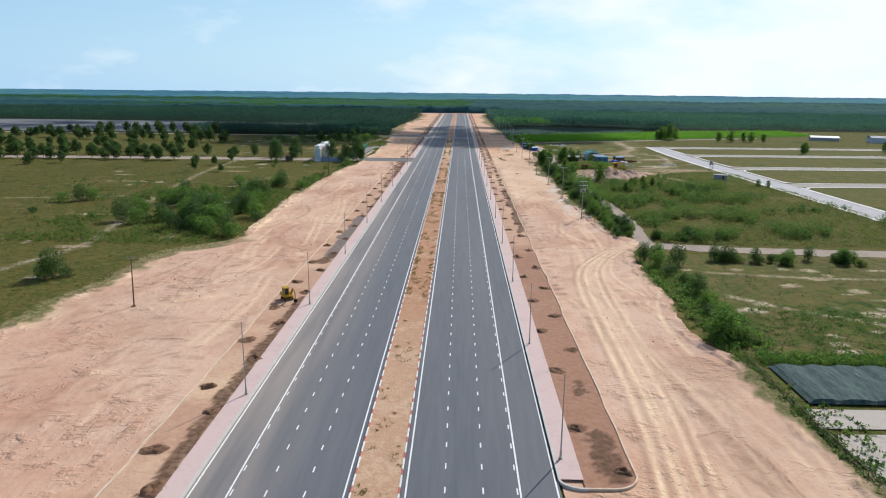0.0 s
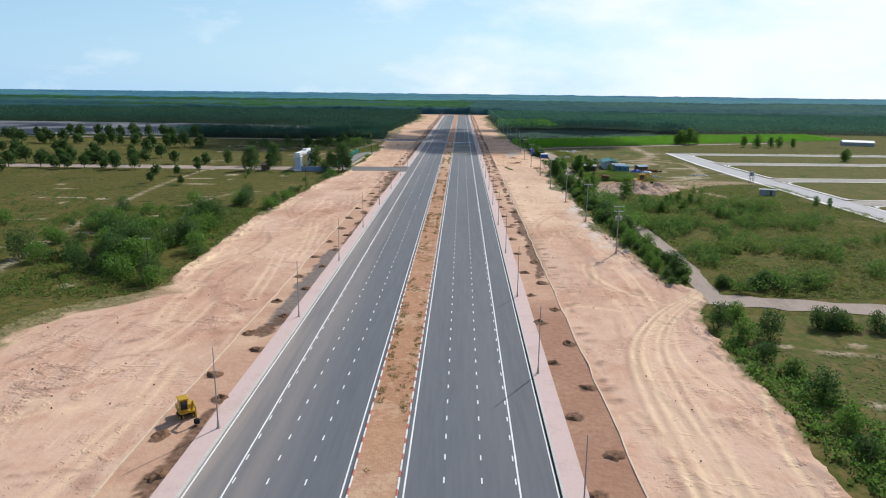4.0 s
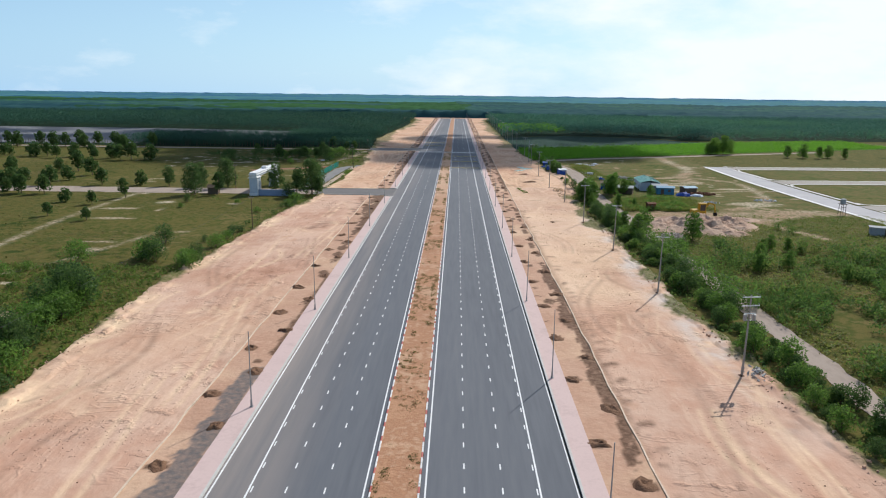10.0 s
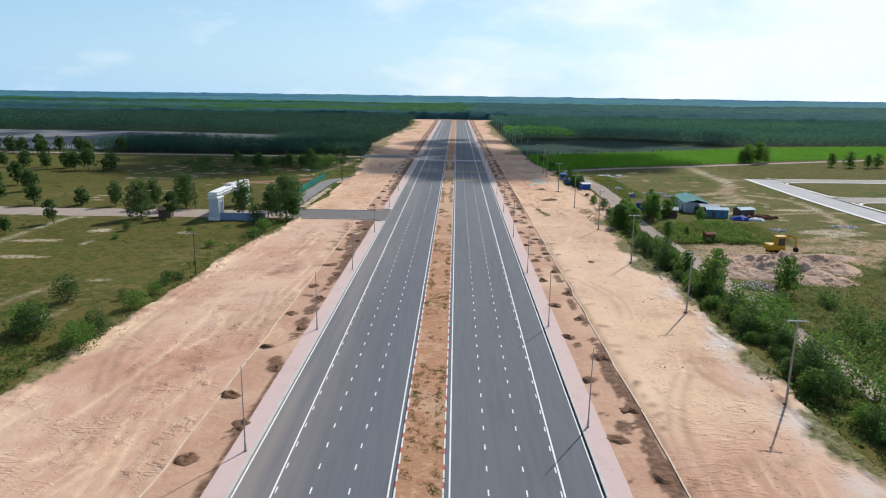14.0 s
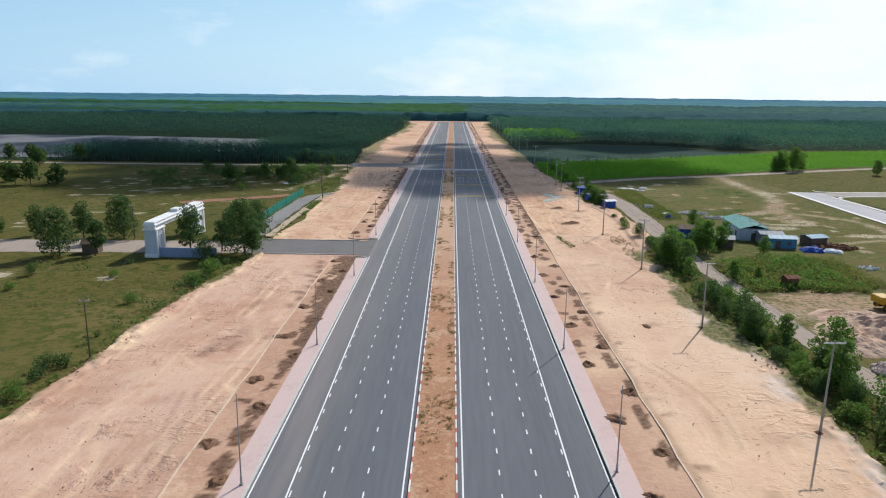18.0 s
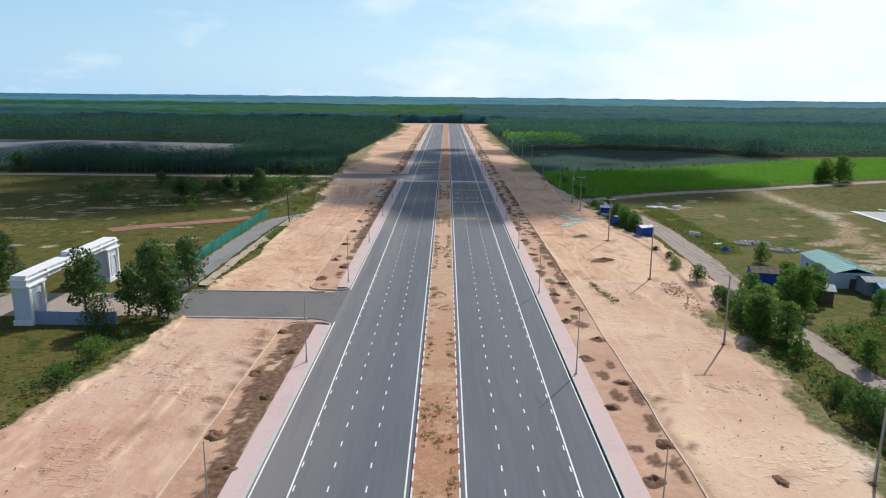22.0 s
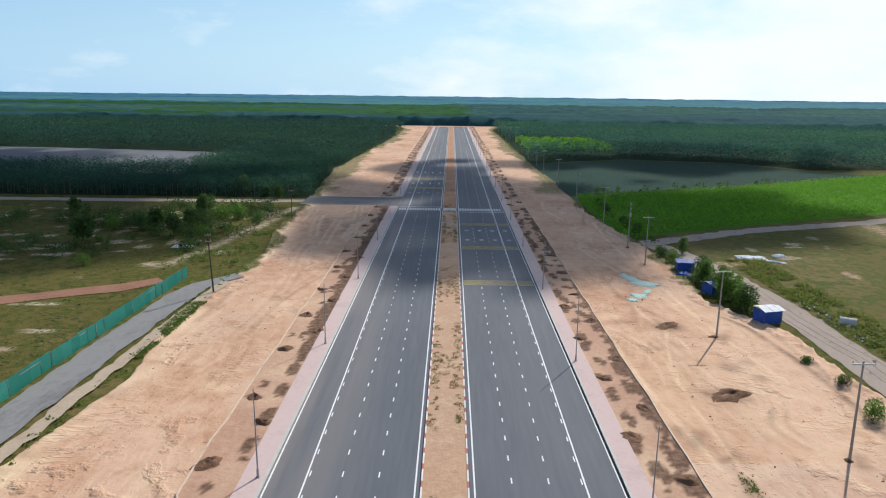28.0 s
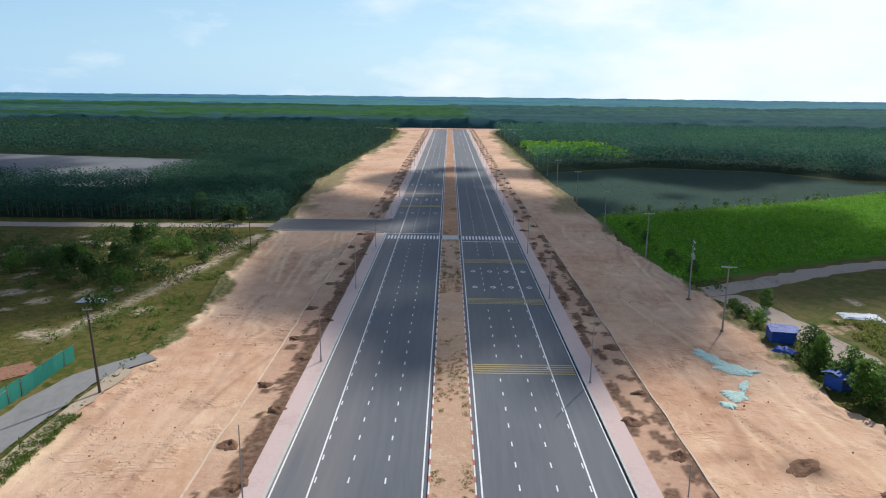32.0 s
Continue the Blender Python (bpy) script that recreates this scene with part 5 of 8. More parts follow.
# ---- plants ----
def leaf_quads(centres, sizes, rng, flat=0.0):
    """One rhombic leaf at each centre, turned at random; flat above 0 lays the leaves down."""
    n = len(centres)
    a = rng.normal(size=(n, 3))
    a[:, 2] *= 1 - flat
    a /= np.linalg.norm(a, axis=1)[:, None] + 1e-9
    b = rng.normal(size=(n, 3))
    b[:, 2] *= 1 - flat
    b -= (a * b).sum(1)[:, None] * a
    b /= np.linalg.norm(b, axis=1)[:, None] + 1e-9
    s = np.asarray(sizes)[:, None]
    v = np.empty((n, 4, 3))
    v[:, 0] = centres - a * s * 0.55
    v[:, 1] = centres + b * s * 0.36 + a * s * 0.05
    v[:, 2] = centres + a * s * 0.6
    v[:, 3] = centres - b * s * 0.33 - a * s * 0.02
    return v.reshape(-1, 3)


def quads_object(name, verts, mat, parent=None):
    n = len(verts) // 4
    me = bpy.data.meshes.new(name)
    me.vertices.add(4 * n)
    me.vertices.foreach_set("co", np.ascontiguousarray(verts, dtype=np.float32).ravel())
    me.loops.add(4 * n)
    me.loops.foreach_set("vertex_index", np.arange(4 * n, dtype=np.int32))
    me.polygons.add(n)
    me.polygons.foreach_set("loop_start", np.arange(0, 4 * n, 4, dtype=np.int32))
    me.update(calc_edges=True)
    me.materials.append(mat)
    ob = new(name, me)
    if parent:
        ob.parent = parent
    return ob


def in_ellipsoids(centres, radii, each, rng, hollow=0.45):
    """Points in the outer part of each ellipsoid."""
    c = np.repeat(np.asarray(centres, float), each, axis=0)
    r = np.repeat(np.asarray(radii, float), each, axis=0)
    d = rng.normal(size=c.shape)
    d /= np.linalg.norm(d, axis=1)[:, None]
    k = (hollow + (1 - hollow) * rng.random(len(c))) ** 0.6
    return c + d * r * k[:, None]


def make_tree(height, spread, seed, mat, clumps=11, each=105, leaf=0.55, bare=0.28, name="tree", label="", category="tree", group=""):
    """A tapered trunk with limbs and a crown of leaf clumps."""
    rng = np.random.default_rng(seed)
    tree = empty(name, pose(0, 0, -0.25), label, category, group)
    bm = bmesh.new()
    top = height * 0.62
    lean = rng.normal(size=2) * 0.03 * height
    mid = (lean[0] * 0.5, lean[1] * 0.5, top * 0.5)
    r = 0.018 * height + 0.04
    add_tube(bm, (0, 0, -0.3), mid, r, r * 0.75)
    add_tube(bm, mid, (lean[0], lean[1], top), r * 0.75, r * 0.35)
    cs, rs = [], []
    for i in range(clumps):
        ang = 2.4 * i + rng.random() * 0.8
        u = (i + 0.5) / clumps
        z = height * (bare + (0.93 - bare) * u) * (1 + 0.05 * rng.normal())
        width = spread * (0.25 + 0.75 * math.sin(math.pi * min(1, 0.18 + 0.80 * u)))
        d = width * 0.62 * math.sqrt(rng.random() * 0.7 + 0.3) if i < clumps - 1 else 0.1
        c = (math.cos(ang) * d + lean[0], math.sin(ang) * d + lean[1], z)
        k = spread * (0.36 + 0.16 * rng.random())
        cs.append(c)
        rs.append((k, k, k * 0.72))
        base = max(0.2, min(0.95, z / top - 0.22))
        add_tube(bm, (lean[0] * base, lean[1] * base, top * base), c, r * 0.32, r * 0.10, 5)
    part("trunk", bm, M_BARK, tree, "grey-brown bark")
    pts = in_ellipsoids(cs, rs, each, rng)
    pts = pts[pts[:, 2] > 0.15]
    quads_object("crown", leaf_quads(pts, leaf * (0.6 + 0.8 * rng.random(len(pts))), rng), mat, tree)
    return tree


def make_bush(height, spread, seed, mat, clumps=8, each=130, leaf=0.33, name="bush", label="", group=""):
    rng = np.random.default_rng(seed)
    bush = empty(name, pose(0, 0, -0.25), label, "bush", group)
    bm = bmesh.new()
    cs, rs = [], []
    for i in range(clumps):
        ang = 2.4 * i + rng.random()
        d = spread * 0.72 * math.sqrt((i + 0.3) / clumps)
        z = height * (0.62 - 0.38 * (i / clumps) + 0.12 * rng.random())
        c = (math.cos(ang) * d, math.sin(ang) * d, z)
        k = spread * (0.40 + 0.2 * rng.random())
        cs.append(c)
        rs.append((k, k, min(z, height * 0.42)))
        add_tube(bm, (0.1 * math.cos(ang), 0.1 * math.sin(ang), -0.2), c, 0.05, 0.02, 5)
    part("woody_base", bm, M_BARK, bush)
    pts = in_ellipsoids(cs, rs, each, rng)
    pts = pts[pts[:, 2] > 0.0]
    quads_object("foliage", leaf_quads(pts, leaf * (0.6 + 0.8 * rng.random(len(pts))), rng), mat, bush)
    return bush


def plant(protos, spots, seed):
    """Copies of the prototypes at (x, y, scale); the first spots take the prototypes themselves."""
    r = random.Random(seed)
    for i, (x, y, s) in enumerate(spots):
        p = protos[i % len(protos)]
        m = pose(x, y, -0.22, 0, 0, r.uniform(0, 360)) @ Matrix.Diagonal((s * r.uniform(0.9, 1.1), s * r.uniform(0.9, 1.1), s, 1))
        if i < len(protos):
            p.matrix_world = m
        else:
            c = copy_thing(p, Matrix.Identity(4))
            c.matrix_world = m


# roadside trees round the white gate
gate_trees = [make_tree(13.0, 5.6, 11, M_LEAF, clumps=20, each=230, leaf=0.44, bare=0.14, label="broad dark green tree beside the side road", group="trees by the gate"),
              make_tree(10.6, 3.9, 12, M_LEAF, clumps=14, each=200, leaf=0.44, bare=0.2, label="dark green tree in front of the white gate", group="trees by the gate"),
              make_tree(10.5, 3.0, 13, M_LEAF, clumps=12, each=110, bare=0.26, label="slim green roadside tree beside the village road", group="trees by the gate")]
plant(gate_trees, [(-47.5, 370.0, 1.0), (-62.0, 374.0, 1.0), (-54.0, 373.0, 0.8), (-49.5, 389.5, 0.75), (-57.5, 390.0, 0.7), (-45.5, 368.3, 0.72), (-84.2, 386.5, 0.85), (-94.5, 386.0, 0.85), (-82, 367.2, 0.85), (-90, 366.8, 0.85), (-108.4, 388.5, 0.72), (-111, 357.5, 0.72)], 3)
row_trees = [make_tree(7.5, 3.6, 21, M_LEAF, clumps=11, each=72, leaf=0.70, label="round green tree in a meadow row", group="meadow trees"),
             make_tree(6.2, 3.6, 22, M_LEAF, clumps=11, each=72, leaf=0.70, bare=0.12, label="low green tree in a meadow row", group="meadow trees"),
             make_tree(8.1, 3.3, 23, M_LEAF, clumps=11, each=72, leaf=0.70, label="tall green tree in a meadow row", group="meadow trees")]
spots = [(-155, 419, 1.0), (-156, 402, 0.9), (-154, 365, 0.9), (-93, 503, 1.0), (-120, 389, 0.9), (-135, 388, 0.9), (-144, 364, 0.9), (-170, 387, 1), (-186, 386, 1), (-200, 385, 0.9), (-218, 360, 1), (-176, 362, 0.9), (-240, 383, 1),
         (-205.5, 335.4, 0.9), (-194.3, 345, 0.8), (-115, 342, 0.6), (-126, 346, 0.7), (-117, 320, 0.55), (-102, 314, 0.5)]
r = random.Random(5)
for i in range(30):
    spots.append((-160 - 7.5 * i + r.uniform(-2, 2), 486 + 1.4 * i + r.uniform(-5, 5), r.uniform(0.85, 1.35)))
    if i < 22:
        spots.append((-172 - 9 * i + r.uniform(-3, 3), 428 + r.uniform(-12, 12), r.uniform(0.8, 1.25)))
for i in range(18):
    spots.append((-196 - 8 * i + r.uniform(-3, 3), 565 + r.uniform(-14, 14), r.uniform(0.9, 1.4)))
for i in range(34):
    spots.append((-150 - 4.4 * i + r.uniform(-3, 3), 366 + 20 * (i % 2) + r.uniform(-3, 3), r.uniform(0.75, 1.15)))
for x, y in ((-76, 541), (-84, 523), (-74, 511), (-93, 500), (-75.5, 527), (-116, 540), (-78, 588), (-68, 583), (-62, 577)):
    spots.append((x, y, r.uniform(0.6, 1.0)))
plant(row_trees, spots, 7)

# bushes and low trees of the left meadow
left_bush = [make_bush(5.2, 3.4, 31, M_LEAF_B, clumps=11, label="dense fresh green bush on the meadow", group="meadow bushes"),
             make_bush(4.0, 3.0, 32, M_LEAF_B, label="spreading green bush on the meadow", group="meadow bushes"),
             make_bush(6.5, 3.0, 33, M_LEAF, clumps=12, label="tall dark green bush on the meadow", group="meadow bushes"),
             make_bush(2.4, 2.2, 34, M_LEAF, clumps=6, each=80, label="low dark bush in dry grass", group="meadow bushes")]
spots = []
for i in range(46):
    u = r.random()
    spots.append((-57 - 34 * u + r.uniform(-3, 3), 176 + 52 * r.random() + 16 * u, r.uniform(0.7, 1.15)))
spots += [(-74.6, 133, 0.95), (-72.6, 134.5, 0.8), (-76.6, 134, 0.7), (-51.5, 174.5, 1), (-53.5, 178, 0.9), (-52, 198, 1), (-54, 203, 1), (-64, 269, 1.2), (-61.5, 267, 0.9), (-66, 271, 0.8), (-52.2, 262, 0.8), (-54, 265.5, 0.85), (-52.5, 268, 0.7), (-54.9, 300.7, 0.8), (-53, 282, 0.7),
          (-53.3, 291, 0.6), (-54.5, 363.5, 0.9), (-52.0, 361, 0.9), (-49.8, 352, 0.7), (-50.5, 345, 0.6), (-121, 228, 0.9), (-123, 205, 0.8), (-118, 231, 0.9), (-126, 226, 0.8), (-67, 285, 0.8), (-64.3, 268, 0.9), (-78, 265, 1.0), (-86, 250, 0.9), (-92, 246, 0.9), (-99, 243, 0.8)]
for i in range(26):
    u = r.random()
    spots.append((-62 - 15 * u + r.uniform(-2.5, 2.5), 186 + 30 * u + r.uniform(-5, 5), r.uniform(0.95, 1.3)))
for i in range(15):
    spots.append((r.uniform(-110, -56), r.uniform(180, 360), r.uniform(0.3, 0.5)))
for i in range(13):
    u = r.random()
    spots.append((-57.5 - 11 * u + r.uniform(-1.5, 1.5), 225 + 17 * u + r.uniform(-2.5, 2.5), r.uniform(0.95, 1.25)))
for i in range(12):
    spots.append((r.uniform(-100, -52), r.uniform(478, 560), r.uniform(0.4, 0.8)))
for i in range(9):
    u = r.random()
    spots.append((-60 - 40 * u + r.uniform(-4, 4), 515 + 38 * r.random(), r.uniform(0.8, 1.05)))
plant(left_bush, spots, 9)

# the hedge of bushes and small trees along the right of the bare earth
hedge = [make_bush(4.6, 2.6, 41, M_LEAF_B, clumps=10, label="leafy green hedge bush at the edge of bare earth", group="hedge bushes"),
         make_bush(3.4, 2.3, 42, M_LEAF, label="dark green hedge bush at the edge of bare earth", group="hedge bushes"),
         make_bush(2.6, 2.4, 43, M_SCRUB, label="low olive-green hedge bush at the edge of bare earth", group="hedge bushes"),
         make_bush(5.6, 2.5, 44, M_LEAF, clumps=11, label="tall dark hedge bush at the edge of bare earth", group="hedge bushes")]
spots = [(49.5, 104.5, 1.15), (51.2, 106.5, 1.0), (52.5, 103, 0.9), (50.8, 156, 0.8), (52.5, 150, 0.8), (52.8, 143, 0.7), (54, 137, 0.85), (53.8, 129, 0.8), (53, 121, 0.65), (51.6, 115, 0.7), (54.5, 112, 0.6), (57, 151, 0.9), (55, 160, 0.7)]
y = 181.0
while y < 345:
    spots.append((52.2 + r.uniform(-2.1, 2.0), y, r.choice((r.uniform(0.35, 0.65), r.uniform(0.55, 1.0)))))
    if r.random() < 0.35:
        spots.append((54.8 + r.uniform(-0.8, 0.6), y + 1, r.uniform(0.4, 0.8)))
    y += r.uniform(1.3, 3.0)
for x, y, s in ((53, 360, 0.5), (52, 372, 0.8), (53.5, 377, 1.0), (52.5, 383, 0.9), (54, 388, 0.8), (53, 397, 0.7), (52, 409, 0.6), (54, 419, 0.5), (53, 427, 0.45), (54.5, 452, 0.9), (54, 458, 1.1), (53.5, 464, 1.1), (53, 470, 1.0), (54.5, 475, 0.9), (52.5, 489, 0.7), (52, 494, 0.7), (53, 500, 0.6),
                (53, 523, 0.6), (52, 530, 0.7), (53, 538, 0.7), (51.5, 546, 0.6), (52, 556, 0.6), (52.5, 568, 0.5), (54, 580, 0.5)):
    spots.append((x, y, s))
for i in range(24):
    spots.append((66 + 34 * r.random(), 154 + 5 * r.random(), r.uniform(0.4, 0.75)))
for i in range(14):
    spots.append((60 + 20 * r.random(), 180 + 4 * r.random(), r.uniform(0.4, 0.7)))
plant(hedge, spots, 11)
shed_trees = [make_tree(7.5, 3.6, 51, M_LEAF_B, clumps=12, each=190, leaf=0.40, bare=0.12, label="broad fresh green tree by the sheds", group="trees by the sheds"),
              make_tree(8.6, 3.3, 52, M_LEAF_B, clumps=14, each=190, leaf=0.40, bare=0.15, label="tall dark tree by the sheds", group="trees by the sheds")]
plant(shed_trees, [(52.5, 367.5, 1.0), (64.5, 377.5, 1.0), (55.5, 372.5, 0.8), (66.5, 387, 0.85), (73.8, 415, 0.62), (57.8, 498, 0.5), (74.5, 392.5, 0.7), (61, 352, 0.55), (54, 330, 0.6), (54, 314, 0.6), (68.6, 299, 0.95), (53.5, 298, 0.85), (57.5, 306.5, 0.9), (50.8, 365, 0.85), (63.8, 381, 0.95), (70.5, 384, 0.7), (79, 378.5, 0.55), (66.7, 353.5, 0.35), (172, 573, 1.3), (178, 570, 1.5), (184, 575, 1.2), (168, 569, 0.9), (176, 578, 1.3), (213, 556, 0.9), (221, 553, 1.1), (230, 551, 0.9), (238, 556, 1.0), (246, 552, 0.8), (232, 455, 0.9), (229, 453, 0.7), (84.3, 288.5, 0.5), (88, 287, 0.42), (80, 283, 0.5), (76, 275, 0.55), (81, 271, 0.5), (72, 266, 0.5), (88, 260, 0.45), (134, 283, 0.4), (132, 288, 0.4), (292, 470, 0.9), (54.2, 453.5, 0.6), (53.2, 459.5, 0.68), (55.0, 465.5, 0.66), (53.6, 471.0, 0.6), (56.4, 461, 0.55), (55.8, 475.5, 0.5), (57.0, 381.5, 0.8), (54.6, 362.5, 0.8), (52.6, 355.0, 0.55)], 13)


# ---- scrub, crops and grass: uncountable ----
def scatter(n, box, rng, keep=None):
    p = np.column_stack([rng.uniform(box[0], box[1], n), rng.uniform(box[2], box[3], n)])
    return p[keep(p[:, 0], p[:, 1])] if keep else p


def fbm(x, y, s, seed):
    """Cheap smooth pseudo-noise from a few sines, for density."""
    g = np.random.default_rng(seed)
    v = 0
    for i in range(7):
        k = s * (0.6 + 0.5 * i)
        a, ph = g.uniform(0, 6.28), g.uniform(0, 6.28)
        v = v + np.sin((x * math.cos(a) + y * math.sin(a)) * k + ph) / (1 + 0.35 * i)
    return v / 2.6


def tufts(name, pts, z0, height, radius, each, leaf, mat, seed, label, category="plants", flat=0.0, parent=None):
    rng = np.random.default_rng(seed)
    k = 0.55 + 0.9 * rng.random(len(pts))
    c = np.column_stack([pts, z0 + height * 0.5 * k])
    rad = np.column_stack([radius * k, radius * k, height * 0.5 * k])
    q = in_ellipsoids(c, rad, each, rng, 0.2)
    ob = quads_object(name, leaf_quads(q, leaf * (0.55 + 0.9 * rng.random(len(q))), rng, flat), mat, parent)
    return tagged(ob, label, category, kind="stuff")


rng = np.random.default_rng(77)
p = scatter(5200, (61, 139, 176, 336), rng, lambda x, y: (fbm(x, y, 0.10, 4) + 0.35 * fbm(x, y, 0.4, 5) > -0.02 + 0.62 * np.clip((y - 262) / 16, 0, 1) + 0.006 * np.maximum(0, x - 105)) & (x - 62 > (y - 285) * 0.55) & (x < 60 + 79 * np.clip((345 - y) / 60, 0.35, 1)))
p = p[bareness(p[:, 0], p[:, 1], PLAIN_SAND, PLAIN_LINES) < 0.4]
tufts("scrub", p, -0.25, 2.5, 1.25, 52, 0.34, M_SCRUB, 1, "dense olive and dark green scrub", "scrub")
p = scatter(16000, (61, 139, 174, 340), rng, lambda x, y: (x - 60 > (y - 285) * 0.5) & (fbm(x, y, 0.07, 6) > -0.35))
p = p[bareness(p[:, 0], p[:, 1], PLAIN_SAND, PLAIN_LINES) < 0.3]
tufts("scrub_undergrowth", p, -0.25, 0.6, 0.95, 9, 0.30, M_UNDER, 31, "low yellow-green undergrowth between scrub", "scrub", flat=0.5)
w = scatter(380, (54.8, 66, 236, 304), rng, lambda x, y: (fbm(x, y, 0.22, 41) > 0.15 + 0.8 * np.clip((x - 60) / 4, 0, 1)))
tufts("lane_thicket", w, -0.25, 3.6, 1.25, 60, 0.36, M_LEAF_B, 41, "rank green thicket on both sides of the lane", "thicket")
w = scatter(900, (66, 128, 228, 296), rng, lambda x, y: (fbm(x, y, 0.085, 42) > 0.58) & (y < 288))
w = w[bareness(w[:, 0], w[:, 1], PLAIN_SAND, PLAIN_LINES) < 0.3]
tufts("tall_scrub", w, -0.25, 3.4, 1.5, 56, 0.40, M_SCRUB, 42, "tall dark green scrub clumps", "scrub")
p = scatter(1500, (61, 92, 344, 372), rng, lambda x, y: fbm(x, y, 0.2, 8) > -0.2)
tufts("scrub_by_sheds", p, -0.25, 1.1, 0.9, 26, 0.3, M_UNDER, 2, "bright green scrub by the sheds", "scrub")
p = scatter(900, (66.2, 75, 425, 492), rng, lambda x, y: fbm(x, y, 0.3, 8) > -0.5)
q = scatter(700, (62, 86, 345, 374), rng, lambda x, y: fbm(x, y, 0.25, 18) > 0.1)
tufts("shed_weeds", q, -0.25, 1.5, 1.0, 26, 0.34, M_LEAF_B, 18, "rank fresh green weeds below the sheds", "weeds")
q = scatter(900, (-66, -48, 478, 560), rng, lambda x, y: (x < np.interp(y, [d[0] for d in LEFT_EDGE], [d[1] for d in LEFT_EDGE])) & (fbm(x, y, 0.2, 19) > 0.15))
w = scatter(900, (-150, -56, 486, 562), rng, lambda x, y: (fbm(x, y, 0.09, 26) > 0.05 + 0.25 * (y < 515)) & (bareness(x, y, SAND, MEADOW_LINES) < 0.3))
tufts("meadow_thicket", w, -0.25, 2.6, 1.5, 46, 0.42, M_LEAF, 26, "low dark green thicket in rough grass", "thicket")
w = scatter(420, (-60, -45, 296, 366), rng, lambda x, y: (np.abs(x - np.interp(y, [d[0] for d in LEFT_EDGE], [d[1] for d in LEFT_EDGE]) + 2.2) < 1.7) & (fbm(x, y, 0.2, 43) > 0.1 - 0.5 * np.clip((y - 335) / 25, 0, 1)))
tufts("edge_thicket", w, -0.25, 1.9, 1.0, 44, 0.32, M_LEAF, 43, "dark green bushy growth along the edge of bare earth", "thicket")
w = scatter(420, (-150, -60, 180, 360), rng, lambda x, y: fbm(x, y, 0.06, 27) > 0.2)
tufts("meadow_scrub", w, -0.25, 1.3, 1.2, 26, 0.36, M_SCRUB, 27, "low olive scrub scattered on the meadow", "scrub")
tufts("spoil_edge_weeds", q, -0.25, 0.7, 0.8, 14, 0.32, M_GREENGRASS, 19, "green weeds along the edge of bare earth", "weeds")
q = scatter(200, (44.2, 48.4, 372, 399), rng, lambda x, y: fbm(x, y, 0.5, 20) > -0.1)
tufts("dry_brush", q, -0.05, 0.25, 0.5, 12, 0.14, M_TUFT, 20, "dry pale brush on sandy spoil", "brush")
q = scatter(260, (30.0, 33.4, 380, 397), rng, lambda x, y: (np.abs(x - 30.3 - (396 - y) * 0.16) < 0.8) & (fbm(x, y, 0.6, 21) > -0.2))
tufts("earth_grass", q, -0.06, 0.25, 0.4, 10, 0.18, M_GREENGRASS, 24, "thin grass on bare earth", "grass")
tufts("lane_weeds", p, -0.25, 0.7, 0.9, 22, 0.28, M_UNDER, 3, "bright green weeds beside the lane", "weeds")


def crop_rows(x, y):
    lo = np.interp(x, [48, 100, 143, 215, 330], [517, 542, 561, 593, 641])
    hi = np.interp(x, [48, 121, 218, 330], [593, 624, 677, 711])
    return (y > lo) & (y < hi)


gx, gy = np.meshgrid(np.arange(48.5, 330, 1.9), np.arange(518, 712, 1.5))
gx, gy = gx.ravel() + rng.normal(size=gx.size) * 0.3, gy.ravel() + rng.normal(size=gx.size) * 0.3
p = np.column_stack([gx, gy])[crop_rows(gx, gy)]
tufts("crop_rows", p, -0.2, 1.7, 0.95, 16, 0.44, M_CROP, 4, "bright green cassava crop in rows", "crop", flat=0.3)
p = scatter(2600, (47, 215, 598, 745), rng, lambda x, y: (y > np.interp(x, [53, 121, 216], [603, 632, 684])) & (y < np.interp(x, [53, 104, 164, 192], [716, 744, 728, 688])) & (x < 205))
tufts("young_plantation", p, -0.22, 0.5, 0.5, 9, 0.2, M_WOOD, 5, "young dark green saplings on a plot", "saplings", flat=0.7)
p = scatter(260, (56, 150, 598, 645), rng, lambda x, y: abs(y - np.interp(x, [53, 121, 216], [600, 629, 681])) < 1.5)
tufts("field_hedge", p, -0.2, 2.4, 1.2, 26, 0.7, M_LEAF, 6, "dark hedge between two fields", "hedge")

p = scatter(30000, (-215, -49, 95, 566), rng, lambda x, y: (x < np.interp(y, [d[0] for d in LEFT_EDGE], [d[1] for d in LEFT_EDGE]) - 1.0) & ~((y > 366) & (y < 388)) & (fbm(x, y, 0.05, 3) > -0.55) & (x > -45 - 0.55 * (y + 40))
            & ~((y > 386) & (y < 475) & (x > -56)))
p = p[bareness(p[:, 0], p[:, 1], SAND, MEADOW_LINES) < 0.2]
tufts("meadow_grass", p, -0.25, 0.12, 1.1, 4, 0.44, M_GRASS, 7, "olive and dry brown meadow grass", "grass", flat=0.985)
p = scatter(5200, (52, 200, 97, 162), rng, lambda x, y: (fbm(x, y, 0.05, 9) > -0.5) & (x > 56 - (y < 130) * 3))
p = p[bareness(p[:, 0], p[:, 1], FIELD_SAND, FIELD_LINES) < 0.2]
tufts("dry_field_grass", p, -0.25, 0.12, 1.1, 7, 0.34, M_DRYGRASS, 17, "dry brown and olive grass beside the hedge", "grass", flat=0.985)
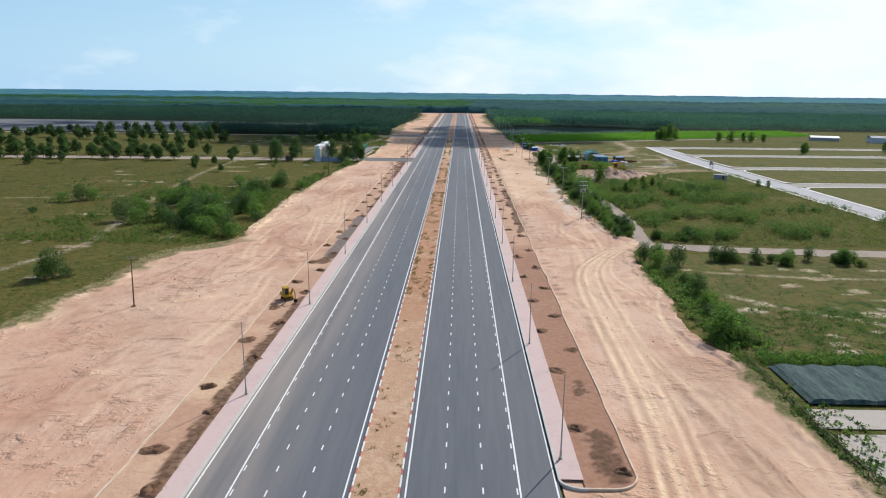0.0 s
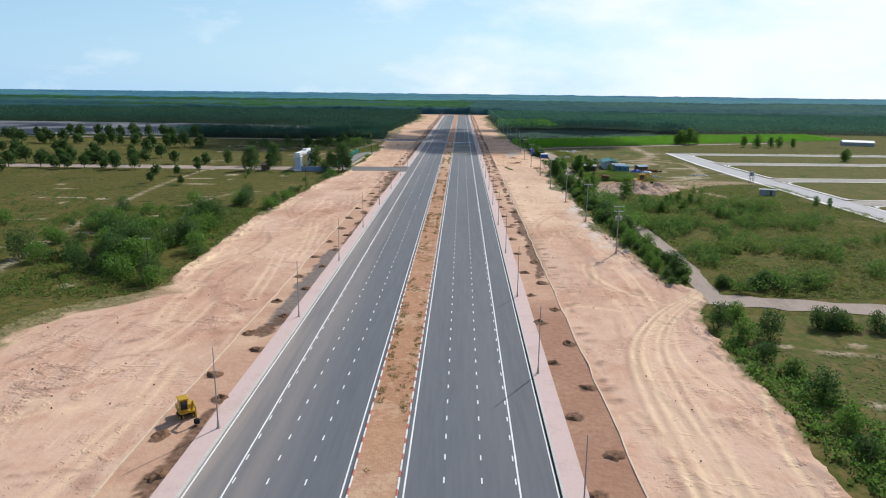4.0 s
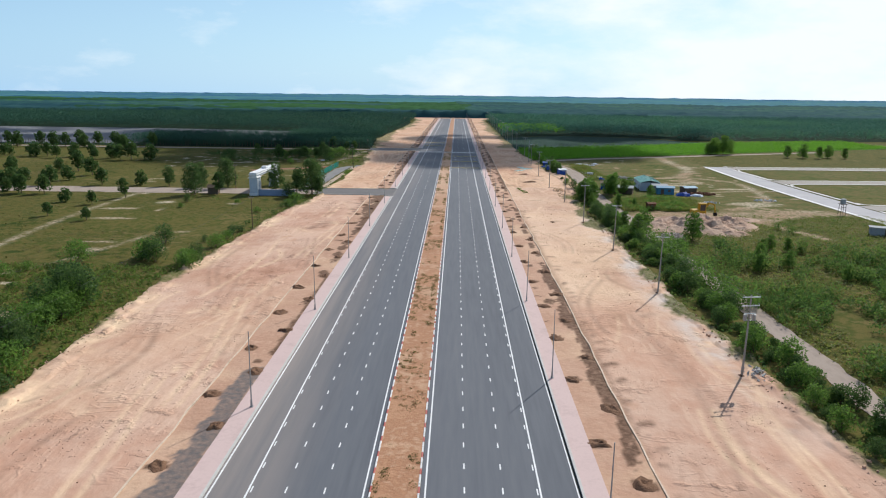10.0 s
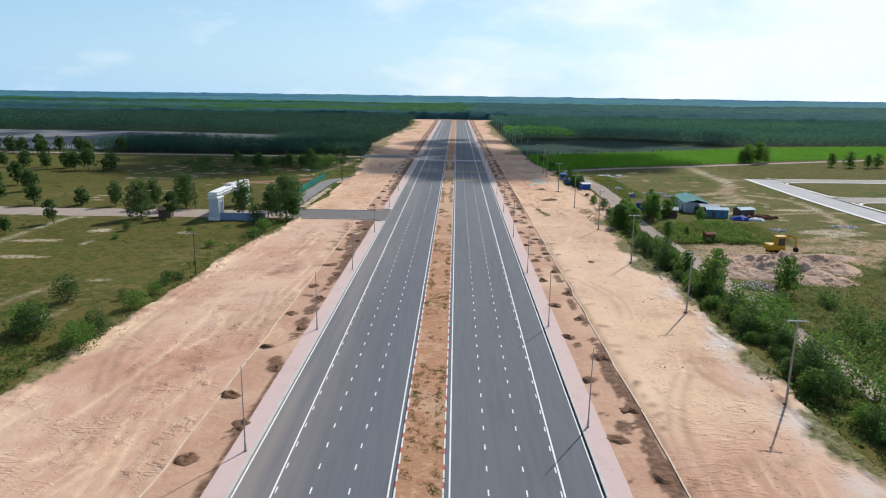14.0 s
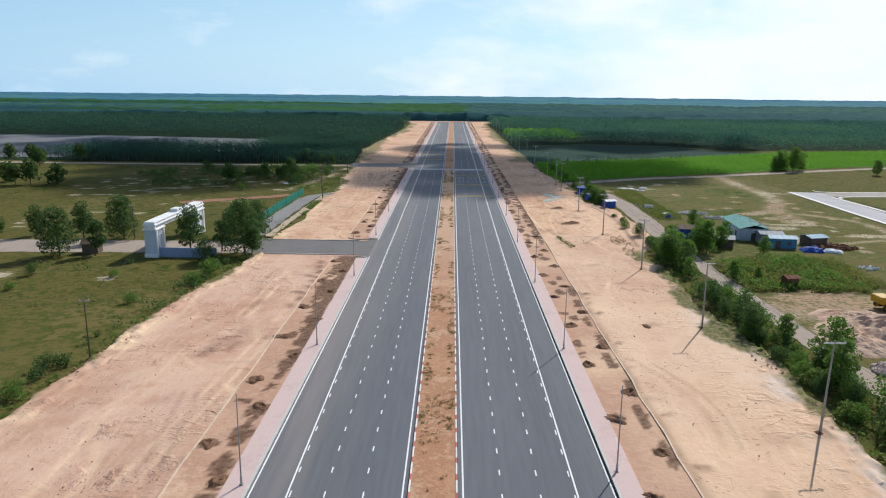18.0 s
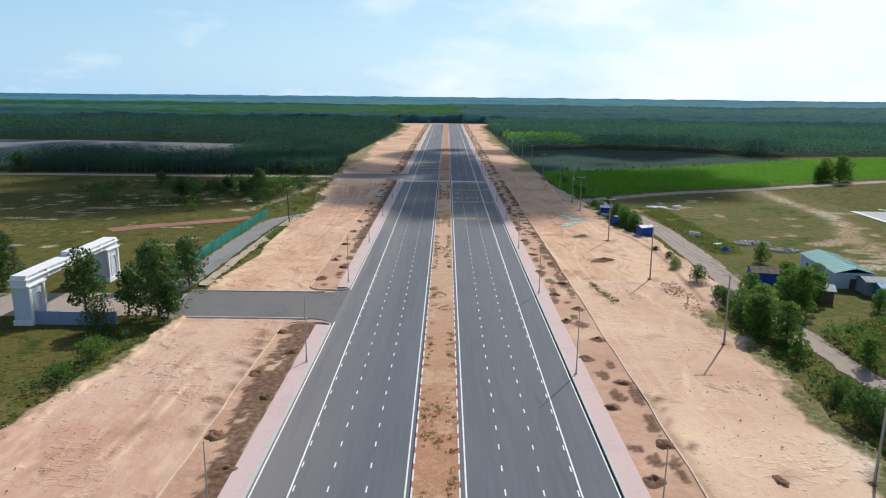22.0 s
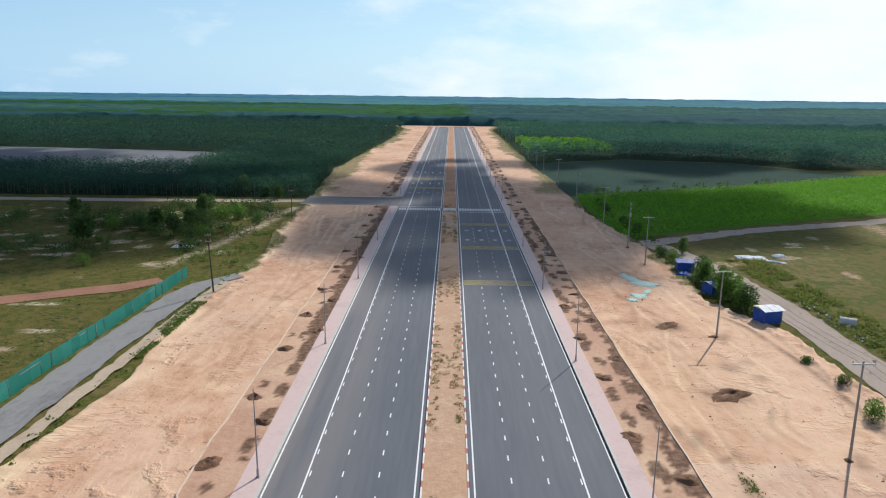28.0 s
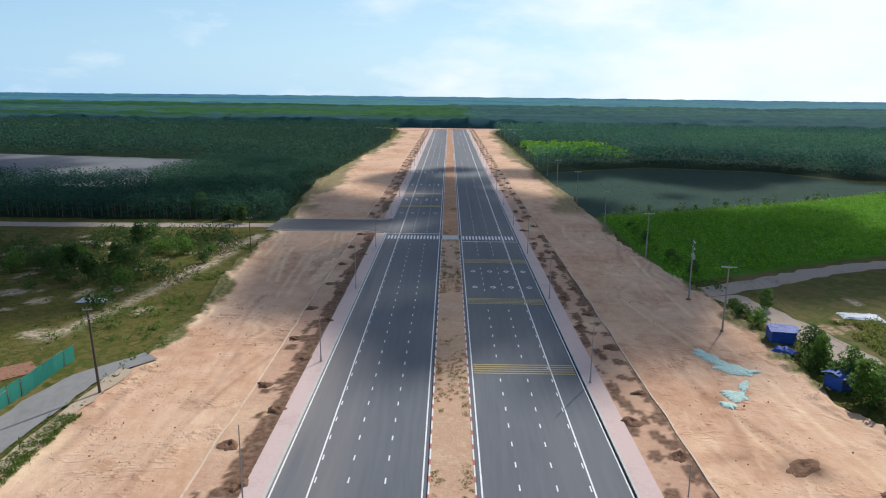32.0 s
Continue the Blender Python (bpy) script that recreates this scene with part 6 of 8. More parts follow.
p = scatter(16000, (60, 330, 162, 540), rng, lambda x, y: (fbm(x, y, 0.05, 9) > -0.4) & ((y > 342) | (x > 152)) & (bareness(x, y, PLAIN_SAND, PLAIN_LINES) < 0.2) & ~((x > 134) & (x < 151) & (y < 490)) & ~((y > 160) & (y < 172)))
tufts("field_grass", p, -0.25, 0.12, 1.2, 6, 0.32, M_DRYGRASS, 8, "dry olive grass on open plots", "grass", flat=0.985)
p = scatter(5200, (-110, -54, 165, 262), rng, lambda x, y: (x < np.interp(y, [d[0] for d in LEFT_EDGE], [d[1] for d in LEFT_EDGE]) - 1.5) & (fbm(x, y, 0.09, 12) > 0.0))
tufts("thicket_weeds", p, -0.25, 0.8, 0.8, 9, 0.34, M_GREENGRASS, 14, "tall green weeds between the meadow bushes", "weeds")
p = scatter(3300, (56, 125, 98, 160), rng, lambda x, y: fbm(x, y, 0.07, 14) > 0.12)
tufts("near_field_weeds", p, -0.25, 0.6, 0.8, 18, 0.22, M_SCRUB, 15, "yellow-green weeds on the dry field", "weeds")
p = scatter(800, (48, 57, 99, 165), rng, lambda x, y: (x > np.interp(y, [d[0] for d in RIGHT_EDGE], [d[1] for d in RIGHT_EDGE]) + 0.5) & (fbm(x, y, 0.15, 16) > -0.4))
tufts("hedge_foot_weeds", p, -0.25, 1.0, 0.8, 12, 0.34, M_LEAF_B, 16, "fresh green weeds round the hedge bushes", "weeds")
p = scatter(4200, (-57, -43.5, 90, 480), rng, lambda x, y: np.abs(x - np.interp(y, [d[0] for d in LEFT_EDGE], [d[1] for d in LEFT_EDGE]) + 0.6) < 1.3 + 0.8 * fbm(x, y, 0.3, 6))
tufts("edge_weeds_left", p, -0.2, 0.4, 0.5, 5, 0.36, M_GREENGRASS, 9, "green weeds at the edge of bare earth", "weeds")
p = scatter(5200, (46, 60, 60, 520), rng, lambda x, y: (x > np.interp(y, [d[0] for d in RIGHT_EDGE], [d[1] for d in RIGHT_EDGE]) - 0.4) & (x < 56) & (fbm(x, y, 0.3, 2) > -0.3) & ~((y > 163) & (y < 185)))
tufts("edge_weeds_right", p, -0.2, 0.5, 0.55, 6, 0.4, M_SCRUB, 10, "olive weeds under the hedge", "weeds")
p = scatter(4200, (-2.0, 2.0, 40, 640), rng, lambda x, y: (fbm(x, y, 0.25, 5) + 0.5 * fbm(x, y, 1.3, 35) > 0.42) & ~((y > 555) & (y < 562)))
p = p[(p[:, 1] > 112) | (rng.random(len(p)) < 0.35)]
tufts("median_tufts", p, 0.1, 0.22, 0.42, 14, 0.15, M_TUFT, 11, "dry grass tufts on the median", "grass")
p = scatter(2600, (-2.05, 2.05, 48, 560), rng, lambda x, y: ((np.abs(np.abs(x) - 1.6) < 0.5) & (fbm(x, y, 0.12, 15) > 0.0)) | (fbm(x, y, 0.3, 25) > 0.62))
p = p[(p[:, 1] > 112) | (rng.random(len(p)) < 0.25)]
tufts("median_green_tufts", p, 0.11, 0.2, 0.5, 26, 0.13, M_MEDGRASS, 12, "green tufts along the median kerb", "grass")
p = scatter(700, (-47, -44.6, 425, 452), rng, lambda x, y: fbm(x, y, 0.3, 5) > -0.4)
tufts("verge_grass", p, -0.02, 0.22, 0.45, 14, 0.18, M_GREENGRASS, 13, "green strip of grass beside the lane", "grass")


# ---- plantations: closed canopies of many trees ----
def woods(name, spacing, box, keep, height, each, leaf, mat, seed, label, low=0.25, flat=0.15):
    rng = np.random.default_rng(seed)
    gx, gy = np.meshgrid(np.arange(box[0], box[1], spacing), np.arange(box[2], box[3], spacing))
    x, y = gx.ravel() + rng.normal(size=gx.size) * spacing * 0.22, gy.ravel() + rng.normal(size=gx.size) * spacing * 0.22
    m = keep(x, y)
    x, y = x[m], y[m]
    h = height * (0.82 + 0.2 * rng.random(len(x)) + 0.12 * fbm(x, y, 0.02, seed))
    zc = h * (0.5 + low / 2)
    c = np.column_stack([x, y, zc - 0.25])
    rad = np.column_stack([np.full(len(x), spacing * 0.68), np.full(len(x), spacing * 0.68), h * (0.5 - low / 2)])
    q = in_ellipsoids(c, rad, each, rng, 0.3)
    return tagged(quads_object(name, leaf_quads(q, leaf * (0.6 + 0.8 * rng.random(len(q))), rng, flat), mat), label, "forest", kind="stuff")


def seen(x, y, y_eye):
    """Within the wide wedge ahead of the flight."""
    return np.abs(x + 0.02 * y) < 0.72 * (y - y_eye) + 30


def left_wood(x, y):
    edge = np.interp(y, [589, 630, 675, 738, 834, 954, 1070, 1120], [-52.5, -56, -60, -58, -54, -51, -51.5, -62])
    fallow = (x < -128) & (y > 652) & (y < np.interp(-x, [130, 270, 470], [764, 790, 792]))
    far_fallow = (x < -222) & (y < 700)
    return (x < edge) & (y > 580) & ~fallow & ~far_fallow & seen(x, y, 0)


def right_wood(x, y):
    lo = np.interp(x, [51, 104, 164, 195, 330, 700, 900], [722, 750, 735, 700, 716, 700, 700])
    bright = (x < 110) & (y > 800) & (y < 900)
    return (x > 46) & (y > lo + 2) & ~bright & seen(x, y, 0)


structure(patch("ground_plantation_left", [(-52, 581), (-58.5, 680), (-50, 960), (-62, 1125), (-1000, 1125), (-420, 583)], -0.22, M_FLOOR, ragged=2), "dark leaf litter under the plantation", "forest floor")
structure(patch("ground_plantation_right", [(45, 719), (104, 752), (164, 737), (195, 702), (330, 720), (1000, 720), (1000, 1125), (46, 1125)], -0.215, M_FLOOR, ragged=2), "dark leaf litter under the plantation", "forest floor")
woods("plantation_left_near", 4.6, (-330, -50, 578, 745), left_wood, 8.8, 160, 0.58, M_WOOD, 101, "dark green rubber plantation canopy", low=0.1, flat=0.72)
woods("plantation_left", 6.2, (-900, -50, 745, 1130), left_wood, 11.0, 34, 1.15, M_WOOD, 102, "dark green rubber plantation canopy", low=0.08, flat=0.8)
woods("plantation_right", 6.2, (50, 900, 690, 1130), right_wood, 11.0, 34, 1.15, M_WOOD_B, 103, "dark green plantation canopy", low=0.08, flat=0.8)
woods("plantation_right_pale", 5.0, (54, 110, 805, 895), lambda x, y: x > 53, 6.0, 14, 1.6, M_CROP, 104, "pale green young plantation", low=0.1)


structure(patch("ground_far_woods", [(-1900, 1146), (1900, 1146), (2400, 2140), (-2400, 2140)], -0.20, M_FARFLOOR, step=80, ragged=2), "dark floor under distant plantations, tinted blue-green for haze", "forest floor")
structure(patch("ground_farthest_woods", [(-2400, 2140), (2400, 2140), (3900, 5000), (-3900, 5000)], -0.20, M_HAZYFLOOR, step=200, ragged=2), "floor under far woods, tinted blue for haze", "forest floor")


def pale_block(x, y):
    return (y > 1180 + 0.12 * np.abs(x)) & (x < 20 + 60 * fbm(x, y, 0.004, 3)) & (fbm(x * 0.3, y, 0.011, 17) > -0.35)


def canopy(name, xs, ys, height, steps, bump, mats, which, label, seed):
    """The closed roof of distant woods, seen almost edge on: blocks of trees of unequal height with a lumpy top."""
    gx, gy = np.meshgrid(xs, ys)
    g = np.random.default_rng(seed)
    x, y = gx + g.normal(size=gx.shape) * (xs[1] - xs[0]) * 0.2, gy + g.normal(size=gx.shape) * (ys[1] - ys[0]) * 0.2
    block = 1 / (1 + np.exp(-9 * (fbm(x * 0.22, y, 0.016, seed) + 0.35 * fbm(x * 0.5, y, 0.05, seed + 1))))
    z = height + steps * block + bump * (g.random(gx.shape) - 0.5) + 0.4 * bump * fbm(x, y, 0.08, seed + 2)
    z[0] = -0.6
    v = np.column_stack([x.ravel(), y.ravel(), z.ravel()])
    k = len(xs)
    cells = [(i, j) for i in range(len(ys) - 1) for j in range(k - 1) if abs(xs[j]) < 0.7 * ys[i] + 60]
    ob = mesh_from(name, v, [(i * k + j, i * k + j + 1, (i + 1) * k + j + 1, (i + 1) * k + j) for i, j in cells], mats[0], smooth=True)
    for m in mats[1:]:
        ob.data.materials.append(m)
        ob.data.polygons.foreach_set("material_index", np.array([int(which[i, j]) for i, j in cells], dtype=np.int32))
    return tagged(ob, label, "forest", kind="stuff")


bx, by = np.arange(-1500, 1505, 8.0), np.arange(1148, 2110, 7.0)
canopy("woods_beyond", bx, by, 6.0, 3.5, 3.6, (M_FARWOOD, M_PALEWOOD), pale_block(*np.meshgrid(bx, by)), "distant pale green plantations and dark ones tinted blue for haze", 105)
canopy("woods_far", np.arange(-3000, 3010, 20.0), np.arange(2095, 4700, 18.0), 5.0, 5.0, 4.5, (M_HAZYWOOD,), None, "far woods and plantations tinted blue-green for haze", 106)

# trunks along the near front of the left plantation
bm = bmesh.new()
for i in range(150):
    x, y = -58 - 1.8 * i + r.uniform(-0.5, 0.5), 583 + r.uniform(0, 3.5)
    if x > -330:
        add_tube(bm, (x, y, -0.3), (x, y, 4.2), 0.14, 0.1, 5)
tagged(part("plantation_trunks", bm, M_BARK), "slim grey trunks at the plantation edge", "trunks", kind="stuff")

# ---- the skyline, very far off: a backdrop strip with haze painted into its blue ----
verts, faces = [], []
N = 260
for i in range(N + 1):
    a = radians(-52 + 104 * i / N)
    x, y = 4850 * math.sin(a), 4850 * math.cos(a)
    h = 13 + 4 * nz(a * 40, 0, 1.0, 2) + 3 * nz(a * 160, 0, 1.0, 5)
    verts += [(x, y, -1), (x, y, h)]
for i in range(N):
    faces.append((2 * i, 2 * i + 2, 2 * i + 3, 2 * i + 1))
structure(mesh_from("backdrop_skyline", verts, faces, M_HORIZON), "backdrop strip painted haze blue as the wooded skyline", "skyline")


# ---- an unseen cloud, high up ahead, added to shade the far part of the road ----
M_SHADE_CLOUD = bpy.data.materials.new("shade_cloud_vapour")
M_SHADE_CLOUD.use_nodes = True
cn, cl = M_SHADE_CLOUD.node_tree.nodes, M_SHADE_CLOUD.node_tree.links
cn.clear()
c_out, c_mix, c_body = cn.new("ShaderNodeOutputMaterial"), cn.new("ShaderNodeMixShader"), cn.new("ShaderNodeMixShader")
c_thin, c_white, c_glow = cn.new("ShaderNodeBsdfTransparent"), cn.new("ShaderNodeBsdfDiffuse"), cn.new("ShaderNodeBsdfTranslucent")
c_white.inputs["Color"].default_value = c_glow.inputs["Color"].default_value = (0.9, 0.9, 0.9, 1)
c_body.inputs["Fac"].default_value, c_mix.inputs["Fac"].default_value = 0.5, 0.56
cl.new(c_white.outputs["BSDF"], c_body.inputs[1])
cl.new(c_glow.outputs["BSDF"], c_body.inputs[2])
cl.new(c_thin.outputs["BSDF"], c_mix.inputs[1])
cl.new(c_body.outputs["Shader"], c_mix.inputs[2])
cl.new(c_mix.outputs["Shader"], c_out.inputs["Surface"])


def shade_cloud(height, lobes, seed):
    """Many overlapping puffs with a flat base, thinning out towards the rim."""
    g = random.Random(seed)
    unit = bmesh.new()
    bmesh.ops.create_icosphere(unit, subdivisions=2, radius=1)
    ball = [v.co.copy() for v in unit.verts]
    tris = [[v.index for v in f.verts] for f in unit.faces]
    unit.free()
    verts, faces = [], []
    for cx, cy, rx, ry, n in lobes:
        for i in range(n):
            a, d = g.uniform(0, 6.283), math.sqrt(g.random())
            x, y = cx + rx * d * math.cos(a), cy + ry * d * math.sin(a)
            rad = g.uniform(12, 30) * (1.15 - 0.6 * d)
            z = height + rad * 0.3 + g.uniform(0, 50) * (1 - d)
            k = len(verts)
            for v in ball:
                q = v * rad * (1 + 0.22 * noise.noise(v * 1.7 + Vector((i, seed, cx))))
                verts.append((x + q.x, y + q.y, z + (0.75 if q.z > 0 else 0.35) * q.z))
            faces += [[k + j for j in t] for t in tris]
    return tagged(mesh_from("cloud", verts, faces, M_SHADE_CLOUD, smooth=True), "unseen cloud added high above the plantations to shade the far road", "cloud", kind="structure")


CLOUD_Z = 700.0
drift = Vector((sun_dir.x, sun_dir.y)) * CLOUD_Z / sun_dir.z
# lobes trace the ground to be shaded, shifted towards the sun
shade_cloud(CLOUD_Z, [(drift.x + x, drift.y + y, rx, ry, n) for x, y, rx, ry, n in
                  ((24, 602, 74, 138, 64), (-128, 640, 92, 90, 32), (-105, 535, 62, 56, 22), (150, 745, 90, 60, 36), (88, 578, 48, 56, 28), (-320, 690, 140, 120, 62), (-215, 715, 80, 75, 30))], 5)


# ---- street lamp posts on both sidewalks ----
def lamp_post():
    ob = empty("lamp_post", pose(18.8, 66, 0.17), "slim tapered grey steel lamp post without lamp", "lamp post", "lamp posts")
    part("base_plate", box_bm(-0.22, 0.22, -0.22, 0.22, 0, 0.05, bevel=0.01), M_STEEL, ob)
    bm = bmesh.new()
    add_tube(bm, (0, 0, 0.05), (0, 0, 0.9), 0.13, 0.12, 10)
    add_tube(bm, (0, 0, 0.9), (0, 0, 9.6), 0.08, 0.045, 10)
    part("pole", bm, M_STEEL, ob, smooth=False)
    for i in range(4):
        a = radians(45 + 90 * i)
        part("bolt", tube_bm((0.2 * math.cos(a) * 0.9, 0.2 * math.sin(a) * 0.9, 0.04), (0.2 * math.cos(a) * 0.9, 0.2 * math.sin(a) * 0.9, 0.12), 0.025, 0.02, 6), M_STEEL, ob)
    return ob


post = lamp_post()
LAMP_R = [99.7, 134.8, 170.5, 205.6, 240.5, 275.5, 310.3, 347.9, 387.0, 425.8, 463.4, 502.4, 540.1] + [577.7 + 37.8 * i for i in range(14)]
LAMP_L = [41.5, 79.9, 117.4, 156.5, 195.2, 233.4, 271.9, 310.5, 351.1, 393.4, 431.3, 469.5, 507.6, 545.5] + [592.0 + 37.8 * i for i in range(14)]
for y in LAMP_R:
    copy_thing(post, pose(18.8, y, 0.17, random.uniform(-0.5, 0.5), random.uniform(-0.5, 0.5), 0))
for y in LAMP_L:
    copy_thing(post, pose(-18.85, y, 0.17, random.uniform(-0.5, 0.5), random.uniform(-0.5, 0.5), 0))


# ---- power poles ----
def power_pole(h, arms, label, mat, gear=False, r=0.19, arm_mat=M_WHITEPAINT, reach=1.25):
    ob = empty("power_pole", pose(0, 0, -0.1), label, "power pole", "power poles")
    part("pole", tube_bm((0, 0, -0.4), (0, 0, h), r * 0.86, r * 0.5, 10), mat, ob)
    for k, z in enumerate(arms):
        w = reach if k < 2 else 0.8
        arm = part("crossarm", box_bm(-w, w, -0.16, -0.04, z - 0.07, z + 0.07), arm_mat, ob, "steel crossarm")
        for x in (-w + 0.12, 0.35 if k else 0.0, w - 0.12):
            bm = bmesh.new()
            add_tube(bm, (x, -0.1, z + 0.07), (x, -0.1, z + 0.2), 0.03, 0.03, 6)
            add_tube(bm, (x, -0.1, z + 0.2), (x, -0.1, z + 0.26), 0.075, 0.075, 8)
            add_tube(bm, (x, -0.1, z + 0.26), (x, -0.1, z + 0.36), 0.055, 0.03, 8)
            part("insulator", bm, M_PORCELAIN, arm)
    if gear:
        for x in (-0.62, 0.62):
            tank = part("transformer", tube_bm((x, -0.12, arms[-1] - 0.9), (x, -0.12, arms[-1] - 0.15), 0.27, 0.27, 10), M_STEEL, ob, "grey pole transformer")
            for dx in (-0.1, 0.1):
                part("bushing", tube_bm((x + dx, -0.12, arms[-1] - 0.15), (x + dx, -0.12, arms[-1] + 0.05), 0.035, 0.02, 6), M_PORCELAIN, tank)
        part("stay_bracket", box_bm(-0.8, 0.8, -0.2, 0.0, arms[-1] - 1.0, arms[-1] - 0.9), M_STEEL, ob)
    bm = bmesh.new()
    bmesh.ops.create_cone(bm, cap_ends=True, segments=14, radius1=0.75, radius2=0.18, depth=0.4, matrix=pose(0, 0, 0.08))
    for v in bm.verts:
        v.co += Vector((noise.noise(v.co * 2.1), noise.noise(v.co * 2.1 + Vector((5, 0, 0))), 0)) * 0.35
    part("footing_soil", bm, M_DAMP, ob, "dark soil heaped round the foot")
    return ob


plain_pole = power_pole(11.4, (11.15,), "grey concrete power pole with one pale crossarm", M_POLE)
gear_pole = power_pole(11.6, (11.4, 10.2, 9.1), "concrete power pole with transformers and three crossarms", M_POLE, gear=True)
dark_pole = power_pole(9.0, (8.8,), "dark weathered timber pole with one crossarm", M_DARKPOLE, r=0.15, arm_mat=M_POLE, reach=0.7)
gear_pole.matrix_world = pose(45.2, 208.0, -0.1, 0.5, 0, 8)
plain_pole.matrix_world = pose(45.0, 248.0, -0.1, 0, 0.6, -5)
POLES_R = [(44.5, 285.0), (43.7, 321.5), (44.0, 360.5), (43.6, 399.0), (43.6, 437.3), (45.2, 485.5), (46.6, 536.5), (44.8, 573.5), (46.0, 624.0), (45.5, 667.6), (47, 708), (47, 748), (47, 790), (46.5, 832), (46, 875), (46, 918), (46, 962), (46, 1005), (46, 1050)]
for x, y in POLES_R:
    copy_thing(plain_pole, pose(x, y, -0.1, random.uniform(-0.8, 0.8), random.uniform(-0.8, 0.8), random.uniform(-8, 8)))
copy_thing(gear_pole, pose(45.8, 503.8, -0.1, 0, 0, 80))
dark_pole.matrix_world = pose(-49.6, 115.0, -0.1, 0, 1.5, 20)
for x, y, s, tilt in ((-52.8, 176.0, 0.92, 0), (-50.4, 304.0, 1.0, 0.5), (-80.5, 384.7, 0.95, 0), (-48, 537, 0.9, 0)):
    copy_thing(dark_pole, pose(x, y, -0.1, tilt, 0, 15))
tall_dark = power_pole(11.8, (11.5, 10.3), "tall dark concrete pole leaning beside the lane", M_DARKPOLE, r=0.22, arm_mat=M_POLE, reach=0.6)
tall_dark.matrix_world = pose(-45.3, 458.2, -0.1, 1.2, -1.8, 10)


def hanging_line(name, pts, sag, radius, label):
    """Wires slung from point to point."""
    cu = bpy.data.curves.new(name, "CURVE")
    cu.dimensions, cu.bevel_depth, cu.bevel_resolution = "3D", radius, 1
    sp = cu.splines.new("POLY")
    path = []
    for a, b in zip(pts, pts[1:]):
        for i in range(10):
            t = i / 10
            q = Vector(a).lerp(Vector(b), t)
            q.z -= sag * 4 * t * (1 - t)
            path.append(q)
    path.append(Vector(pts[-1]))
    sp.points.add(len(path) - 1)
    for pnt, q in zip(sp.points, path):
        pnt.co = (*q, 1)
    cu.materials.append(M_WIRE)
    return tagged(new(name, cu), label, "power line", "power lines")


line_poles = [(45.2, 208.0), (45.0, 248.0)] + POLES_R
for dx in (-1.1, 0.0, 1.1):
    hanging_line("power_line", [(x + dx, y - 0.1, 11.55) for x, y in line_poles], 0.7, 0.014, "thin dark wire slung between power poles")
hanging_line("power_line", [(-49.6, 115, 8.9), (-52.8, 176, 8.2), (-52, 240, 8.4), (-50.4, 304, 8.9), (-60, 345, 8.6), (-80.5, 384.7, 8.5)], 0.8, 0.012, "thin dark wire across the meadow edge")


# ---- heaps of dug soil in the planting beds ----
def dirt_mound(seed, size=1.0, mat=M_DAMP):
    rngs = random.Random(seed)
    rings, seg = 8, 18
    verts, faces = [], []
    sx, sy = 1.35 * size * rngs.uniform(0.85, 1.15), 0.95 * size * rngs.uniform(0.85, 1.15)
    for i in range(rings + 1):
        k = (i + 0.02) / rings
        for j in range(seg):
            a = 2 * math.pi * j / seg
            rr = k * (1 + 0.40 * noise.noise((math.cos(a) * 1.3 + seed * 3, math.sin(a) * 1.3, seed)) + 0.34 * noise.noise((math.cos(a) * 4 + seed, math.sin(a) * 4, seed)))
            x, y = sx * rr * math.cos(a), sy * rr * math.sin(a)
            hump = math.exp(-((k - 0.5) / 0.28) ** 2) * (0.75 + 0.45 * math.sin(a + seed)) * 0.36 - 0.06 * (1 - k)
            z = 0.07 * (1 - k) + 0.03 + size * hump + 0.34 * size * noise.noise((x * 2.6, y * 2.6, seed)) * (1 - k * 0.7)
            verts.append((x, y, max(z, 0.02) if i < rings else -0.06))
    for i in range(rings):
        for j in range(seg):
            a, b = i * seg + j, i * seg + (j + 1) % seg
            faces.append((a, b, b + seg, a + seg))
    faces.append(tuple(range(seg)))
    return tagged(mesh_from("dirt_mound", verts, faces, mat, smooth=True), "dark lumpy mound of dug soil round a planting pit", "dirt mound", "dirt mounds")


heaps = [dirt_mound(i + 1) for i in range(6)]
hr = random.Random(43)
for i, (x, y) in enumerate(PITS):
    m = pose(x, y, 0.05, 0, 0, hr.uniform(0, 360)) @ Matrix.Diagonal((*[hr.uniform(0.8, 1.25)] * 2, hr.uniform(0.7, 1.1), 1))
    if i < 6:
        heaps[i].matrix_world = m
    else:
        copy_thing(heaps[hr.randrange(6)], Matrix.Identity(4)).matrix_world = m
for x, y, s in ((37.1, 442.3, 1.5), (36.9, 415.1, 1.8), (34.6, 322.0, 0.7), (43.2, 437.6, 0.6)):
    c = copy_thing(heaps[int(y) % 6], Matrix.Identity(4))
    c.matrix_world = pose(x, y, earth_z(x, y) - 0.02, 0, 0, y * 7 % 360) @ Matrix.Diagonal((s * 1.25, s, s * 0.75, 1))
    c["label"] = "ring of dark dug soil on bare earth"

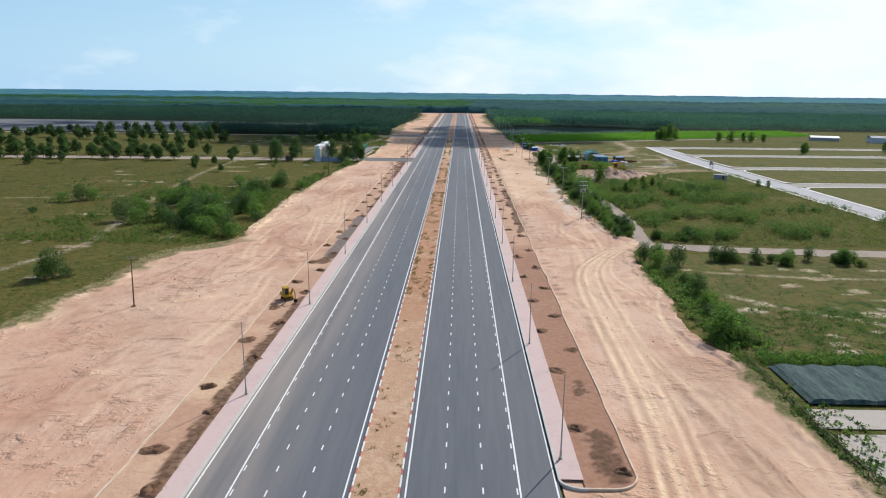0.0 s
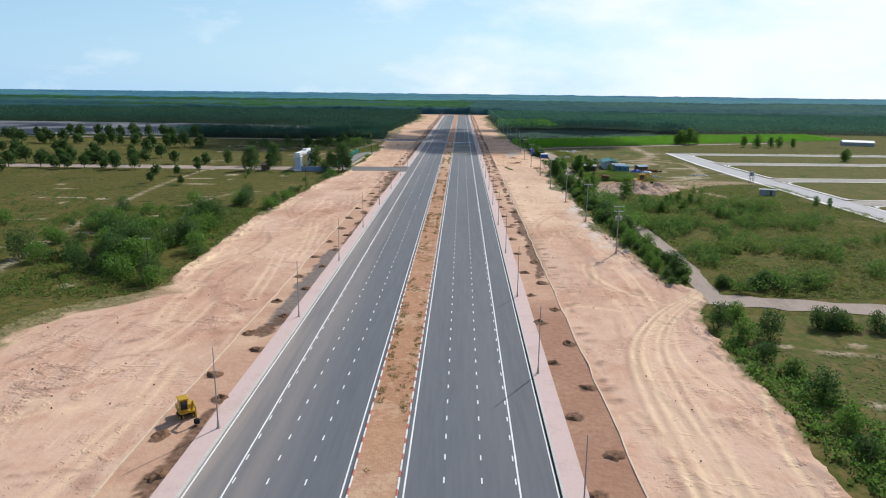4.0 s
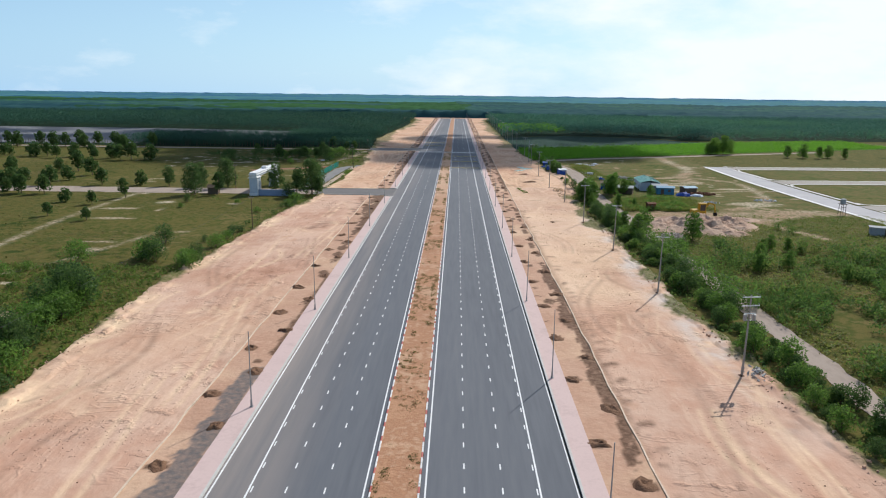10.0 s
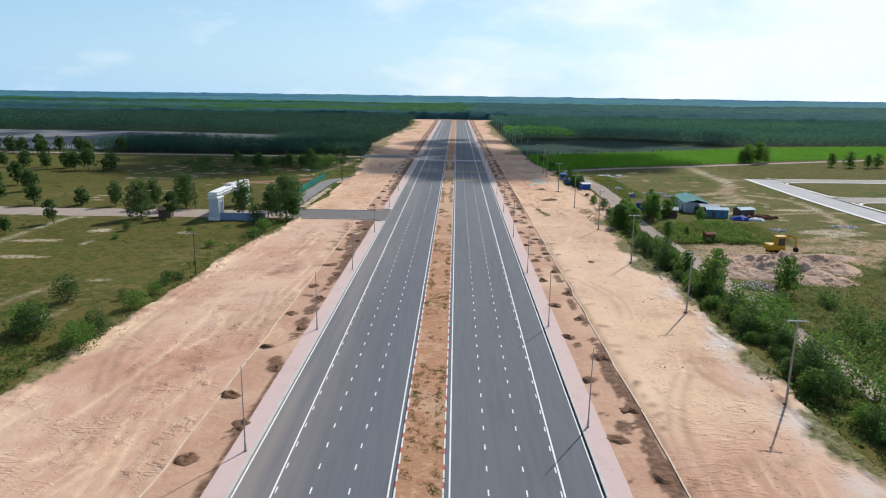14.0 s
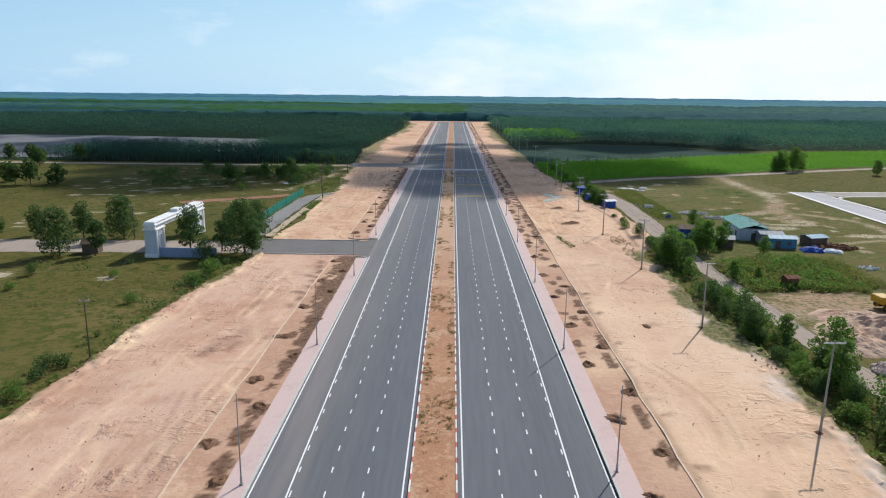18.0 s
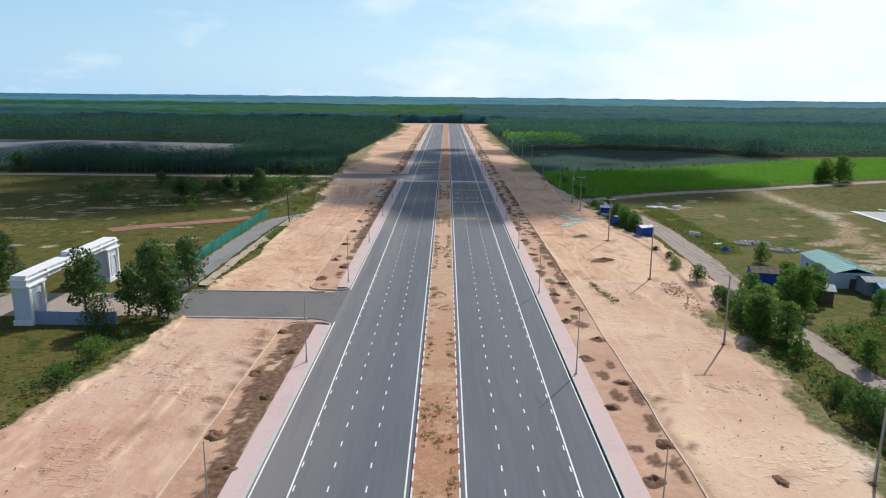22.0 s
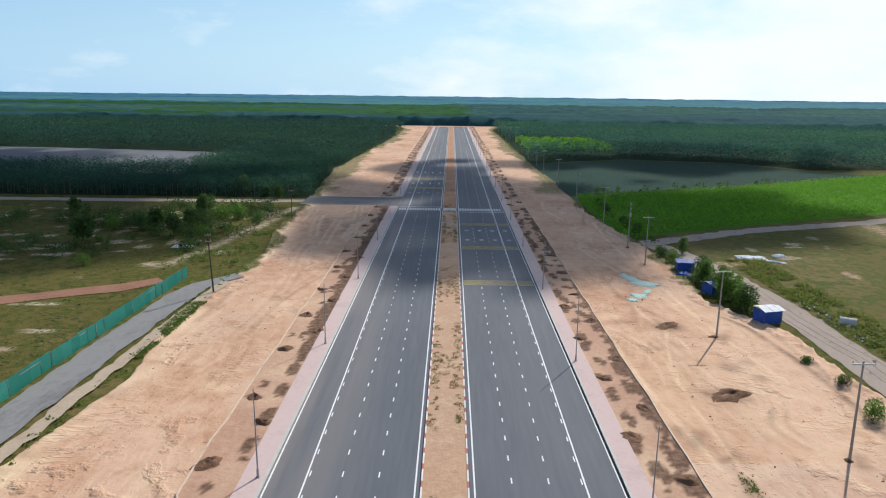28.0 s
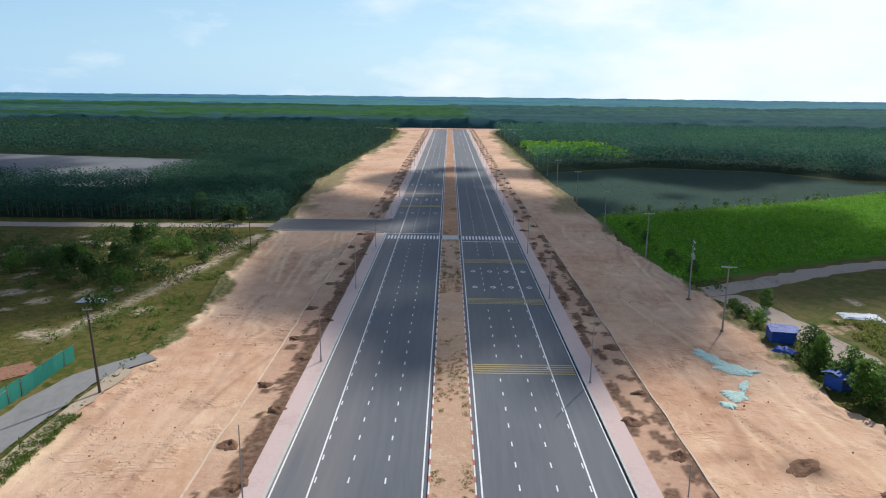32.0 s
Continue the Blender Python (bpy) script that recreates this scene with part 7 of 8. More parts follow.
# ---- white gateway over the village road ----
def gateway():
    gate = empty("gateway", pose(-68.0, 381.5, -0.05), "white plastered gateway with two arched pillars and a stepped beam", "gateway")
    for s in (-1, 1):
        c = s * 13.2
        pil = part("pillar", box_bm(-1.5, 1.3, c - 2.2, c + 2.2, -0.2, 6.2, bevel=0.04), M_GREYPLASTER, gate, "pale blue-grey pillar face")
        part("plinth", box_bm(-1.7, 1.5, c - 2.45, c + 2.45, -0.2, 0.7, bevel=0.05), M_PLASTER, pil)
        for dy in (-1.95, 1.95):
            part("pilaster", box_bm(1.3, 1.52, c + dy - 0.3, c + dy + 0.3, 0.7, 6.0, bevel=0.03), M_PLASTER, pil, "white pilaster")
        bm = bmesh.new()
        pts = [(c - 1.15, 0.9), (c - 1.15, 3.9)] + [(c - 1.15 * math.cos(radians(a)), 3.9 + 1.15 * math.sin(radians(a))) for a in range(15, 180, 15)] + [(c + 1.15, 3.9), (c + 1.15, 0.9)]
        for (ya, za), (yb, zb) in zip(pts, pts[1:]):
            d = Vector((0, yb - ya, zb - za))
            add_tube(bm, (1.36, ya, za), (1.36, yb, zb), 0.15, 0.15, 6)
        part("arch_moulding", bm, M_PLASTER, pil, "white arched moulding")
        part("capital", box_bm(-1.75, 1.65, c - 2.6, c + 2.6, 6.2, 6.55, bevel=0.06), M_PLASTER, pil)
    beam = part("beam", box_bm(-1.2, 1.1, -15.6, 15.6, 6.55, 7.35, bevel=0.04), M_PLASTER, gate)
    part("cornice", box_bm(-1.6, 1.5, -15.9, 15.9, 7.35, 7.6, bevel=0.05), M_PLASTER, beam)
    part("parapet", box_bm(-1.0, 0.9, -15.2, 15.2, 7.6, 8.0, bevel=0.04), M_PLASTER, beam)
    part("coping", box_bm(-1.35, 1.25, -15.5, 15.5, 8.0, 8.2, bevel=0.04), M_PLASTER, beam)
    for y in (-15.3, -9.2, 9.2, 15.3):
        part("beam_pier", box_bm(-1.3, 1.22, y - 0.4, y + 0.4, 6.6, 8.0, bevel=0.04), M_PLASTER, beam)
    part("beam_band", box_bm(1.1, 1.14, -14.6, 14.6, 6.75, 7.15), M_GREYPLASTER, beam, "pale grey recessed band")
    part("crest", box_bm(-0.8, 0.95, -1.5, 1.5, 7.3, 9.0, bevel=0.06), M_PLASTER, gate, "small raised crest block")
    part("crest_panel", box_bm(0.95, 1.0, -1.0, 1.0, 7.8, 8.7), M_GREYPLASTER, gate)
    return gate


gateway()
wall = empty("low_wall", pose(-60.2, 366.8, -0.1), "low blue-grey plastered wall beside the gateway", "wall")
part("wall_body", box_bm(-6.8, 6.8, -0.14, 0.14, -0.2, 2.0, bevel=0.02), M_BLUEWALL, wall)
part("wall_coping", box_bm(-6.9, 6.9, -0.2, 0.2, 2.0, 2.12, bevel=0.02), M_BLUEWALL, wall)
for x in (-6.8, -2.3, 2.3, 6.8):
    part("wall_pier", box_bm(x - 0.22, x + 0.22, -0.22, 0.22, -0.2, 2.2, bevel=0.02), M_BLUEWALL, wall)


def hut(name, x0, x1, y0, y1, eave, ridge, wall_mat, roof_mat, label, turn=0.0, along="x", openings=()):
    """A small shed: four walls, a pitched sheet roof with ribs, a door and openings."""
    cx, cy = (x0 + x1) / 2, (y0 + y1) / 2
    w, d = (x1 - x0) / 2, (y1 - y0) / 2
    ob = empty(name, pose(cx, cy, -0.22, 0, 0, turn), label, "shed")
    for a, b, c, e in ((-w, w, -d, -d + 0.12), (-w, w, d - 0.12, d), (-w, -w + 0.12, -d + 0.12, d - 0.12), (w - 0.12, w, -d + 0.12, d - 0.12)):
        part("wall", box_bm(a, b, c, e, -0.1, eave), wall_mat, ob)
    o = 0.35
    for s in (-1, 1):
        bm = bmesh.new()
        if along == "x":
            q = [(-w - o, s * (d + o), eave - 0.05), (w + o, s * (d + o), eave - 0.05), (w + o, 0, ridge), (-w - o, 0, ridge)]
        else:
            q = [(s * (w + o), -d - o, eave - 0.05), (s * (w + o), d + o, eave - 0.05), (0, d + o, ridge), (0, -d - o, ridge)]
        vs = [bm.verts.new(v) for v in q]
        f = bm.faces.new(vs)
        up = bmesh.ops.extrude_face_region(bm, geom=[f])["geom"]
        bmesh.ops.translate(bm, vec=(0, 0, 0.07), verts=[g for g in up if isinstance(g, bmesh.types.BMVert)])
        roof = part("roof", bm, roof_mat, ob)
        n = int((2 * (w if along == "x" else d)) / 1.1)
        for i in range(n):
            t = (i + 0.5) / n
            a, b = Vector(q[0]).lerp(Vector(q[1]), t), Vector(q[3]).lerp(Vector(q[2]), t)
            up_v = Vector((0, 0, 0.09))
            part("rib", tube_bm(a + up_v, b + up_v, 0.04, 0.04, 4), roof_mat, roof)
    for k, (face, u, ww, z0, z1) in enumerate(openings):
        if face == "w":
            bm = box_bm(-w - 0.02, -w + 0.03, u - ww / 2, u + ww / 2, z0, z1)
        else:
            bm = box_bm(u - ww / 2, u + ww / 2, -d - 0.02, -d + 0.03, z0, z1)
        part("door" if z0 < 0.2 else "window", bm, M_TIMBER, ob, "dark weathered opening")
    return ob


hut("long_shed", 80.2, 87.6, 393.6, 411.0, 3.3, 4.3, M_GREYPLASTER, M_TEALROOF, "long metal shed with a teal sheet roof", turn=-6, along="y", openings=(("w", -5, 1.4, 0, 2.1), ("w", 1, 1.2, 1.1, 2.0), ("w", 5, 1.2, 1.1, 2.0), ("s", 0, 1.6, 0, 2.1)))
hut("zinc_shed", 83.0, 88.6, 388.8, 393.0, 2.8, 3.3, M_ZINC, M_ZINC, "small shed with a pale zinc roof", turn=-6, openings=(("s", 0, 1.2, 0, 2.0),))
hut("blue_shed", 83.6, 90.0, 384.4, 388.4, 2.6, 3.1, M_BLUESHEET, M_BLUESHEET, "bright blue metal shed beside the yard", turn=-8, openings=(("s", -1.2, 1.2, 0, 2.0), ("s", 1.4, 1.0, 1.0, 1.8)))
hut("dark_shed", 67.0, 74.5, 384.5, 389.5, 2.4, 3.0, M_TIMBER, M_ZINC, "low dark timber shed with a zinc roof", turn=-20, openings=(("s", 0, 1.4, 0, 1.9),))
hut("tarpaulin_hut", 64.5, 70.5, 396.0, 401.5, 2.5, 3.2, M_TARP, M_TIMBER, "hut walled with blue tarpaulin under a dark roof", turn=-12)
hut("rusty_shed", 69.6, 72.0, 346.8, 349.0, 2.2, 2.5, M_RUST, M_RUST, "small rusty brown metal shed in weeds", turn=10, openings=(("s", 0, 0.8, 0, 1.8),))
hut("village_hut", -86.0, -82.4, 369.0, 372.0, 2.3, 3.3, M_TIMBER, M_TIMBER, "small dark hut beside the village road", turn=5, openings=(("s", 0, 0.9, 0, 1.8),))
hut("warehouse", 300, 321, 580, 592, 2.6, 3.8, M_ZINC, M_WHITETARP, "far white-roofed warehouse beyond the fields", turn=-20)
hut("low_house", 338, 360, 560, 574, 4.0, 5.2, M_GREYPLASTER, M_ZINC, "far grey house beyond the fields", turn=-15)
hut("site_container", 121.6, 127.2, 308.2, 310.8, 2.4, 2.5, M_ZINC, M_ZINC, "grey site container beside the new street", turn=-25, openings=(("s", 1.2, 0.9, 0, 2.0),))
hut("yard_hut", 94.5, 99.5, 388, 392, 2.2, 2.7, M_TIMBER, M_BLUESHEET, "yard hut with a patched blue roof", turn=15)


def cloth(name, x, y, rx, ry, h, mat, label, category, seed, z0=-0.2, folds=1.0):
    """A crumpled sheet thrown over something."""
    n = 16
    verts, faces = [], []
    for i in range(n + 1):
        for j in range(n + 1):
            u, v = i / n * 2 - 1, j / n * 2 - 1
            e = max(abs(u), abs(v))
            px, py = rx * u * (1 + 0.18 * noise.noise((u * 2, v * 2, seed))), ry * v * (1 + 0.18 * noise.noise((v * 2, u * 2, seed + 5)))
            z = h * max(0, 1 - e ** 3) * (0.75 + 0.35 * noise.noise((u * 1.7, v * 1.7, seed))) + 0.14 * folds * noise.noise((u * 6, v * 6, seed)) + 0.06
            verts.append((px, py, max(0.01, z)))
    for i in range(n):
        for j in range(n):
            a = i * (n + 1) + j
            faces.append((a, a + n + 1, a + n + 2, a + 1))
    ob = mesh_from(name, verts, faces, mat)
    ob.matrix_world = pose(x, y, z0, 0, 0, seed * 31 % 90 - 45)
    return tagged(ob, label, category)


def stall(x, y, w, d, h, label, turn, white=True):
    ob = empty("market_stall", pose(x, y, -0.2, 0, 0, turn), label, "stall", "stalls")
    for sx in (-1, 1):
        for sy in (-1, 1):
            part("post", tube_bm((sx * w / 2, sy * d / 2, -0.1), (sx * w / 2, sy * d / 2, h), 0.05, 0.05, 6), M_TIMBER, ob)
    for a, b, c, e in ((-w / 2, w / 2, -d / 2 - 0.03, -d / 2 + 0.02), (-w / 2 - 0.03, -w / 2 + 0.02, -d / 2, d / 2), (w / 2 - 0.02, w / 2 + 0.03, -d / 2, d / 2)):
        part("side_sheet", box_bm(a, b, c, e, 0.15, h - 0.1), M_TARP, ob, "blue tarpaulin side")
    bm = bmesh.new()
    n = 8
    g = [[bm.verts.new(((i / n - 0.5) * (w + 0.8), (j / n - 0.5) * (d + 0.8), h + 0.45 * (1 - abs(j / n - 0.5) * 2) + 0.08 * noise.noise((i * 0.8, j * 0.8, x)))) for j in range(n + 1)] for i in range(n + 1)]
    for i in range(n):
        for j in range(n):
            bm.faces.new((g[i][j], g[i + 1][j], g[i + 1][j + 1], g[i][j + 1]))
    part("canopy", bm, M_WHITETARP if white else M_TARP, ob, "sagging sheet canopy")
    return ob


stall(55.6, 446.0, 3.4, 3.0, 2.5, "blue tarpaulin stall with a white canopy", 15)
stall(53.0, 481.5, 3.6, 3.2, 2.2, "low stall covered in blue tarpaulin", -10, white=False)
stall(52.6, 463.5, 3.0, 2.6, 2.1, "low blue stall under hedge branches", 25, white=False)
cloth("tarpaulin", 51.2, 476.5, 1.6, 1.4, 1.0, M_TARP, "crumpled blue tarpaulin over goods beside the hedge", "tarpaulin", 3)
cloth("tarpaulin", 92.5, 381.5, 2.6, 1.8, 1.6, M_TARP, "blue tarpaulin over stored goods in the yard", "tarpaulin", 4)
cloth("tarpaulin", 70.5, 427.0, 1.3, 1.0, 1.3, M_TARP, "small blue tarpaulin heap by the lane", "tarpaulin", 6)
cloth("sheeting", 73.5, 494.6, 3.4, 1.8, 0.5, M_WHITETARP, "white plastic sheeting spread on grass", "sheeting", 7)
cloth("sheeting", 81.0, 496.5, 1.6, 1.0, 0.7, M_WHITETARP, "white plastic sheeting heaped on grass", "sheeting", 8)
cloth("sheeting", 77.6, 490.5, 2.4, 0.7, 0.3, M_WHITETARP, "white plastic sheeting spread on grass", "sheeting", 9)
cloth("sheeting", 97.5, 381.0, 2.2, 1.5, 0.9, M_WHITETARP, "pale plastic sheeting over junk in the yard", "sheeting", 12)
cloth("sheeting", -66.5, 498.0, 2.6, 1.3, 0.5, M_WHITETARP, "pale sheeting lying in rough grass", "sheeting", 13)
def on_soil(x, y):
    return earth_z(x, y) + 0.04


for i, (x, y, rx, ry, ang) in enumerate(((38.6, 473.6, 1.5, 3.4, 0.35), (40.6, 469.4, 2.0, 2.6, 0.9), (42.6, 468.2, 1.6, 0.7, 0.2), (37.2, 460.2, 1.7, 1.8, 0.0), (39.6, 463.4, 0.6, 2.2, -0.5), (35.0, 457.4, 1.0, 1.2, 0.4))):
    tagged(blob("net", x, y, rx, ry, on_soil, M_TEALNET, seed=i * 1.7 + 3, turn=ang, thick=0.16), "torn pale green netting lying on bare earth", "net", "torn nets")

tank = empty("concrete_pipe", pose(68.8, 444.5, -0.2, 0, 0, -30), "grey concrete pipe section lying on grass", "pipe")
bm = bmesh.new()
outer = bmesh.ops.create_cone(bm, cap_ends=False, segments=20, radius1=0.75, radius2=0.75, depth=2.6, matrix=pose(0, 0, 0.72, 0, 90, 0))
bmesh.ops.create_cone(bm, cap_ends=False, segments=20, radius1=0.62, radius2=0.62, depth=2.6, matrix=pose(0, 0, 0.72, 0, 90, 0))
part("pipe_wall", bm, M_CONCRETE, tank)
for x in (-1.3, 1.22):
    bm = bmesh.new()
    add_tube(bm, (x, 0, 0.72), (x + 0.08, 0, 0.72), 0.79, 0.79, 20)
    part("collar", bm, M_CONCRETE, tank)
cart = empty("handcart", pose(71.0, 433.5, -0.2, 0, 0, 40), "pale flat handcart standing on grass", "cart")
part("deck", box_bm(-1.2, 1.2, -0.6, 0.6, 0.5, 0.62, bevel=0.02), M_WHITEPAINT, cart)
for y in (-0.65, 0.65):
    part("wheel", tube_bm((0, y - 0.05, 0.32), (0, y + 0.05, 0.32), 0.32, 0.32, 14), M_DARK, cart)
part("shaft", tube_bm((1.2, 0, 0.55), (2.2, 0, 0.75), 0.04, 0.03, 6), M_STEEL, cart)


# ---- rubble and spoil ----
def mound(name, x, y, rx, ry, h, mat, label, seed, z0=-0.22, rings=9, seg=30):
    verts, faces = [], []
    for i in range(rings + 1):
        k = (i + 0.01) / rings
        for j in range(seg):
            a = 2 * math.pi * j / seg
            rr = k * (1 + 0.25 * noise.noise((math.cos(a) * 1.5 + seed, math.sin(a) * 1.5, seed)))
            px, py = rx * rr * math.cos(a), ry * rr * math.sin(a)
            z = h * (1 - k ** 1.4) * (0.8 + 0.5 * noise.noise((px * 0.35, py * 0.35, seed))) + (0.18 * h * noise.noise((px * 0.9, py * 0.9, seed)) + 0.16 * noise.noise((px * 2.2, py * 2.2, seed))) * (1 - k ** 3)
            verts.append((px, py, max(0, z) if i < rings else -0.05))
    for i in range(rings):
        for j in range(seg):
            a, b = i * seg + j, i * seg + (j + 1) % seg
            faces.append((a, b, b + seg, a + seg))
    faces.append(tuple(range(seg)))
    ob = mesh_from(name, verts, faces, mat)
    ob.location = (x, y, z0)
    return tagged(ob, label, "spoil heap", "spoil heaps")


for i, (x, y, rx, ry, h) in enumerate(((76, 318, 13.5, 12, 4.2), (86, 322, 9, 9, 2.8), (66.5, 316, 6, 7, 1.9), (95, 331, 5, 4, 1.1), (73, 329, 8, 4, 1.4), (82, 309, 6, 4.5, 1.5))):
    mound("spoil_mound", x, y, rx, ry, h, M_SPOIL, "tall mound of dug pinkish-brown spoil on the sandy lot" if i < 2 else "low mound of dug brown spoil on the sandy lot", i + 3.5, rings=22, seg=54)


def rubble(name, x, y, rx, ry, n, mat, label, seed, size=0.35, kind="stuff"):
    rr = random.Random(seed)
    verts, faces = [], []
    for i in range(n):
        a, d = rr.uniform(0, 6.28), math.sqrt(rr.random())
        cx, cy = x + rx * d * math.cos(a), y + ry * d * math.sin(a)
        s = size * rr.uniform(0.4, 1.3)
        m = pose(cx, cy, -0.2 + s * 0.3 + 0.5 * (1 - d) * rr.random(), rr.uniform(0, 360), rr.uniform(0, 360), rr.uniform(0, 360))
        k = len(verts)
        for dx in (-1, 1):
            for dy in (-1, 1):
                for dz in (-1, 1):
                    verts.append(m @ Vector((dx * s * rr.uniform(0.4, 0.7), dy * s * rr.uniform(0.3, 0.6), dz * s * rr.uniform(0.2, 0.4))))
        faces += [(k, k + 1, k + 3, k + 2), (k + 4, k + 6, k + 7, k + 5), (k, k + 4, k + 5, k + 1), (k + 2, k + 3, k + 7, k + 6), (k, k + 2, k + 6, k + 4), (k + 1, k + 5, k + 7, k + 3)]
    return tagged(mesh_from(name, verts, faces, mat), label, "rubble", kind=kind)


rubble("rubble", 81, 436, 5, 2.6, 190, M_RUBBLE, "heap of pale broken rubble in the yard", 1, 0.5)
rubble("rubble", 86, 428, 4, 2.4, 140, M_RUBBLE, "heap of pale broken rubble in the yard", 21, 0.5)
rubble("stone_heap", 65.5, 303.5, 3.6, 3.6, 420, M_PINKSTONE, "pale pinkish heap of quarry stones beside the lane", 22, 0.42)
rubble("debris", 119, 371, 4, 1.6, 40, M_WHITETARP, "white scraps strewn on grass", 23, 0.5)
rubble("debris", 97, 364, 3, 1.4, 26, M_WHITETARP, "white scraps strewn on grass", 24, 0.45)
rubble("debris", 67.5, 446, 1.2, 16, 60, M_RUBBLE, "pale scraps and stones beside the lane", 25, 0.34)
rubble("debris", 47.5, 209, 1.8, 3.0, 60, M_RUBBLE, "pale grey broken concrete beside the hedge", 26, 0.4)
rubble("rubble", -57, 544, 4, 11, 110, M_SANDPATCH, "pale broken slabs in rough grass", 3, 0.42)
rubble("rubble", -57, 516, 2.6, 9, 80, M_SANDPATCH, "pale broken slabs in rough grass", 4, 0.38)
rubble("debris", 100, 386, 6, 4, 160, M_RUST, "rusty junk scattered in the yard", 5, 0.6)
rubble("clods", -40, 140, 22, 60, 90, M_DAMP, "small dark clods on bare earth", 6, 0.16)
rubble("clods", 38, 140, 9, 70, 70, M_DAMP, "small dark clods on bare earth", 7, 0.14)
rubble("clods", -36, 300, 11, 60, 120, M_BED, "small clods on bare earth", 8, 0.16)
rubble("clods", 37, 300, 10, 80, 120, M_BED, "small clods on bare earth", 9, 0.16)
rubble("clods", 37, 450, 10, 70, 90, M_DAMP, "small dark clods on bare earth", 10, 0.16)
for y in range(118, 352, 13):
    rubble("debris", lerp_table(LEFT_EDGE, y) + 1.6, y, 1.8, 8, 46, M_EARTH, "pale clods along the edge of bare earth", y, 0.2)
for y in range(186, 345, 17):
    rubble("debris", lerp_table(RIGHT_EDGE, y) - 1.2, y, 1.4, 9, 30, M_BED if y % 2 else M_EARTH, "earth clods along the foot of the hedge", y + 1, 0.26)
rubble("debris", 46.0, 386, 2.2, 11, 70, M_SANDPATCH, "pale clods and debris along the edge of bare earth", 12, 0.3)
rubble("clods", -36, 470, 10, 70, 120, M_BED, "small clods on bare earth", 11, 0.16)


# ---- green sheet fence along the lane ----
fence = empty("sheet_fence", pose(-55.6, 397.0, -0.2), "green corrugated sheet fence along a lane", "fence")
panel = None
for i in range(30):
    y = i * 2.42
    x = 0.9 * (i / 29) ** 2 + 0.12 * math.sin(i * 1.3)
    m = pose(x, y + 1.2, 0, random.uniform(-1.5, 1.5), random.uniform(-2.5, 2.5), random.uniform(-2, 2))
    if panel is None:
        verts, faces = [], []
        for j in range(25):
            u = -1.2 + 2.4 * j / 24
            o = 0.035 if j % 2 else -0.035
            verts += [(o, u, 0.02), (o, u, 2.45), (o + 0.012, u, 0.02), (o + 0.012, u, 2.45)]
        for j in range(24):
            a = 4 * j
            faces += [(a, a + 4, a + 5, a + 1), (a + 2, a + 3, a + 7, a + 6), (a + 1, a + 5, a + 7, a + 3)]
        panel = mesh_from("panel", verts, faces, M_GREENSHEET, fence)
        panel.matrix_local = m
        fpost = part("post", box_bm(-0.12, -0.05, -0.04, 0.04, -0.3, 2.4), M_STEEL, fence)
        fpost.matrix_local = pose(x, y, 0)
    else:
        share("panel", panel, fence, m)
        share("post", fpost, fence, pose(x, y, 0))
    if i % 3 == 0:
        part("rail", box_bm(x - 0.13, x - 0.07, y, y + 7.2, 1.9, 1.96), M_STEEL, fence)


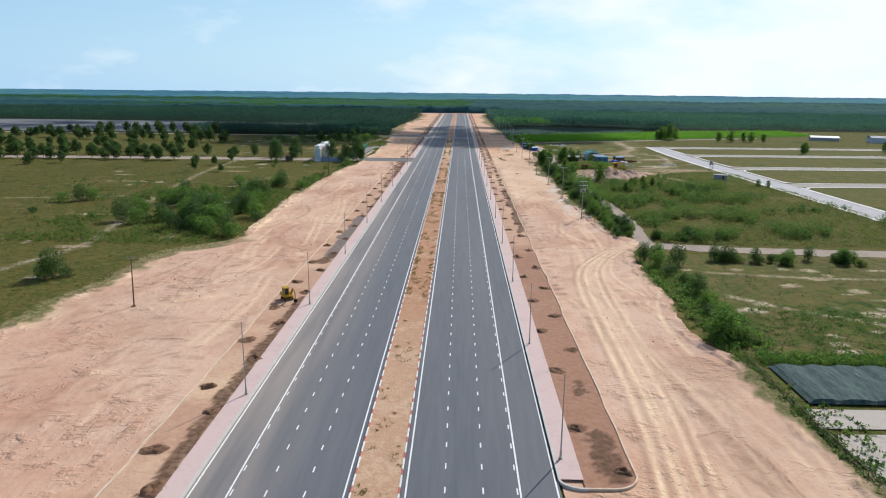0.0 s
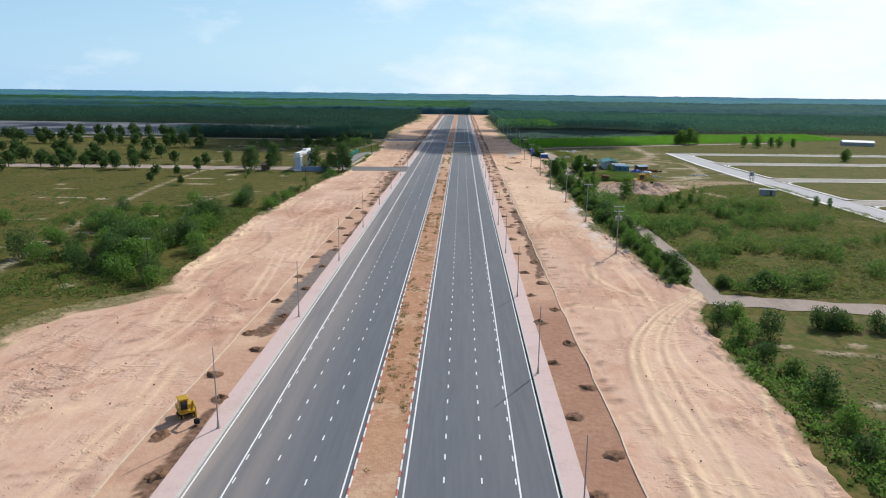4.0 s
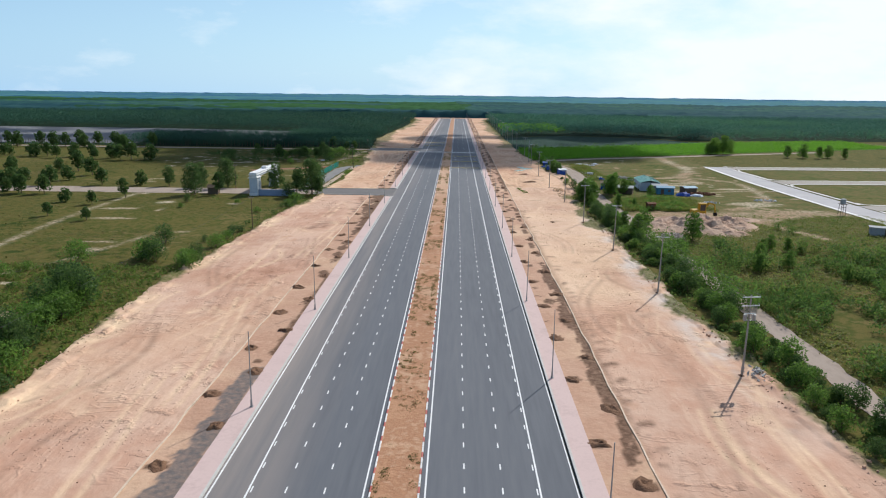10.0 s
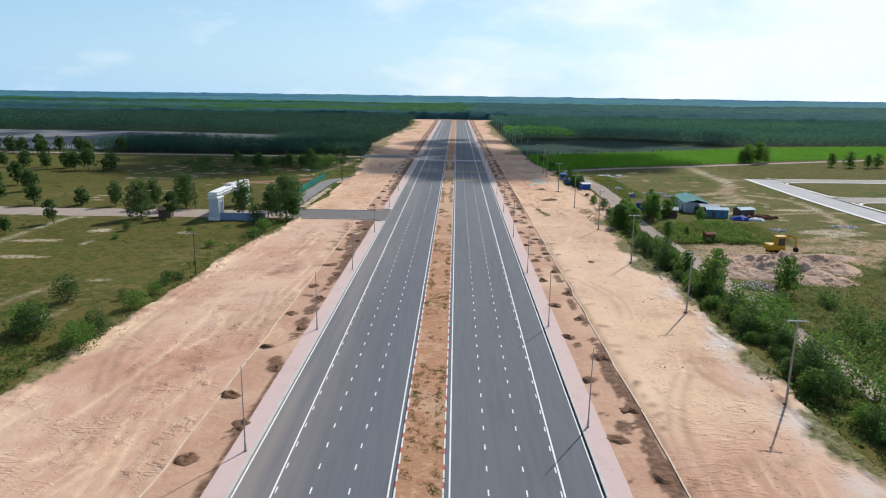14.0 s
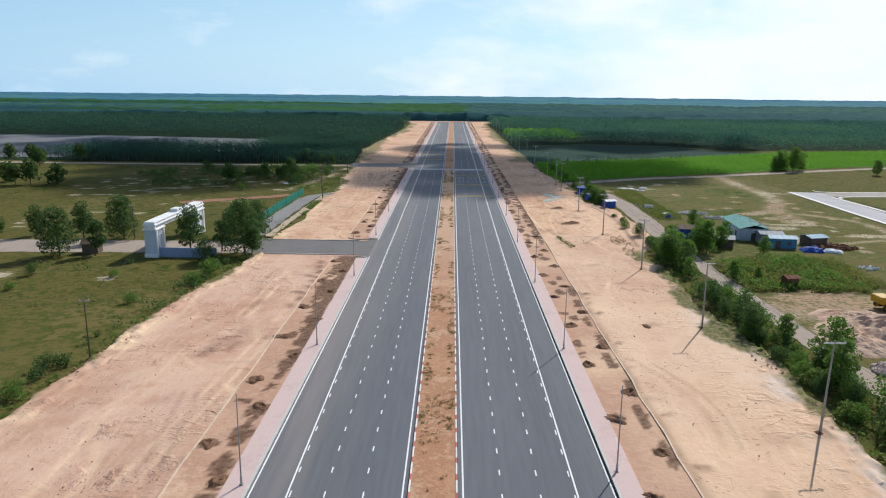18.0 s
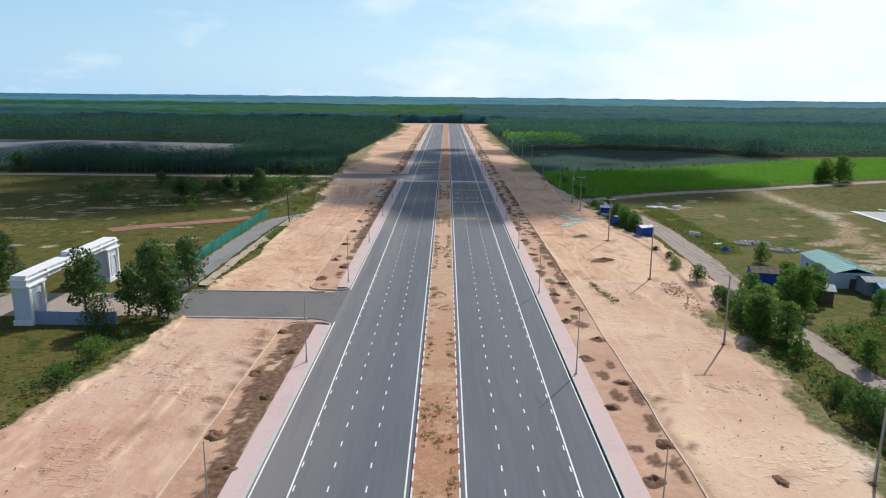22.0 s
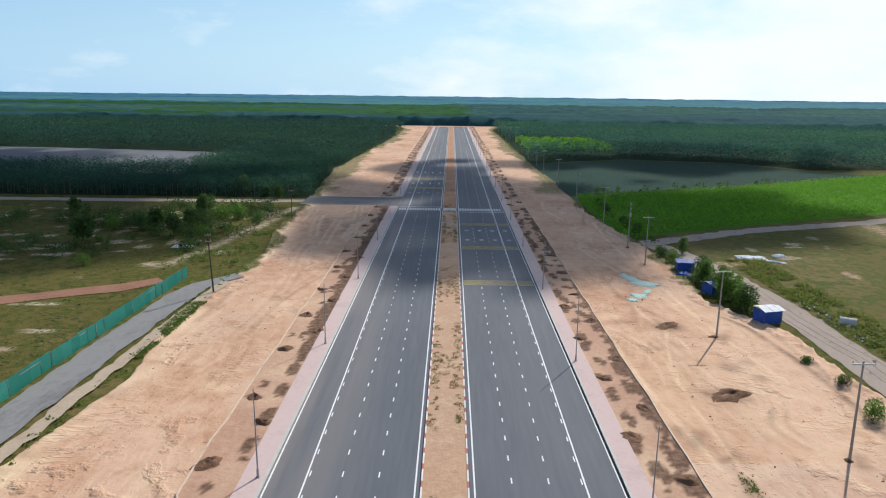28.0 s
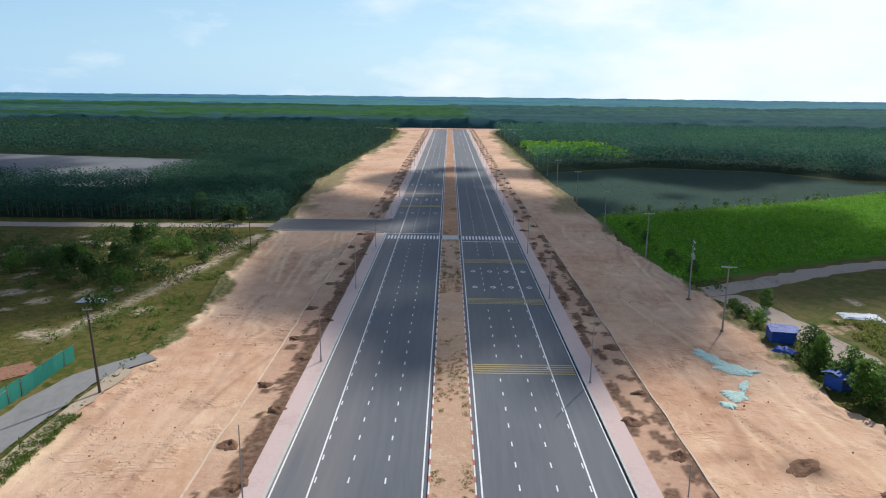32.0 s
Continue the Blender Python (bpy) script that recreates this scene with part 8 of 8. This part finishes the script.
# ---- excavators ----
def excavator():
    ob = empty("excavator", pose(0, 0, 0), "small yellow excavator digging a planting pit", "excavator", "excavators")
    for s in (-1, 1):
        bm = bmesh.new()
        add_box(bm, s * 0.75 - 0.2, s * 0.75 + 0.2, -0.95, 0.95, 0.02, 0.5, bevel=0.14)
        tr = part("track", bm, M_DARK, ob, "dark rubber track")
        for y in (-0.7, 0.7):
            part("sprocket", tube_bm((s * 0.75 - 0.23, y, 0.26), (s * 0.75 + 0.23, y, 0.26), 0.2, 0.2, 10), M_MACHINE, tr)
    part("undercarriage", box_bm(-0.55, 0.55, -0.5, 0.5, 0.3, 0.6), M_DARK, ob)
    part("body", box_bm(-0.9, 0.9, 0.0, 1.35, 0.62, 1.35, bevel=0.1), M_MACHINE, ob)
    part("platform", box_bm(-0.9, 0.9, -0.85, 0.0, 0.62, 0.85, bevel=0.04), M_MACHINE, ob)
    cab = part("cab", box_bm(-0.85, 0.1, -0.85, 0.35, 0.85, 2.4, bevel=0.08), M_MACHINE, ob)
    part("window", box_bm(-0.75, 0.0, -0.87, -0.84, 1.2, 2.25), M_GLASS, cab)
    part("window", box_bm(0.09, 0.12, -0.7, 0.2, 1.25, 2.25), M_GLASS, cab)
    part("window", box_bm(-0.87, -0.84, -0.7, 0.2, 1.25, 2.25), M_GLASS, cab)
    part("cab_roof", box_bm(-0.95, 0.2, -0.95, 0.45, 2.4, 2.5, bevel=0.04), M_MACHINE, cab)

    def limb(name, p0, p1, w, h0, mat):
        d = Vector(p1) - Vector(p0)
        bm = bmesh.new()
        add_box(bm, -w / 2, w / 2, -h0 / 2, h0 / 2, 0, d.length, bevel=0.03)
        bm.transform(Matrix.Translation(p0) @ d.to_track_quat("Z", "Y").to_matrix().to_4x4())
        return part(name, bm, mat, ob)

    limb("boom", (0.45, -0.7, 0.95), (0.45, -1.7, 2.4), 0.2, 0.32, M_MACHINE)
    limb("boom_tip", (0.45, -1.65, 2.4), (0.45, -2.7, 2.1), 0.18, 0.26, M_MACHINE)
    limb("stick", (0.45, -2.7, 2.2), (0.45, -2.9, 0.7), 0.16, 0.2, M_MACHINE)
    limb("cylinder", (0.45, -0.9, 1.3), (0.45, -1.9, 2.05), 0.1, 0.1, M_STEEL)
    bm = bmesh.new()
    add_box(bm, 0.15, 0.75, -3.2, -2.65, 0.15, 0.75, bevel=0.1)
    part("bucket", bm, M_DARK, ob, "dark worn bucket")
    return ob


digger = excavator()
digger.matrix_world = pose(-23.6, 120.3, 0.08, 0, 0, 35)
far_digger = copy_thing(digger, Matrix.Identity(4))
far_digger.matrix_world = pose(82.0, 333.5, 0.0, 0, 0, 92) @ Matrix.Diagonal((1.85, 1.85, 1.85, 1))
far_digger["label"] = "yellow excavator beside the spoil mounds"

# ---- water tower by the new street ----
tower = empty("water_tower", pose(132.2, 344.0, -0.15), "dark steel water tower on four legs", "water tower")
for sx in (-0.8, 0.8):
    for sy in (-0.8, 0.8):
        part("leg", tube_bm((sx, sy, -0.2), (sx * 0.85, sy * 0.85, 3.4), 0.09, 0.08, 6), M_DARKPOLE, tower)
for z in (1.2, 2.4):
    part("brace", box_bm(-0.8, 0.8, -0.85, -0.75, z, z + 0.1), M_DARKPOLE, tower)
part("platform", box_bm(-1.1, 1.1, -1.1, 1.1, 3.4, 3.5), M_DARKPOLE, tower)
part("tank", tube_bm((0, 0, 3.5), (0, 0, 5.0), 0.85, 0.85, 16), M_ZINC, tower)
part("tank_lid", tube_bm((0, 0, 5.0), (0, 0, 5.25), 0.88, 0.2, 16), M_ZINC, tower)

# ---- shaded nursery beside the hedge ----
M_YARD = material("worn_yard_concrete", [(0.36, 0.31, 0.27), (0.46, 0.41, 0.36), (0.40, 0.35, 0.31)], scale=0.2, fine=1.6, bump=0.3, bump_scale=6, bump_dist=0.03)
structure(patch("ground_nursery_path", [(50.5, 74.5), (72, 75), (84, 77.5), (84, 79.8), (50.8, 79.6)], -0.12, M_YARD, ragged=0.3), "pale concrete path of a nursery", "path")
structure(patch("ground_nursery_sand", [(50.5, 50), (66, 50), (66, 73.4), (51, 73.2)], -0.13, M_YARD, ragged=0.4), "pale concrete yard beside the nursery", "yard")
net_verts, net_faces = [], []
nx, ny = 44, 26
for i in range(nx + 1):
    for j in range(ny + 1):
        x, y = 52.2 + 34 * i / nx, 80.9 + 12.2 * j / ny
        edge = i in (0, nx) or j in (0, ny)
        sagz = 0.28 * abs(math.sin(x * 0.78)) + 0.15 * noise.noise((x * 0.9, y * 0.5, 2)) + 0.35
        net_verts.append((x, y, 0.1 if edge else sagz))
for i in range(nx):
    for j in range(ny):
        a = i * (ny + 1) + j
        net_faces.append((a, a + ny + 1, a + ny + 2, a + 1))
netob = empty("shade_net", pose(0, 0, -0.1), "dark shade net stretched over nursery beds", "shade net")
mesh_from("net_cloth", net_verts, net_faces, M_DARKNET, netob)
for i in range(9):
    for y in (81.0, 93.0):
        part("net_post", tube_bm((52.3 + 4.2 * i, y, -0.3), (52.3 + 4.2 * i, y, 0.5), 0.04, 0.04, 6), M_TIMBER, netob)
nf = empty("nursery_fence", pose(49.7, 50, -0.2), "low weathered fence along the nursery", "fence")
for i in range(23):
    part("post", tube_bm((0.02 * math.sin(i), 2.0 * i, -0.2), (0.05 * math.sin(i * 2), 2.0 * i, 1.1), 0.06, 0.05, 6), M_TIMBER, nf)
for z in (0.4, 0.95):
    part("rail", box_bm(-0.03, 0.03, 0, 44, z - 0.04, z + 0.04), M_TIMBER, nf)
p = scatter(420, (48.9, 51.0, 48, 98), rng, lambda x, y: fbm(x, y, 0.4, 2) > -0.6)
tufts("nursery_hedge", p, -0.2, 0.6, 0.5, 16, 0.2, M_SCRUB, 21, "green weeds climbing the nursery fence", "weeds")
p = scatter(700, (52, 90, 93.5, 97.5), rng)
tufts("nursery_rows", p, -0.2, 0.9, 0.7, 20, 0.26, M_LEAF_B, 22, "green planting behind the shade net", "plants")
p = scatter(36, (60, 66, 49, 57), rng)
tufts("yard_shrubs", p, -0.2, 2.0, 1.0, 26, 0.5, M_LEAF_B, 23, "green shrubs in a yard", "shrubs")
